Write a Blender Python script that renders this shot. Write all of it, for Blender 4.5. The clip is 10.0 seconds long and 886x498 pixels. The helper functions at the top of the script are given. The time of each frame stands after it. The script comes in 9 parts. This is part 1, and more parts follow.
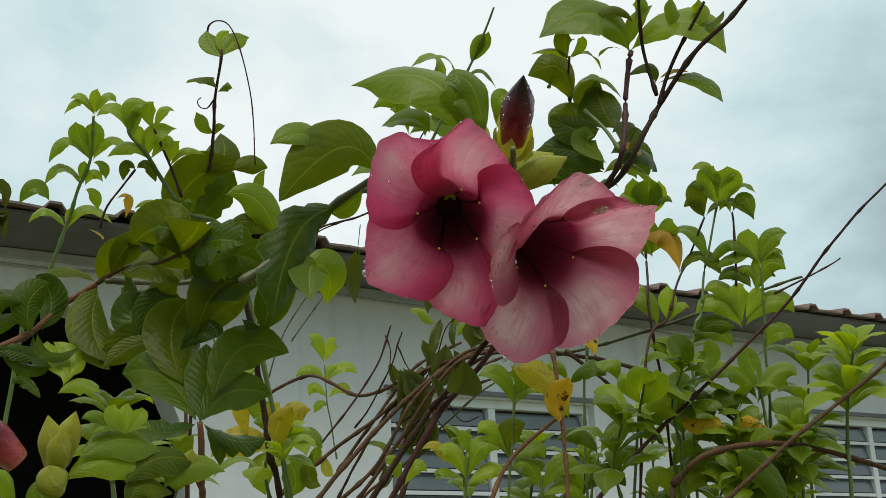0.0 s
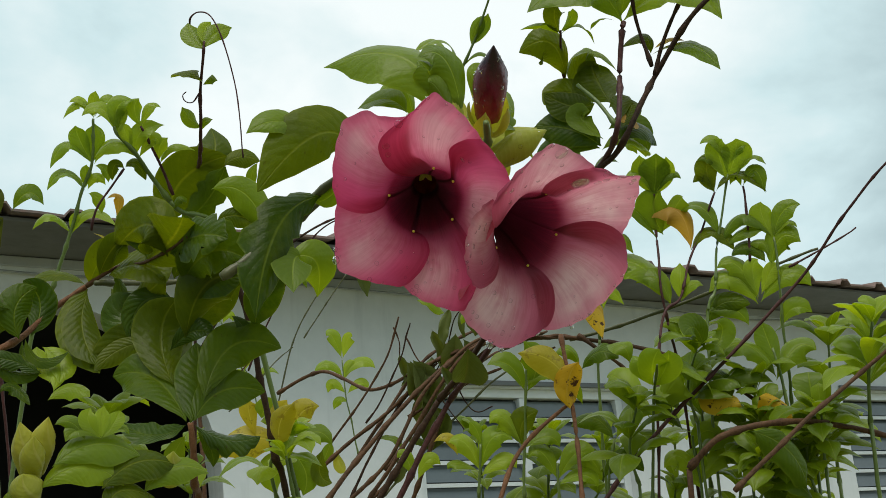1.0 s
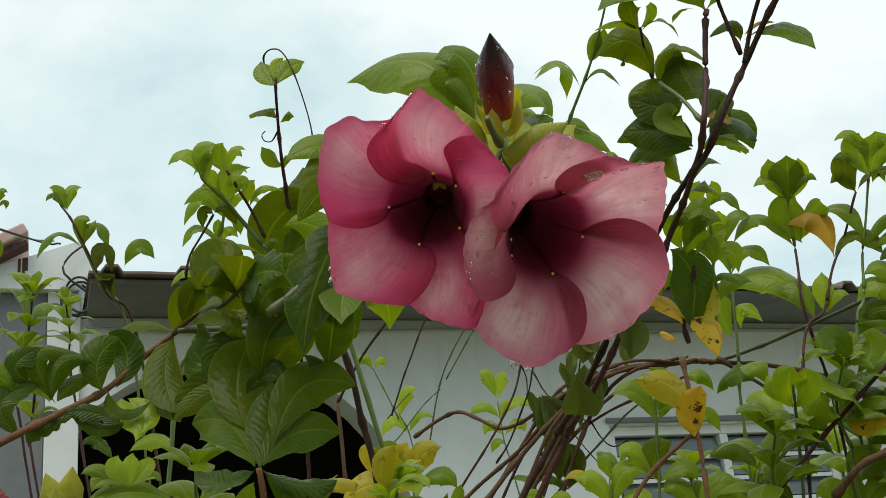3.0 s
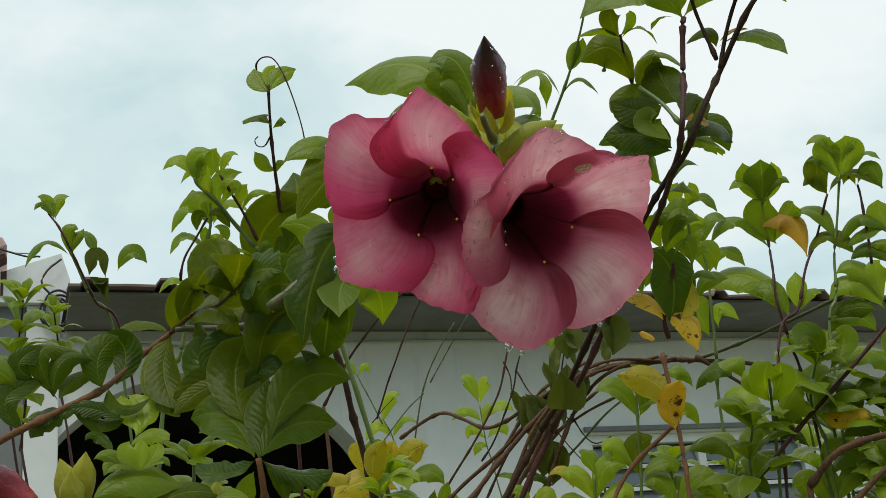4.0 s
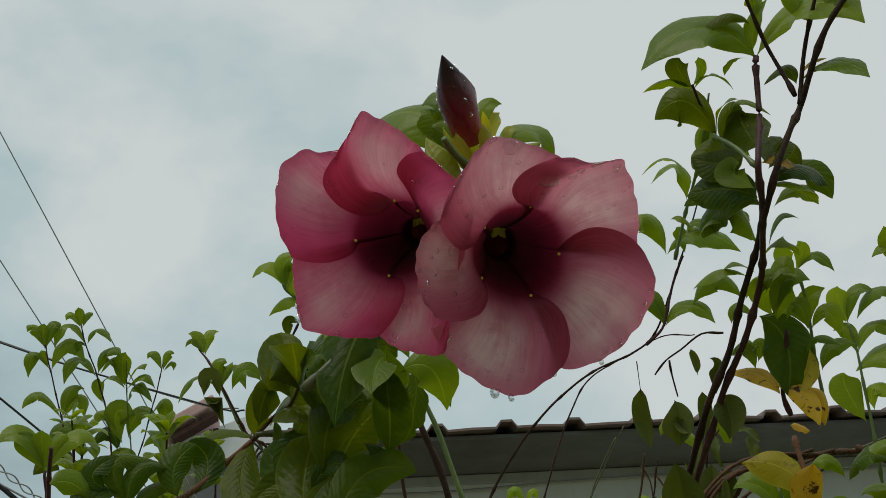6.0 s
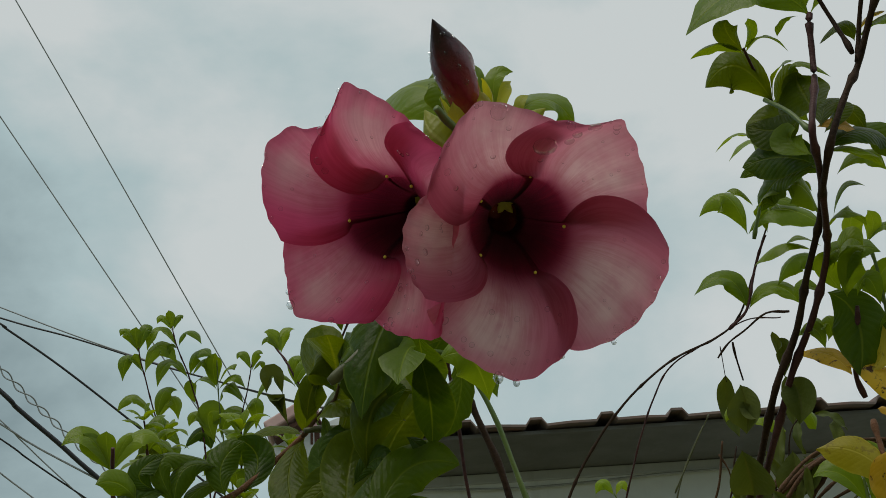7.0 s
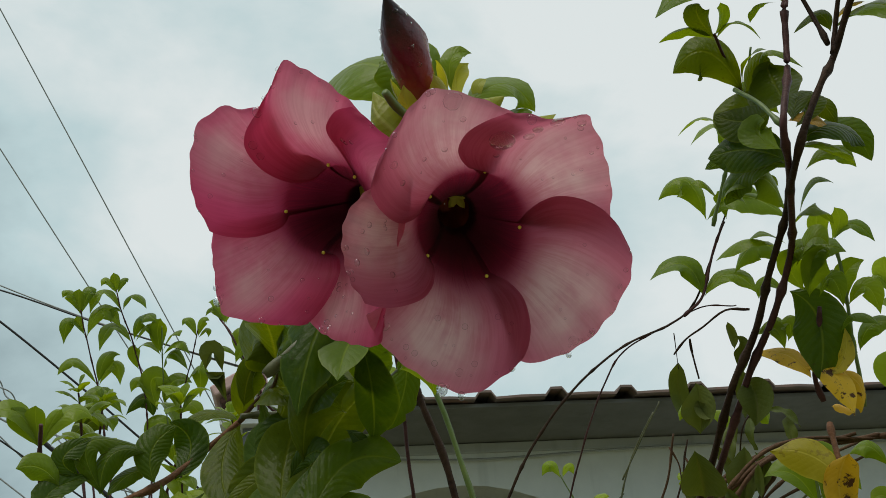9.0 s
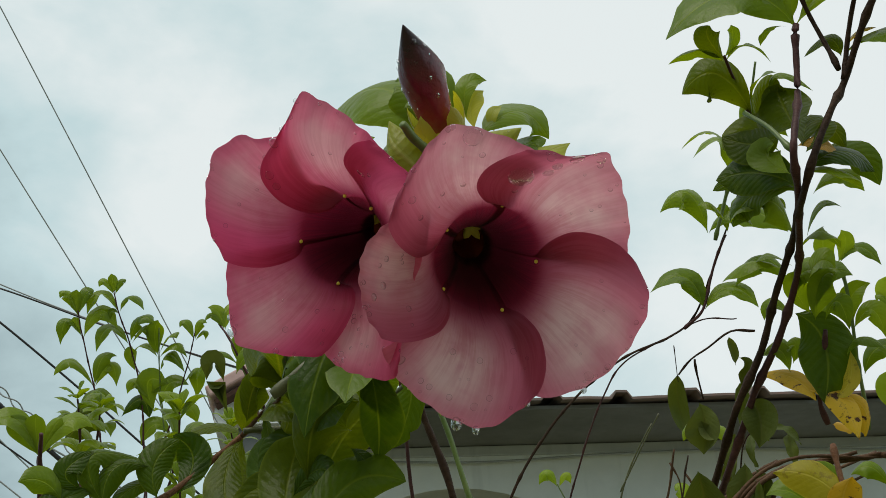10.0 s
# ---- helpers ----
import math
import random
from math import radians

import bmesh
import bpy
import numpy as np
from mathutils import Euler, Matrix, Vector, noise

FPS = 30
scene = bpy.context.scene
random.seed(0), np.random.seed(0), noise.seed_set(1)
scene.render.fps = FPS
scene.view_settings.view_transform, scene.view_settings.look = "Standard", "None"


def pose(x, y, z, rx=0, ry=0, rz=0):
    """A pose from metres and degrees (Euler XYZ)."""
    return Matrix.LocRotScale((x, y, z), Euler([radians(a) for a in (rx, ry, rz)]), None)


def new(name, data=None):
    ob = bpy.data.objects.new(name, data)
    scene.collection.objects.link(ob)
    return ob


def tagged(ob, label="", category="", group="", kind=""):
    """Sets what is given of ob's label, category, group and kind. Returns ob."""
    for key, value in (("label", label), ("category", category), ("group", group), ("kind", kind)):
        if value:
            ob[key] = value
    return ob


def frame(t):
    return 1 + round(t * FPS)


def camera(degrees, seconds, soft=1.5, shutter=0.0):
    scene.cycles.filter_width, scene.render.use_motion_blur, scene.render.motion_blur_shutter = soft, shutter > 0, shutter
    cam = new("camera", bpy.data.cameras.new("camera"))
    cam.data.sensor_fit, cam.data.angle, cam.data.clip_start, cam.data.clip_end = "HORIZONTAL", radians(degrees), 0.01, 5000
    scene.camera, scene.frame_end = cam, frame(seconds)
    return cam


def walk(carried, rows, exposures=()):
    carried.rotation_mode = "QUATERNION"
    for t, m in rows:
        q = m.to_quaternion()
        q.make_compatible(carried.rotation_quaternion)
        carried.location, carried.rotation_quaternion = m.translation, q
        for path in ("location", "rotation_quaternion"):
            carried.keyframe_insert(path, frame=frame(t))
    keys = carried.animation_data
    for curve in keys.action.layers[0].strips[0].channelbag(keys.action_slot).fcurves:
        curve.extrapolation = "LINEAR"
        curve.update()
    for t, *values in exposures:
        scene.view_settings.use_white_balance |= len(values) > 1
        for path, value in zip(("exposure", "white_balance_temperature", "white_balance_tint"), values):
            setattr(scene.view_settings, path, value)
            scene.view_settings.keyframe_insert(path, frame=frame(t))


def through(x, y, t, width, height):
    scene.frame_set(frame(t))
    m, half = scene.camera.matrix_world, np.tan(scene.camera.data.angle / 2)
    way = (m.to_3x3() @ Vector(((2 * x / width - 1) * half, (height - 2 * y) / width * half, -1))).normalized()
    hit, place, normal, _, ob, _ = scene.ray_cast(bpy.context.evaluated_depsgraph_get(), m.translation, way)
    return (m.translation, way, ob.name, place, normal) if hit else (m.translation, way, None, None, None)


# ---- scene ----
cam = camera(41.97, 10.0, 0.8)
METRES, EYE, TILT, LEAN, TURN = 0.42, 1.25, 17.3, 2.4, -31.1
ROWS = [
    (0, 0, 0, 0, -0, 0, 0),
    (0.5, 0.0267, 0.0202, -0.0079, 0.13, -0.15, 1.13),
    (1, 0.0542, 0.0547, -0.0117, 1.49, -0.33, 2.55),
    (1.5, 0.1024, 0.0905, -0.0207, 4.7, -0.21, 3.89),
    (2, 0.1524, 0.1223, -0.0355, 7.22, 0.73, 5.55),
    (2.5, 0.204, 0.1702, -0.0533, 10.25, 2.2, 6.42),
    (2.7, 0.2266, 0.1959, -0.0583, 11.83, 2.6, 6.32),
    (3.8, 0.1931, 0.1019, -0.0575, 10.44, 2.94, 6.97),
    (4, 0.2088, 0.1142, -0.0774, 10.41, 3.23, 6.9),
    (4.5, 0.2925, 0.1406, -0.1283, 15.51, 6.7, 7.51),
    (5, 0.3495, 0.164, -0.1616, 18, 9.28, 8.27),
    (5.5, 0.3773, 0.224, -0.1914, 20.35, 10.87, 9.34),
    (5.7, 0.3763, 0.2514, -0.1913, 21.04, 11.65, 9.39),
    (6.8, 0.4264, 0.3582, -0.2135, 26.53, 13.25, 10.86),
    (7, 0.4356, 0.3808, -0.2135, 27.83, 13.1, 10.63),
    (7.5, 0.4539, 0.4209, -0.2189, 29.34, 13.58, 10.49),
    (8, 0.4498, 0.436, -0.2113, 29.19, 14, 10.05),
    (8.5, 0.4272, 0.4277, -0.1792, 25.77, 11.79, 8.9),
    (9, 0.4165, 0.4506, -0.1743, 25.22, 10.97, 9.12),
    (9.5, 0.4112, 0.4608, -0.1675, 25.31, 11.03, 8.98),
    (10, 0.4068, 0.4441, -0.1473, 24.82, 10.87, 8.42),
]
walk(cam, [(t, pose(0, 0, EYE, TILT, LEAN, TURN) @ pose(METRES * x, METRES * y, METRES * z, 90 + pitch, roll, yaw)) for t, x, y, z, yaw, pitch, roll in ROWS],
     exposures=[(0, 0.30), (1.0, 0.42), (2.5, 0.46), (4.0, 0.32), (4.5, 0.24), (5.0, 0.06), (5.5, -0.14), (7.0, -0.30), (7.5, -0.28), (8.5, -0.06), (9.5, 0.13), (10, 0.17)])

# ---- world and sun: a bright overcast sky ----
world = bpy.data.worlds.new("overcast_sky")
scene.world = world
world.use_nodes = True
wn, wl = world.node_tree.nodes, world.node_tree.links
wn.clear()
SUN_UP, SUN_TURN = 60, 225


def wnode(kind, **sets):
    n = wn.new(kind)
    for k, v in sets.items():
        n.inputs[k].default_value = v
    return n


sky = wn.new("ShaderNodeTexSky")
sky.sky_type = "NISHITA"
sky.sun_disc = False
sky.sun_elevation, sky.sun_rotation = radians(SUN_UP), radians(SUN_TURN)
sky.air_density, sky.dust_density = 1.0, 3.0
coords = wn.new("ShaderNodeTexCoord")
stretch = wnode("ShaderNodeMapping", Scale=(1.0, 1.0, 1.7))
big = wnode("ShaderNodeTexNoise", Scale=1.7, Detail=6.0, Roughness=0.52, Distortion=0.25)
fine = wnode("ShaderNodeTexNoise", Scale=5.0, Detail=8.0, Roughness=0.6, Distortion=0.25)
both = wn.new("ShaderNodeMath")
both.operation = "MULTIPLY_ADD"
both.inputs[1].default_value = 0.28
ramp = wn.new("ShaderNodeValToRGB")
ramp.color_ramp.elements[0].position, ramp.color_ramp.elements[0].color = 0.34, (0.27, 0.365, 0.385, 1)
ramp.color_ramp.elements[1].position, ramp.color_ramp.elements[1].color = 0.67, (0.775, 0.83, 0.825, 1)
mid = ramp.color_ramp.elements.new(0.52)
mid.color = (0.53, 0.675, 0.692, 1)
cloud = wnode("ShaderNodeBackground", Strength=0.95)
blue = wnode("ShaderNodeBackground", Strength=0.08)
blend = wnode("ShaderNodeMixShader", Fac=0.93)
wout = wn.new("ShaderNodeOutputWorld")
wl.new(coords.outputs["Generated"], stretch.inputs["Vector"])
wl.new(stretch.outputs[0], big.inputs["Vector"])
wl.new(stretch.outputs[0], fine.inputs["Vector"])
wl.new(fine.outputs["Fac"], both.inputs[0])
# the cloud cover thins upwards and towards one side of the sky
lean_of = wn.new("ShaderNodeVectorMath")
lean_of.operation = "DOT_PRODUCT"
lean_of.inputs[1].default_value = (0.30, 0.0, 0.90)
tilted = wn.new("ShaderNodeMath")
tilted.operation = "MULTIPLY_ADD"
tilted.inputs[1].default_value = 0.75
wl.new(coords.outputs["Generated"], lean_of.inputs[0])
wl.new(lean_of.outputs["Value"], tilted.inputs[0])
wl.new(big.outputs["Fac"], tilted.inputs[2])
wl.new(tilted.outputs[0], both.inputs[2])
thick = wn.new("ShaderNodeMath")
thick.operation = "SUBTRACT"
thick.inputs[1].default_value = 0.48
wl.new(both.outputs[0], thick.inputs[0])
wl.new(thick.outputs[0], ramp.inputs["Fac"])
wl.new(ramp.outputs["Color"], cloud.inputs["Color"])
wl.new(sky.outputs["Color"], blue.inputs["Color"])
wl.new(blue.outputs[0], blend.inputs[1])
wl.new(cloud.outputs[0], blend.inputs[2])
wl.new(blend.outputs[0], wout.inputs["Surface"])

sun_data = bpy.data.lights.new("sun", "SUN")
sun_data.energy, sun_data.angle, sun_data.color = 1.4, radians(40), (1.0, 0.93, 0.81)
sun = new("sun", sun_data)
sun.matrix_world = pose(0, 0, 30, 90 - SUN_UP, 0, 180 - SUN_TURN)


# ---- materials ----
def material(name):
    m = bpy.data.materials.new(name)
    m.use_nodes = True
    m.node_tree.nodes.clear()
    return m, m.node_tree.nodes, m.node_tree.links


def put(nodes, kind, **sets):
    n = nodes.new(kind)
    for k, v in sets.items():
        n.inputs[k.replace("_", " ")].default_value = v
    return n


def ramp_of(nodes, *stops):
    r = nodes.new("ShaderNodeValToRGB").color_ramp
    while len(r.elements) < len(stops):
        r.elements.new(0.5)
    for e, (at, c) in zip(r.elements, stops):
        e.position, e.color = at, (*c, 1)
    return [n for n in nodes if n.type == "VALTORGB"][-1]


def mix_of(nodes, links, kind, fac, a, b):
    n = nodes.new("ShaderNodeMix")
    n.data_type, n.blend_type = "RGBA", kind
    for socket, v in ((n.inputs[0], fac), (n.inputs[6], a), (n.inputs[7], b)):
        if hasattr(v, "is_output"):
            links.new(v, socket)
        elif isinstance(v, tuple):
            socket.default_value = (*v, 1)
        else:
            socket.default_value = v
    return n.outputs[2]


def leaf_material(name, dark, light, vein, gloss=0.45, through=0.35, spots=None, aged=0.0):
    """A leaf blade: veins across the blade from its UV map, mottling, a waxy face and light that passes through."""
    m, n, l = material(name)
    uv = n.new("ShaderNodeUVMap")
    parts = n.new("ShaderNodeSeparateXYZ")
    l.new(uv.outputs[0], parts.inputs[0])
    info = n.new("ShaderNodeObjectInfo")
    isle = n.new("ShaderNodeNewGeometry")
    pick = put(n, "ShaderNodeMath")
    pick.operation = "ADD"
    l.new(info.outputs["Random"], pick.inputs[0])
    l.new(isle.outputs["Random Per Island"], pick.inputs[1])
    wrap = n.new("ShaderNodeMath")
    wrap.operation = "FRACT"
    l.new(pick.outputs[0], wrap.inputs[0])
    geo = n.new("ShaderNodeTexCoord")
    mottle = put(n, "ShaderNodeTexNoise", Scale=55.0, Detail=5.0, Roughness=0.6)
    l.new(geo.outputs["Object"], mottle.inputs["Vector"])
    grade = ramp_of(n, (0.0, dark), (1.0, light))
    lift = n.new("ShaderNodeMath")
    lift.operation = "MULTIPLY_ADD"
    lift.inputs[1].default_value = 0.55
    l.new(mottle.outputs["Fac"], lift.inputs[0])
    half = n.new("ShaderNodeMath")
    half.operation = "MULTIPLY_ADD"
    half.inputs[1].default_value, half.inputs[2].default_value = 0.75, -0.12
    l.new(wrap.outputs[0], half.inputs[0])
    l.new(half.outputs[0], lift.inputs[2])
    l.new(lift.outputs[0], grade.inputs["Fac"])
    # side veins: slanting waves on each half of the blade; the midrib is a line
    across = n.new("ShaderNodeMath")
    across.operation = "ABSOLUTE"
    shift = n.new("ShaderNodeMath")
    shift.operation = "SUBTRACT"
    shift.inputs[1].default_value = 0.5
    l.new(parts.outputs["X"], shift.inputs[0])
    l.new(shift.outputs[0], across.inputs[0])
    slant = n.new("ShaderNodeMath")
    slant.operation = "MULTIPLY_ADD"
    slant.inputs[1].default_value = -0.45
    l.new(across.outputs[0], slant.inputs[0])
    stray = n.new("ShaderNodeMath")
    stray.operation = "MULTIPLY_ADD"
    stray.inputs[1].default_value = 0.09
    l.new(mottle.outputs["Fac"], stray.inputs[0])
    l.new(parts.outputs["Y"], stray.inputs[2])
    l.new(stray.outputs[0], slant.inputs[2])
    wave = n.new("ShaderNodeMath")
    wave.operation = "PINGPONG"
    wave.inputs[1].default_value = 0.045
    l.new(slant.outputs[0], wave.inputs[0])
    line = put(n, "ShaderNodeMapRange", From_Min=0.0, From_Max=0.016, To_Min=0.06, To_Max=0.0)
    l.new(wave.outputs[0], line.inputs["Value"])
    rib = put(n, "ShaderNodeMapRange", From_Min=0.006, From_Max=0.034, To_Min=0.6, To_Max=0.0)
    l.new(across.outputs[0], rib.inputs["Value"])
    veins = n.new("ShaderNodeMath")
    veins.operation = "MAXIMUM"
    l.new(line.outputs[0], veins.inputs[0])
    l.new(rib.outputs[0], veins.inputs[1])
    colour = mix_of(n, l, "MIX", veins.outputs[0], grade.outputs["Color"], vein)
    # a thin pale margin
    margin = put(n, "ShaderNodeMapRange", From_Min=0.455, From_Max=0.5, To_Min=0.0, To_Max=0.45)
    l.new(across.outputs[0], margin.inputs["Value"])
    colour = mix_of(n, l, "MIX", margin.outputs[0], colour, vein)
    if aged:
        # yellow patches and small brown specks of an old leaf
        worn = put(n, "ShaderNodeTexNoise", Scale=34.0, Detail=5.0, Roughness=0.65)
        l.new(geo.outputs["Object"], worn.inputs["Vector"])
        where = put(n, "ShaderNodeMapRange", From_Min=0.52, From_Max=0.72, To_Max=0.6 * aged)
        l.new(worn.outputs["Fac"], where.inputs["Value"])
        colour = mix_of(n, l, "MIX", where.outputs[0], colour, tuple(a * b for a, b in zip(light, (1.9, 1.5, 1.0))))
        speck = put(n, "ShaderNodeTexNoise", Scale=420.0, Detail=2.0, Roughness=0.5)
        l.new(geo.outputs["Object"], speck.inputs["Vector"])
        dots = put(n, "ShaderNodeMapRange", From_Min=0.68, From_Max=0.73, To_Max=0.7 * aged)
        l.new(speck.outputs["Fac"], dots.inputs["Value"])
        colour = mix_of(n, l, "MIX", dots.outputs[0], colour, (0.05, 0.03, 0.012))
    if spots:
        blot = put(n, "ShaderNodeTexNoise", Scale=170.0, Detail=4.0, Roughness=0.6)
        l.new(geo.outputs["Object"], blot.inputs["Vector"])
        edge = put(n, "ShaderNodeMapRange", From_Min=0.57, From_Max=0.63)
        l.new(blot.outputs["Fac"], edge.inputs["Value"])
        colour = mix_of(n, l, "MIX", edge.outputs[0], colour, spots)
    swell = put(n, "ShaderNodeTexNoise", Scale=130.0, Detail=3.0, Roughness=0.5)
    l.new(geo.outputs["Object"], swell.inputs["Vector"])
    height = n.new("ShaderNodeMath")
    height.operation = "MULTIPLY_ADD"
    height.inputs[1].default_value = -0.4
    l.new(veins.outputs[0], height.inputs[0])
    l.new(swell.outputs["Fac"], height.inputs[2])
    puff = n.new("ShaderNodeMath")
    puff.operation = "MULTIPLY_ADD"
    puff.inputs[1].default_value = 1.5 + 4.0 * aged
    l.new(wave.outputs[0], puff.inputs[0])
    l.new(height.outputs[0], puff.inputs[2])
    relief = put(n, "ShaderNodeBump", Strength=0.6, Distance=0.0016)
    l.new(puff.outputs[0], relief.inputs["Height"])
    face = put(n, "ShaderNodeBsdfPrincipled", Roughness=gloss)
    face.inputs["Specular IOR Level"].default_value = 0.16 if aged else 0.28
    l.new(colour, face.inputs["Base Color"])
    l.new(relief.outputs[0], face.inputs["Normal"])
    glow = n.new("ShaderNodeBsdfTranslucent")
    warm = mix_of(n, l, "MULTIPLY", 1.0, colour, (1.8, 1.6, 0.3))
    l.new(warm, glow.inputs["Color"])
    mix = put(n, "ShaderNodeMixShader", Fac=through)
    out = n.new("ShaderNodeOutputMaterial")
    l.new(face.outputs[0], mix.inputs[1])
    l.new(glow.outputs[0], mix.inputs[2])
    l.new(mix.outputs[0], out.inputs["Surface"])
    return m


def plain_material(name, dark, light, scale, rough=0.6, bump=0.3, depth=0.001, detail=6.0, metal=0.0, stretch=(1, 1, 1), stain=None, shine=0.5):
    """A rough surface with grain and larger blotches."""
    m, n, l = material(name)
    co = n.new("ShaderNodeTexCoord")
    mp = put(n, "ShaderNodeMapping", Scale=stretch)
    l.new(co.outputs["Object"], mp.inputs["Vector"])
    grain = put(n, "ShaderNodeTexNoise", Scale=scale, Detail=detail, Roughness=0.62)
    blot = put(n, "ShaderNodeTexNoise", Scale=scale / 9, Detail=4.0, Roughness=0.55)
    l.new(mp.outputs[0], grain.inputs["Vector"])
    l.new(mp.outputs[0], blot.inputs["Vector"])
    add = n.new("ShaderNodeMath")
    add.operation = "MULTIPLY_ADD"
    add.inputs[1].default_value = 0.5
    l.new(grain.outputs["Fac"], add.inputs[0])
    soft = n.new("ShaderNodeMath")
    soft.operation = "MULTIPLY"
    soft.inputs[1].default_value = 0.5
    l.new(blot.outputs["Fac"], soft.inputs[0])
    l.new(soft.outputs[0], add.inputs[2])
    grade = ramp_of(n, (0.3, dark), (0.7, light))
    l.new(add.outputs[0], grade.inputs["Fac"])
    colour = grade.outputs["Color"]
    if stain:
        streak = put(n, "ShaderNodeMapping", Scale=(5.0, 5.0, 0.5))
        l.new(co.outputs["Object"], streak.inputs["Vector"])
        drip = put(n, "ShaderNodeTexNoise", Scale=3.0, Detail=6.0, Roughness=0.6)
        l.new(streak.outputs[0], drip.inputs["Vector"])
        mask = put(n, "ShaderNodeMapRange", From_Min=0.56, From_Max=0.74, To_Max=0.5)
        l.new(drip.outputs["Fac"], mask.inputs["Value"])
        colour = mix_of(n, l, "MIX", mask.outputs[0], colour, stain)
    relief = put(n, "ShaderNodeBump", Strength=bump, Distance=depth)
    l.new(grain.outputs["Fac"], relief.inputs["Height"])
    face = put(n, "ShaderNodeBsdfPrincipled", Roughness=rough, Metallic=metal)
    face.inputs["Specular IOR Level"].default_value = shine
    l.new(colour, face.inputs["Base Color"])
    l.new(relief.outputs[0], face.inputs["Normal"])
    out = n.new("ShaderNodeOutputMaterial")
    l.new(face.outputs[0], out.inputs["Surface"])
    return m


def petal_material(name, deep, body, pale, ear, through=0.3):
    """A petal: dark in the throat, paler along its middle, deep at the edge that lies over its neighbour, with fine streaks.
    UV x across (0: the edge on top), y from the throat to the rim."""
    m, n, l = material(name)

    def fit(value, a, b, c, d):
        r = put(n, "ShaderNodeMapRange", From_Min=a, From_Max=b, To_Min=c, To_Max=d)
        r.interpolation_type = "SMOOTHSTEP"
        l.new(value, r.inputs["Value"])
        return r.outputs[0]

    def times(a, b):
        r = n.new("ShaderNodeMath")
        r.operation = "MULTIPLY"
        l.new(a, r.inputs[0])
        l.new(b, r.inputs[1])
        return r.outputs[0]

    uv = n.new("ShaderNodeUVMap")
    parts = n.new("ShaderNodeSeparateXYZ")
    l.new(uv.outputs[0], parts.inputs[0])
    x, y = parts.outputs["X"], parts.outputs["Y"]
    info = n.new("ShaderNodeObjectInfo")
    off = n.new("ShaderNodeVectorMath")
    l.new(uv.outputs[0], off.inputs[0])
    l.new(info.outputs["Random"], off.inputs[1])
    mp = put(n, "ShaderNodeMapping", Scale=(30.0, 1.6, 1.0))
    l.new(off.outputs[0], mp.inputs["Vector"])
    streak = put(n, "ShaderNodeTexNoise", Scale=1.5, Detail=6.0, Roughness=0.65, Distortion=0.25)
    l.new(mp.outputs[0], streak.inputs["Vector"])
    patch = put(n, "ShaderNodeTexNoise", Scale=3.2, Detail=4.0, Roughness=0.55)
    l.new(off.outputs[0], patch.inputs["Vector"])
    # the dark of the throat reaches out unevenly, in streaks
    reach = put(n, "ShaderNodeMath")
    reach.operation = "MULTIPLY_ADD"
    reach.inputs[1].default_value = -0.22
    l.new(streak.outputs["Fac"], reach.inputs[0])
    l.new(y, reach.inputs[2])
    along = ramp_of(n, (0.0, tuple(0.30 * a for a in deep)), (0.05, tuple(0.55 * a for a in deep)), (0.11, tuple(1.05 * a for a in deep)), (0.25, tuple(0.5 * a + 0.5 * b for a, b in zip(body, deep))), (0.55, body))
    l.new(reach.outputs[0], along.inputs["Fac"])
    mid = n.new("ShaderNodeMath")
    mid.operation = "SUBTRACT"
    mid.inputs[1].default_value = 0.60
    l.new(x, mid.inputs[0])
    mid2 = n.new("ShaderNodeMath")
    mid2.operation = "ABSOLUTE"
    l.new(mid.outputs[0], mid2.inputs[0])
    area = times(times(fit(mid2.outputs[0], 0.05, 0.42, 1.0, 0.0), fit(reach.outputs[0], 0.16, 0.52, 0.0, 1.0)), times(fit(y, 0.80, 1.0, 1.0, 0.45), fit(patch.outputs["Fac"], 0.3, 0.68, 0.35, 1.0)))
    colour = mix_of(n, l, "MIX", area, along.outputs["Color"], pale)
    # leading edge: deeper rose, with the shade of its curl mixed into the colour
    colour = mix_of(n, l, "MIX", times(fit(x, 0.03, 0.28, 0.65, 0.0), fit(y, 0.25, 0.45, 0.0, 1.0)), colour, ear)
    lines = times(fit(streak.outputs["Fac"], 0.38, 0.60, 0.55, 0.0), fit(y, 0.40, 0.90, 1.0, 0.30))
    colour = mix_of(n, l, "MULTIPLY", lines, colour, (0.72, 0.42, 0.46))
    relief = put(n, "ShaderNodeBump", Strength=0.30, Distance=0.0006)
    l.new(streak.outputs["Fac"], relief.inputs["Height"])
    face = put(n, "ShaderNodeBsdfPrincipled", Roughness=0.42)
    face.inputs["Specular IOR Level"].default_value = 0.3
    face.inputs["Sheen Weight"].default_value = 0.10
    l.new(colour, face.inputs["Base Color"])
    l.new(relief.outputs[0], face.inputs["Normal"])
    glow = n.new("ShaderNodeBsdfTranslucent")
    l.new(colour, glow.inputs["Color"])
    mix = put(n, "ShaderNodeMixShader", Fac=through)
    out = n.new("ShaderNodeOutputMaterial")
    l.new(face.outputs[0], mix.inputs[1])
    l.new(glow.outputs[0], mix.inputs[2])
    l.new(mix.outputs[0], out.inputs["Surface"])
    return m


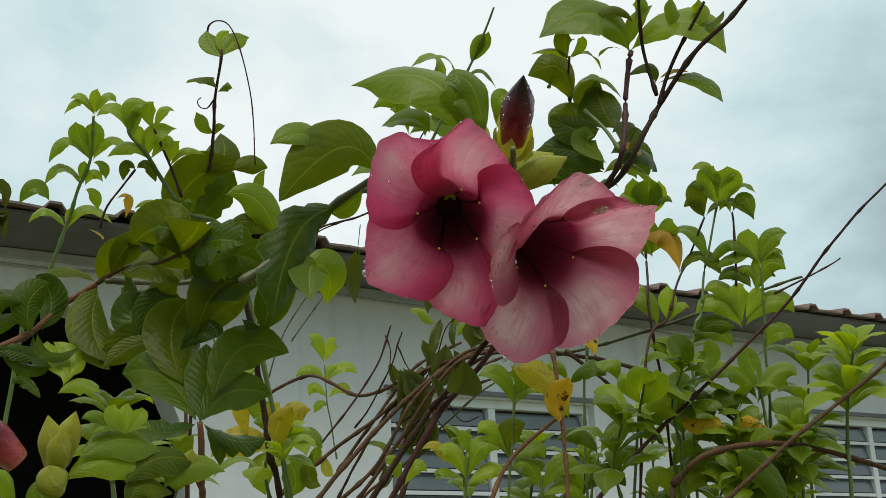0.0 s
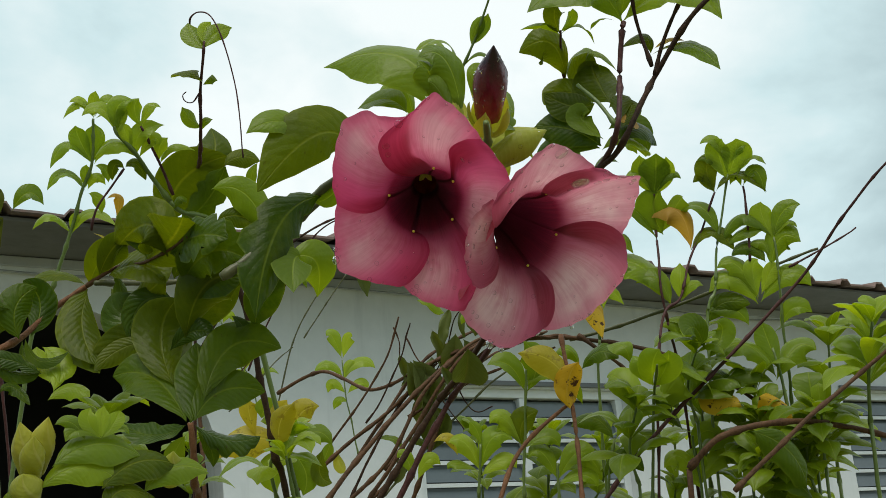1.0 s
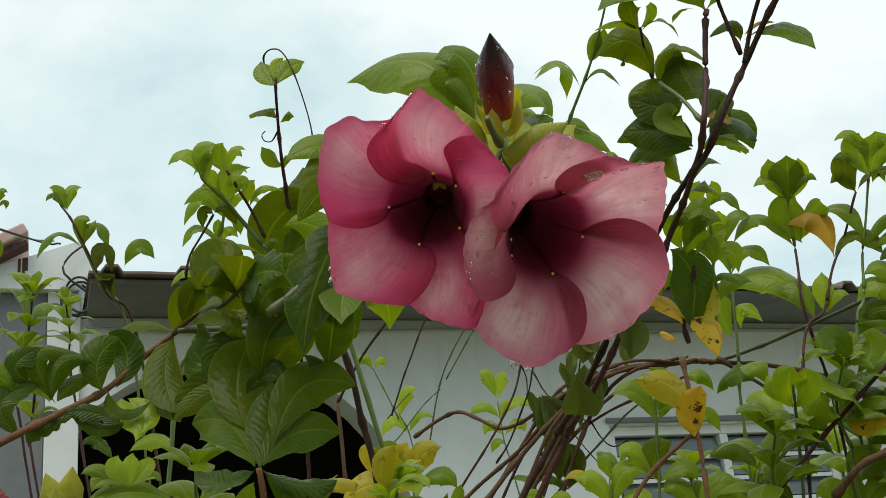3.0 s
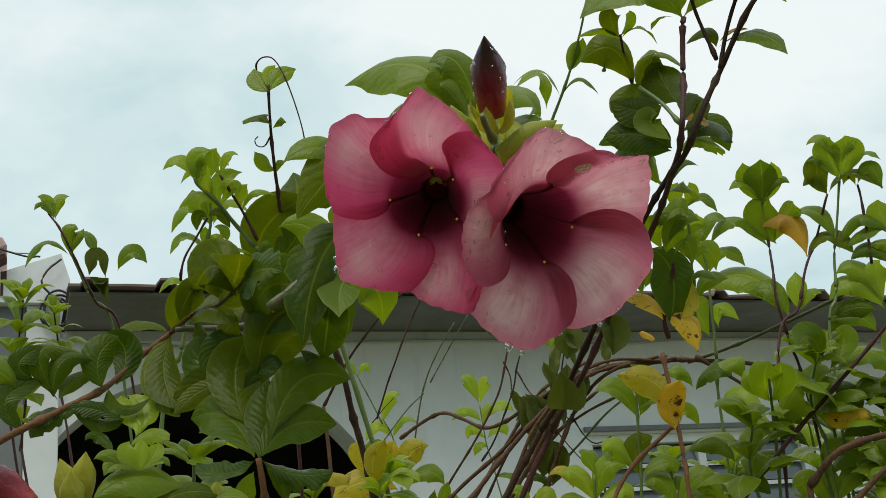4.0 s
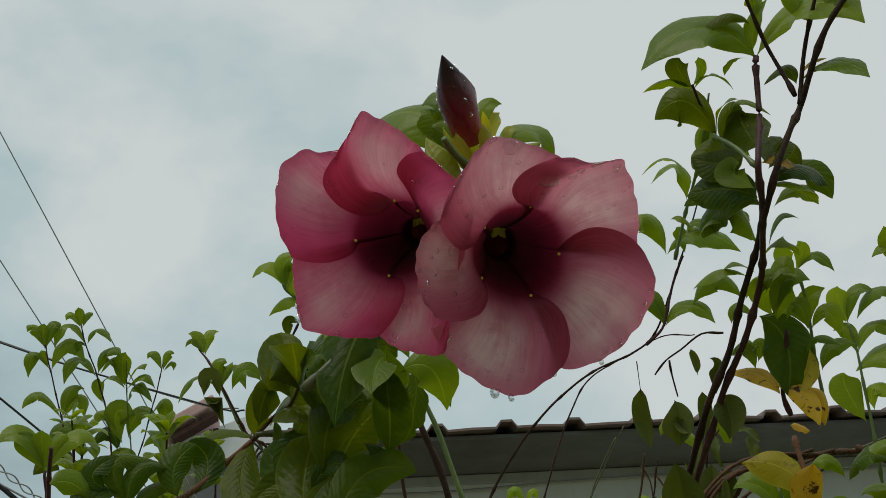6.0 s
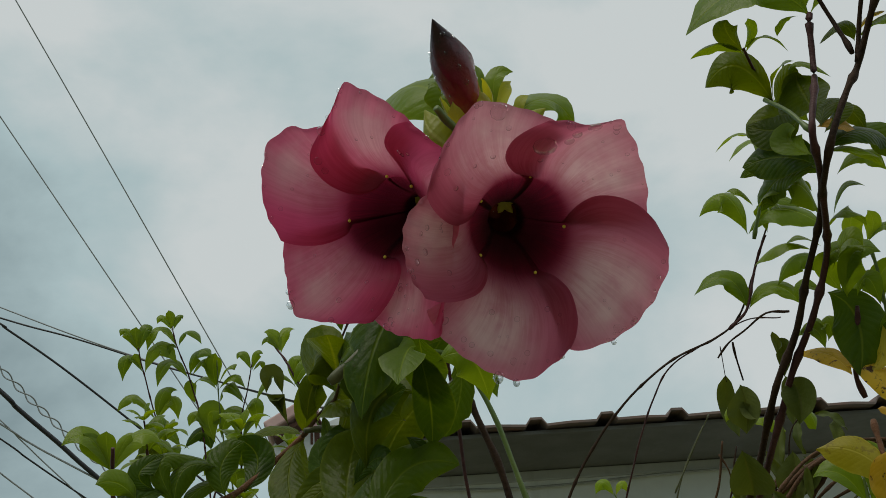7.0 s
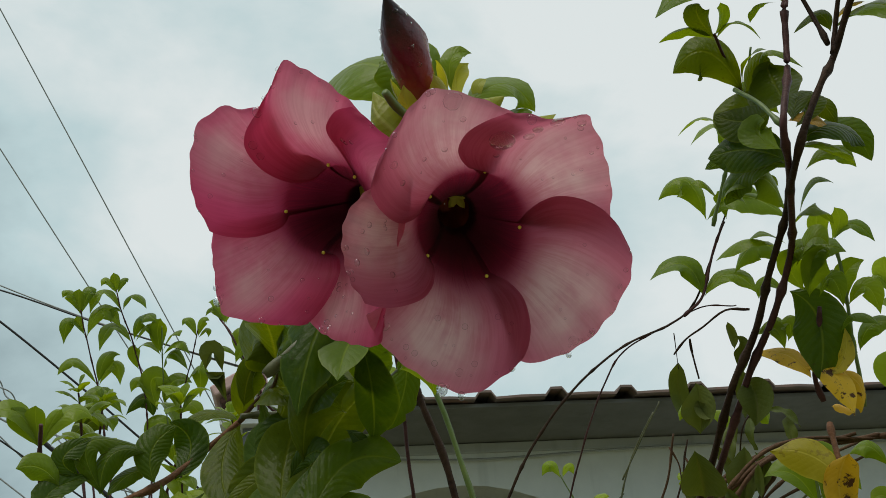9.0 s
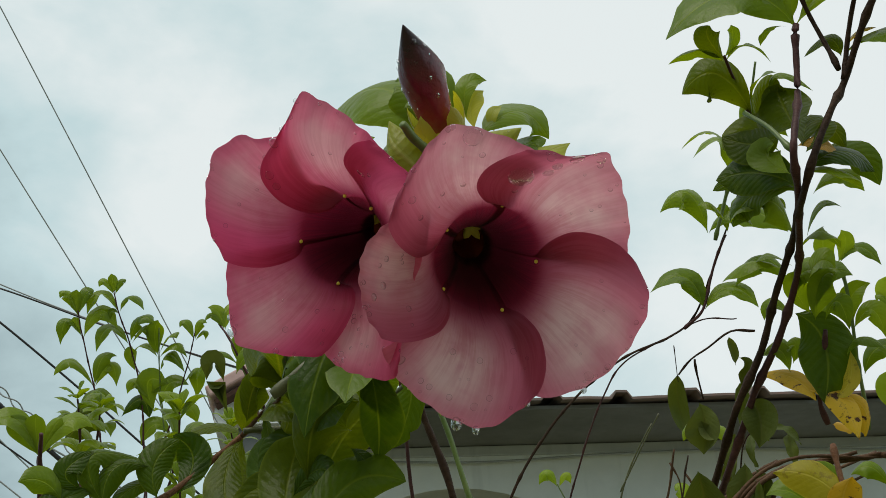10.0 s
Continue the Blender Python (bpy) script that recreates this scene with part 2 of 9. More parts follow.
def bud_material(name):
    """Rolled petals of a bud: rose at the base, almost black at the tip, wet. UV y from the base to the tip."""
    m, n, l = material(name)
    uv = n.new("ShaderNodeUVMap")
    parts = n.new("ShaderNodeSeparateXYZ")
    l.new(uv.outputs[0], parts.inputs[0])
    co = n.new("ShaderNodeTexCoord")
    grain = put(n, "ShaderNodeTexNoise", Scale=230.0, Detail=5.0, Roughness=0.6)
    l.new(co.outputs["Object"], grain.inputs["Vector"])
    shift = n.new("ShaderNodeMath")
    shift.operation = "MULTIPLY_ADD"
    shift.inputs[1].default_value = 0.30
    l.new(grain.outputs["Fac"], shift.inputs[0])
    l.new(parts.outputs["Y"], shift.inputs[2])
    grade = ramp_of(n, (0.10, (0.40, 0.12, 0.08)), (0.32, (0.32, 0.038, 0.045)), (0.60, (0.17, 0.013, 0.024)), (0.88, (0.055, 0.006, 0.013)), (1.0, (0.022, 0.004, 0.008)))
    l.new(shift.outputs[0], grade.inputs["Fac"])
    relief = put(n, "ShaderNodeBump", Strength=0.5, Distance=0.0012)
    l.new(grain.outputs["Fac"], relief.inputs["Height"])
    face = put(n, "ShaderNodeBsdfPrincipled", Roughness=0.22)
    l.new(grade.outputs["Color"], face.inputs["Base Color"])
    l.new(relief.outputs[0], face.inputs["Normal"])
    out = n.new("ShaderNodeOutputMaterial")
    l.new(face.outputs[0], out.inputs["Surface"])
    return m


def water_material(name):
    m, n, l = material(name)
    face = put(n, "ShaderNodeBsdfPrincipled", Roughness=0.02, IOR=1.33)
    face.inputs["Transmission Weight"].default_value = 1.0
    out = n.new("ShaderNodeOutputMaterial")
    clear = n.new("ShaderNodeBsdfTransparent")
    mix = put(n, "ShaderNodeMixShader", Fac=0.45)
    l.new(clear.outputs[0], mix.inputs[1])
    l.new(face.outputs[0], mix.inputs[2])
    l.new(mix.outputs[0], out.inputs["Surface"])
    return m


MAT = {
    "young": leaf_material("young_leaf", (0.155, 0.25, 0.012), (0.29, 0.385, 0.028), (0.32, 0.43, 0.06), 0.31, 0.48),
    "mid": leaf_material("green_leaf", (0.092, 0.158, 0.006), (0.205, 0.290, 0.014), (0.26, 0.34, 0.035), 0.31, 0.45),
    "deep": leaf_material("deep_green_leaf", (0.027, 0.060, 0.002), (0.080, 0.132, 0.006), (0.15, 0.20, 0.02), 0.32, 0.42, None, 0.6),
    "old": leaf_material("mature_leaf", (0.016, 0.040, 0.003), (0.055, 0.098, 0.006), (0.10, 0.14, 0.02), 0.28, 0.24, None, 0.8),
    "olive": leaf_material("olive_leaf", (0.046, 0.078, 0.002), (0.115, 0.155, 0.005), (0.19, 0.22, 0.022), 0.32, 0.44, None, 0.5),
    "yellow": leaf_material("yellowing_leaf", (0.26, 0.24, 0.012), (0.46, 0.37, 0.035), (0.50, 0.44, 0.08), 0.4, 0.4, (0.25, 0.20, 0.02)),
    "spotted": leaf_material("spotted_yellow_leaf", (0.45, 0.27, 0.01), (0.62, 0.42, 0.03), (0.55, 0.38, 0.06), 0.45, 0.4, (0.06, 0.025, 0.01)),
    "orange": leaf_material("orange_leaf", (0.40, 0.21, 0.03), (0.54, 0.36, 0.06), (0.55, 0.34, 0.10), 0.45, 0.4),
    "dry": leaf_material("withered_leaf", (0.045, 0.070, 0.014), (0.12, 0.145, 0.04), (0.09, 0.10, 0.03), 0.55, 0.25),
    "sepal": leaf_material("sepal", (0.27, 0.31, 0.03), (0.52, 0.50, 0.10), (0.46, 0.46, 0.14), 0.35, 0.4),
    "stem_green": plain_material("green_stem", (0.07, 0.12, 0.02), (0.15, 0.20, 0.045), 300, 0.4, 0.3, 0.0004),
    "stem_olive": plain_material("olive_stem", (0.05, 0.055, 0.018), (0.11, 0.11, 0.04), 300, 0.45, 0.4, 0.0004),
    "stem_brown": plain_material("brown_bark", (0.035, 0.016, 0.008), (0.15, 0.075, 0.036), 420, 0.6, 0.9, 0.0010, shine=0.2),
    "stem_red": plain_material("reddish_bark", (0.08, 0.032, 0.014), (0.24, 0.11, 0.05), 420, 0.55, 0.9, 0.0010, shine=0.2),
    "stem_dark": plain_material("dark_bark", (0.014, 0.007, 0.005), (0.075, 0.040, 0.024), 420, 0.6, 0.9, 0.0010, shine=0.15),
    "stem_purple": plain_material("purple_stem", (0.030, 0.011, 0.012), (0.11, 0.042, 0.040), 420, 0.45, 0.7, 0.0008, shine=0.2),
    "petal_a": petal_material("rose_petal", (0.17, 0.010, 0.030), (0.70, 0.088, 0.210), (0.80, 0.36, 0.42), (0.52, 0.042, 0.13), 0.58),
    "petal_b": petal_material("pale_rose_petal", (0.17, 0.012, 0.032), (0.58, 0.150, 0.23), (0.76, 0.48, 0.49), (0.40, 0.052, 0.115), 0.58),
    "throat": leaf_material("maroon_throat", (0.055, 0.010, 0.013), (0.09, 0.016, 0.020), (0.07, 0.012, 0.016), 0.6, 0.2),
    "anther": plain_material("yellow_anther", (0.72, 0.56, 0.06), (0.85, 0.70, 0.10), 400, 0.5, 0.2, 0.0003),
    "bud": bud_material("maroon_bud"),
    "water": water_material("rain_water"),
    "wall": plain_material("white_wall_paint", (0.68, 0.71, 0.73), (0.80, 0.825, 0.84), 14, 0.75, 0.15, 0.002, stain=(0.5, 0.53, 0.55)),
    "beam": plain_material("grey_painted_beam", (0.36, 0.38, 0.40), (0.50, 0.52, 0.54), 12, 0.8, 0.2, 0.002, stain=(0.25, 0.25, 0.25)),
    "soffit": plain_material("streaked_grey_soffit", (0.13, 0.13, 0.13), (0.23, 0.23, 0.23), 10, 0.85, 0.3, 0.002, stain=(0.12, 0.12, 0.12)),
    "roof": plain_material("weathered_roof_sheet", (0.10, 0.095, 0.09), (0.26, 0.16, 0.13), 9, 0.8, 0.4, 0.003, stain=(0.36, 0.10, 0.06)),
    "tile": plain_material("pink_ridge_cap", (0.42, 0.26, 0.25), (0.60, 0.42, 0.40), 16, 0.8, 0.4, 0.003, stain=(0.25, 0.2, 0.2)),
    "rust": plain_material("rust_stain", (0.03, 0.018, 0.015), (0.14, 0.06, 0.04), 40, 0.9, 0.3, 0.002),
    # near-black paint in place of the shade inside the porch
    "dark": plain_material("porch_shade_black", (0.012, 0.012, 0.014), (0.03, 0.03, 0.032), 6, 0.9, 0.2, 0.002),
    "grey": plain_material("shutter_and_room_shade_grey", (0.13, 0.14, 0.15), (0.20, 0.21, 0.22), 20, 0.6, 0.2, 0.001),
    "frame": plain_material("white_window_frame", (0.70, 0.74, 0.76), (0.82, 0.85, 0.86), 30, 0.4, 0.1, 0.001),
    "louvre": plain_material("grey_glass_louvre", (0.10, 0.125, 0.14), (0.16, 0.19, 0.205), 8, 0.12, 0.05, 0.001),
    "cable": plain_material("black_cable", (0.012, 0.012, 0.014), (0.03, 0.03, 0.035), 60, 0.5, 0.2, 0.0005),
    "cable_grey": plain_material("grey_cable", (0.26, 0.28, 0.29), (0.40, 0.42, 0.43), 60, 0.5, 0.2, 0.0005),
    "ground": plain_material("bounce_toned_earth", (0.09, 0.10, 0.04), (0.20, 0.19, 0.10), 6, 0.9, 0.6, 0.01, stain=(0.05, 0.07, 0.02)),
}


# ---- building blocks ----
def thing(name, label, category, group="", kind=""):
    return tagged(new(name), label, category, group, kind)


def link(name, verts, faces, mat, parent, label="", uvs=None, smooth=True):
    """One mesh object under a thing or under a part; vertices are in world metres."""
    me = bpy.data.meshes.new(name)
    me.from_pydata([tuple(v) for v in verts], [], faces)
    if uvs is not None:
        layer = me.uv_layers.new(name="UVMap")
        for loop in me.loops:
            layer.data[loop.index].uv = uvs[loop.vertex_index]
    me.polygons.foreach_set("use_smooth", [smooth] * len(me.polygons))
    me.materials.append(MAT[mat])
    me.update()
    ob = new(name, me)
    ob.parent = parent
    return tagged(ob, label)


def part(name, bm, mat, parent, label="", smooth=False):
    me = bpy.data.meshes.new(name)
    bm.to_mesh(me)
    bm.free()
    me.polygons.foreach_set("use_smooth", [smooth] * len(me.polygons))
    me.materials.append(MAT[mat])
    ob = new(name, me)
    ob.parent = parent
    return tagged(ob, label)


def box(x0, x1, y0, y1, z0, z1, bevel=0.0):
    bm = bmesh.new()
    bmesh.ops.create_cube(bm, size=1.0)
    for v in bm.verts:
        v.co = Vector(((x0 + x1) / 2 + v.co.x * (x1 - x0), (y0 + y1) / 2 + v.co.y * (y1 - y0), (z0 + z1) / 2 + v.co.z * (z1 - z0)))
    if bevel:
        bmesh.ops.bevel(bm, geom=bm.edges[:], offset=bevel, segments=2, affect="EDGES", profile=0.5)
    return bm


def spline(points, steps=6):
    """Points of a smooth line through the given ones (Catmull-Rom)."""
    p = [Vector(q) for q in points]
    p = [2 * p[0] - p[1]] + p + [2 * p[-1] - p[-2]]
    out = []
    for i in range(1, len(p) - 2):
        a, b, c, d = p[i - 1 : i + 3]
        for k in range(steps):
            t = k / steps
            out.append(0.5 * (2 * b + (c - a) * t + (2 * a - 5 * b + 4 * c - d) * t * t + (3 * b - a - 3 * c + d) * t**3))
    return out + [p[-2]]


def frame_of(d, hint=Vector((0, 0, 1))):
    d = d.normalized()
    if abs(d.dot(hint)) > 0.97:
        hint = Vector((1, 0, 0))
    side = d.cross(hint).normalized()
    return d, side, side.cross(d)


def tube(path, r0, r1, sides=7, knots=0.0):
    """Vertices and faces of a tapered tube along a path, closed at both ends, with swollen nodes every so many metres."""
    verts, faces, run = [], [], 0.0
    for i, p in enumerate(path):
        d = path[min(i + 1, len(path) - 1)] - path[max(i - 1, 0)]
        if i:
            run += (p - path[i - 1]).length
        _, side, up = frame_of(d)
        r = r0 + (r1 - r0) * i / (len(path) - 1)
        if knots:
            k = abs((run / knots + 0.37) % 1.0 - 0.5) * knots
            r *= 1 + 0.45 * math.exp(-((k / 0.0035) ** 2)) + 0.06 * math.sin(run * 410)
        for s in range(sides):
            a = 2 * math.pi * s / sides
            verts.append(p + side * (r * math.cos(a)) + up * (r * math.sin(a)))
    for i in range(len(path) - 1):
        for s in range(sides):
            a, b = i * sides + s, i * sides + (s + 1) % sides
            faces.append((a, b, b + sides, a + sides))
    faces.append(tuple(range(sides))[::-1])
    faces.append(tuple(range(len(verts) - sides, len(verts))))
    return verts, faces


def stem(parent, points, r0, r1, mat, name="stem", label=""):
    """A woody or green stem through the given points, radii in millimetres."""
    rough = spline(points, 6)
    length = sum((b - a).length for a, b in zip(rough, rough[1:]))
    path = spline(points, max(4, min(28, int(length / 0.0045 / max(1, len(points) - 1)))))
    # a slight waver, as grown wood has
    for i, p in enumerate(path[1:-1], 1):
        w = noise.noise_vector(p * 28.0)
        path[i] = p + w * 0.0011
    verts, faces = tube(path, r0 / 1000, r1 / 1000, 8, 0.042)
    link(name, verts, faces, mat, parent, label)
    return path


EYE_AT = Vector((0.1, -0.1, 1.25))  # the side of the bush that is looked at


def blade(base, tip, width, face=0.6, arch=0.12, fold=0.16, twist=0.0, wave=0.0, up=None, rows=9, bite=0.0, seed=0, fine=False, full=False):
    """Vertices, faces and UVs of a leaf: a short stalk, a blade that is broadest past its middle and ends in a point.
    width: in parts of its length; face: how far its broad side turns to the open side of the bush; arch: how far it bows up."""
    base, tip = Vector(base), Vector(tip)
    chord = tip - base
    size = chord.length
    d = chord.normalized()
    n = (1 - face) * (up or Vector((0, 0, 1))) + face * (EYE_AT - (base + tip) / 2).normalized()
    n = n - d * n.dot(d)
    n = n.normalized() if n.length > 1e-3 else frame_of(d)[2]
    side = d.cross(n).normalized()
    bow = (up or Vector((0, 0, 1))) - d * (up or Vector((0, 0, 1))).dot(d)
    bow = (0.75 * bow.normalized() + 0.25 * n).normalized() if bow.length > 0.2 else n
    rng = random.Random(seed)
    ph, ph2 = rng.random() * 6.3, rng.random() * 6.3
    bend, hump = rng.uniform(-0.06, 0.06), rng.uniform(0.8, 1.25)
    roll = rng.uniform(0.0, 0.5)
    cols = (-1.0, -0.86, -0.62, -0.32, 0.0, 0.32, 0.62, 0.86, 1.0) if fine else (-1.0, -0.72, -0.36, 0.0, 0.36, 0.72, 1.0)
    verts, faces, uvs = [], [], []
    for i in range(rows):
        v = i / (rows - 1)
        g = 0.5 - 0.5 * math.cos(math.pi * v)
        v = 0.45 * v + 0.55 * g
        w = v**1.12 if full else v**0.88
        prof = max(0.0, 1 - abs(2 * w - 1) ** 2.3) ** 0.72
        taper = 0.93 if full else 0.86
        if v > taper:
            prof *= 1 - 0.55 * ((v - taper) / (1 - taper)) ** 0.7
        if v < 0.12:
            prof *= 0.35 + 0.65 * v / 0.12
        half = max(0.016, prof) * width * size / 2
        tw = twist * (v - 0.3)
        s = side * math.cos(tw) + n * math.sin(tw)
        m = n * math.cos(tw) - side * math.sin(tw)
        mid = base + chord * v + bow * (4 * arch * (v**hump) * (1 - v) ** 0.9 * size) + side * (4 * bend * v * (1 - v) * size)
        for u in cols:
            rip = wave * size * 0.055 * (math.sin(v * 11 + ph + (2.0 if u > 0 else 0)) + 0.4 * math.sin(v * 23 + ph2 + u)) * abs(u) ** 1.5
            bit = 1.0
            if bite and abs(u) > 0.9:
                bit = 1 - bite * max(0, math.sin(v * 31 + ph2)) * (0.4 + 0.6 * math.sin(v * 9 + ph))
            verts.append(mid + s * (u * half * bit) + m * ((fold * abs(u) ** 1.35 - roll * abs(u) ** 4) * half + rip))
            uvs.append((0.5 + 0.5 * u, v))
    k = len(cols)
    for i in range(rows - 1):
        for j in range(k - 1):
            a = i * k + j
            faces.append((a, a + 1, a + 1 + k, a + k))
    return verts, faces, uvs


PLACED = {"leaf": 0}
MANY = {}


def leaf(parent, base, tip, width, face=0.6, arch=0.12, mat="mid", fold=None, twist=0.0, wave=0.55, bite=0.0, up=None):
    PLACED["leaf"] += 1
    seed = PLACED["leaf"]
    rng = random.Random(seed * 7 + 1)
    wild = mat in ("old", "deep")
    twist += rng.uniform(-0.9, 0.9) if wild else rng.uniform(-0.45, 0.45)
    wave *= rng.uniform(0.8, 2.2) if wild else 1.0
    bite = bite or (rng.uniform(0.12, 0.4) if wild and rng.random() < 0.3 else 0.0)
    if fold is None:
        fold = rng.uniform(-0.12, 0.2) if wild else rng.uniform(-0.35, 0.15) if (Vector(tip) - Vector(base)).length > 0.055 and arch < 0.26 else rng.uniform(-0.75, -0.25)
        width *= 0.95 if wild else 1.12
    arch += rng.uniform(0.0, 0.09)
    got = blade(base, tip, width, face, arch, fold, twist, wave, up, 17, bite, seed, True, wild)
    link("leaf", got[0], got[1], mat, parent, "", got[2])


def frond(parent, base, knee, tip, width, face, mat, fold=None, joined=False):
    """A leaf whose midrib bends from base to tip towards the knee; oval, broadest past its middle, drawn out into a fine point,
    with a channelled midrib, a slack margin and a short stalk. width and face as for blade()."""
    PLACED["leaf"] += 1
    rng = random.Random(PLACED["leaf"] * 13 + 5)
    a, k, b = Vector(base), Vector(knee), Vector(tip)
    k += 0.3 * (k - (a + b) / 2)
    size = (k - a).length * 0.5 + (b - k).length * 0.5 + (b - a).length * 0.25
    size = 0.5 * size + 0.5 * (b - a).length
    fold = rng.uniform(-0.42, 0.22) if fold is None else fold + rng.uniform(-0.06, 0.06)
    if mat == "dry":
        fold, width = rng.uniform(0.9, 1.5), 1.25 * width
    twist, wave = rng.uniform(-0.35, 0.35), rng.uniform(0.3, 1.0) * (1.7 if mat in ("old", "dry", "deep") else 1.0)
    ph, ph2, ph3 = (rng.random() * 6.3 for _ in range(3))
    lop, droop = rng.uniform(-0.08, 0.08), rng.uniform(0.0, 0.22)
    aged = mat in ("old", "deep", "olive")
    bitten = rng.uniform(0.15, 0.4) if mat in ("old", "deep") and rng.random() < 0.25 else 0.0
    cols, rows = (-1.0, -0.88, -0.66, -0.40, -0.14, 0.0, 0.14, 0.40, 0.66, 0.88, 1.0), 19
    verts, faces, uvs = [], [], []
    for i in range(rows):
        v = i / (rows - 1)
        v = 0.55 * v + 0.45 * (0.5 - 0.5 * math.cos(math.pi * v))
        p = (1 - v) ** 2 * a + 2 * v * (1 - v) * k + v * v * b
        d = (2 * (1 - v) * (k - a) + 2 * v * (b - k)).normalized()
        n = (1 - face) * Vector((0, 0, 1)) + face * (EYE_AT - p).normalized()
        n = n - d * n.dot(d)
        n = n.normalized() if n.length > 0.05 else frame_of(d)[2]
        s = d.cross(n).normalized()
        tw = twist * (v - 0.4)
        s, n = s * math.cos(tw) + n * math.sin(tw), n * math.cos(tw) - s * math.sin(tw)
        w = max(0.0, math.sin(math.pi * v**1.2)) ** (0.66 if aged else 0.80)
        if v > 0.84:
            w *= 1 - (0.25 if aged else 0.42) * math.sin(math.pi * 0.5 * (v - 0.84) / 0.16)
        if v < 0.10:
            w *= 0.25 + 0.75 * v / 0.10
        for u in cols:
            half = max(0.010, w) * width * size * (0.56 + lop * (1 if u > 0 else -1))
            if bitten and abs(u) > 0.85:
                half *= 1 - bitten * max(0.0, math.sin(v * 27 + ph3)) ** 2
            rip = wave * size * 0.020 * (math.sin(v * 13 + ph + (2.2 if u > 0 else 0)) + 0.5 * math.sin(v * 27 + ph2 + 2 * u)) * abs(u) ** 2 * w
            lift = fold * abs(u) ** 1.2 - droop * abs(u) ** 3 + 0.05 * (1 - math.exp(-((u / 0.12) ** 2)))
            verts.append(p + s * (u * half) + n * (lift * half + rip))
            uvs.append((0.5 + 0.5 * u, v))
    c = len(cols)
    for i in range(rows - 1):
        for j in range(c - 1):
            q = i * c + j
            faces.append((q, q + 1, q + 1 + c, q + c))
    if joined:
        many = MANY.setdefault((parent.name, mat), ([], [], []))
        first = len(many[0])
        many[0].extend(verts)
        many[1].extend(tuple(first + q for q in f) for f in faces)
        many[2].extend(uvs)
    else:
        link("leaf", verts, faces, mat, parent, "", uvs)


def whorl(parent, at, axis, size, count, lift, mat, rng, width=0.56, arch=0.26, joined=False):
    """Leaves in a ring round a node; lift: degrees above the plane across the stem."""
    d, side, up = frame_of(axis)
    turn = rng.random() * 6.28
    for k in range(count):
        a = turn + 2 * math.pi * k / count + rng.uniform(-0.25, 0.25)
        e = radians(lift + rng.uniform(-16, 14))
        out = side * math.cos(a) + up * math.sin(a)
        way = out * math.cos(e) + d * math.sin(e)
        way.z -= 0.06
        length = size * rng.uniform(0.85, 1.25)
        tip = at + way.normalized() * length
        knee = at + (way.normalized() * 0.45 + (d * 0.8 + Vector((0, 0, 0.5))).normalized() * arch * rng.uniform(1.2, 2.2)) * length
        frond(parent, at, knee, tip, width * rng.uniform(0.75, 1.0), 0.25, mat, None, joined)


def shoot(parent, points, r0, r1, size, rings, seed, mat="young", bark="stem_green", count=4, lift=18, joined=False, first=0.35, tip=True):
    """An upright shoot: a stem with rings of leaves, which grow smaller and stand up steeper towards its top. size in metres."""
    rng = random.Random(seed)
    a = Vector(points[0])
    foot = Vector((0.6 * a.x + 0.26, 0.75 * a.y + 0.24, -0.02))
    stem(parent, [foot, foot.lerp(a, 0.55) + Vector((0.03, 0.02, -0.04)), a.lerp(Vector(points[1]), 0.12)], r0 * 1.25, r0, bark)
    path = stem(parent, points, r0, r1, bark)
    last = len(path) - 1
    for k in range(rings):
        f = first + (0.93 - first) * (k / max(1, rings - 1) if rings > 1 else 1)
        i = min(last - 1, int(f * last))
        axis = path[min(last, i + 2)] - path[max(0, i - 2)]
        whorl(parent, path[i], axis, size * (1.0 - 0.25 * k / max(1, rings)), count if k < rings - 1 else max(3, count - 1), lift + 14 * k / max(1, rings), mat, rng, joined=joined)
    if tip:
        axis = path[-1] - path[-3]
        whorl(parent, path[-1], axis, size * 0.58, 4, 42, mat, rng, 0.6, 0.2, joined)


def finish_many():
    for (owner, mat), (verts, faces, uvs) in MANY.items():
        ob = link("foliage", verts, faces, mat, bpy.data.objects[owner], "", uvs)
        tagged(ob, "dense small green leaves of the bush", "", "", "stuff")


def drop(parent, at, r, mat="water", squash=0.75, n=Vector((0, 0, 1))):
    """A bead of rain water."""
    verts, faces = [], []
    d, side, up = frame_of(n, Vector((0, 1, 0)))
    rings, seg = 6, 10
    for i in range(rings + 1):
        a = math.pi * i / rings
        for s in range(seg):
            b = 2 * math.pi * s / seg
            verts.append(Vector(at) + side * (r * math.sin(a) * math.cos(b)) + up * (r * math.sin(a) * math.sin(b)) + d * (r * squash * math.cos(a)))
    for i in range(rings):
        for s in range(seg):
            p, q = i * seg + s, i * seg + (s + 1) % seg
            faces.append((p, p + seg, q + seg, q))
    return link("water_drop", verts, faces, mat, parent, "clear hanging rain drop")


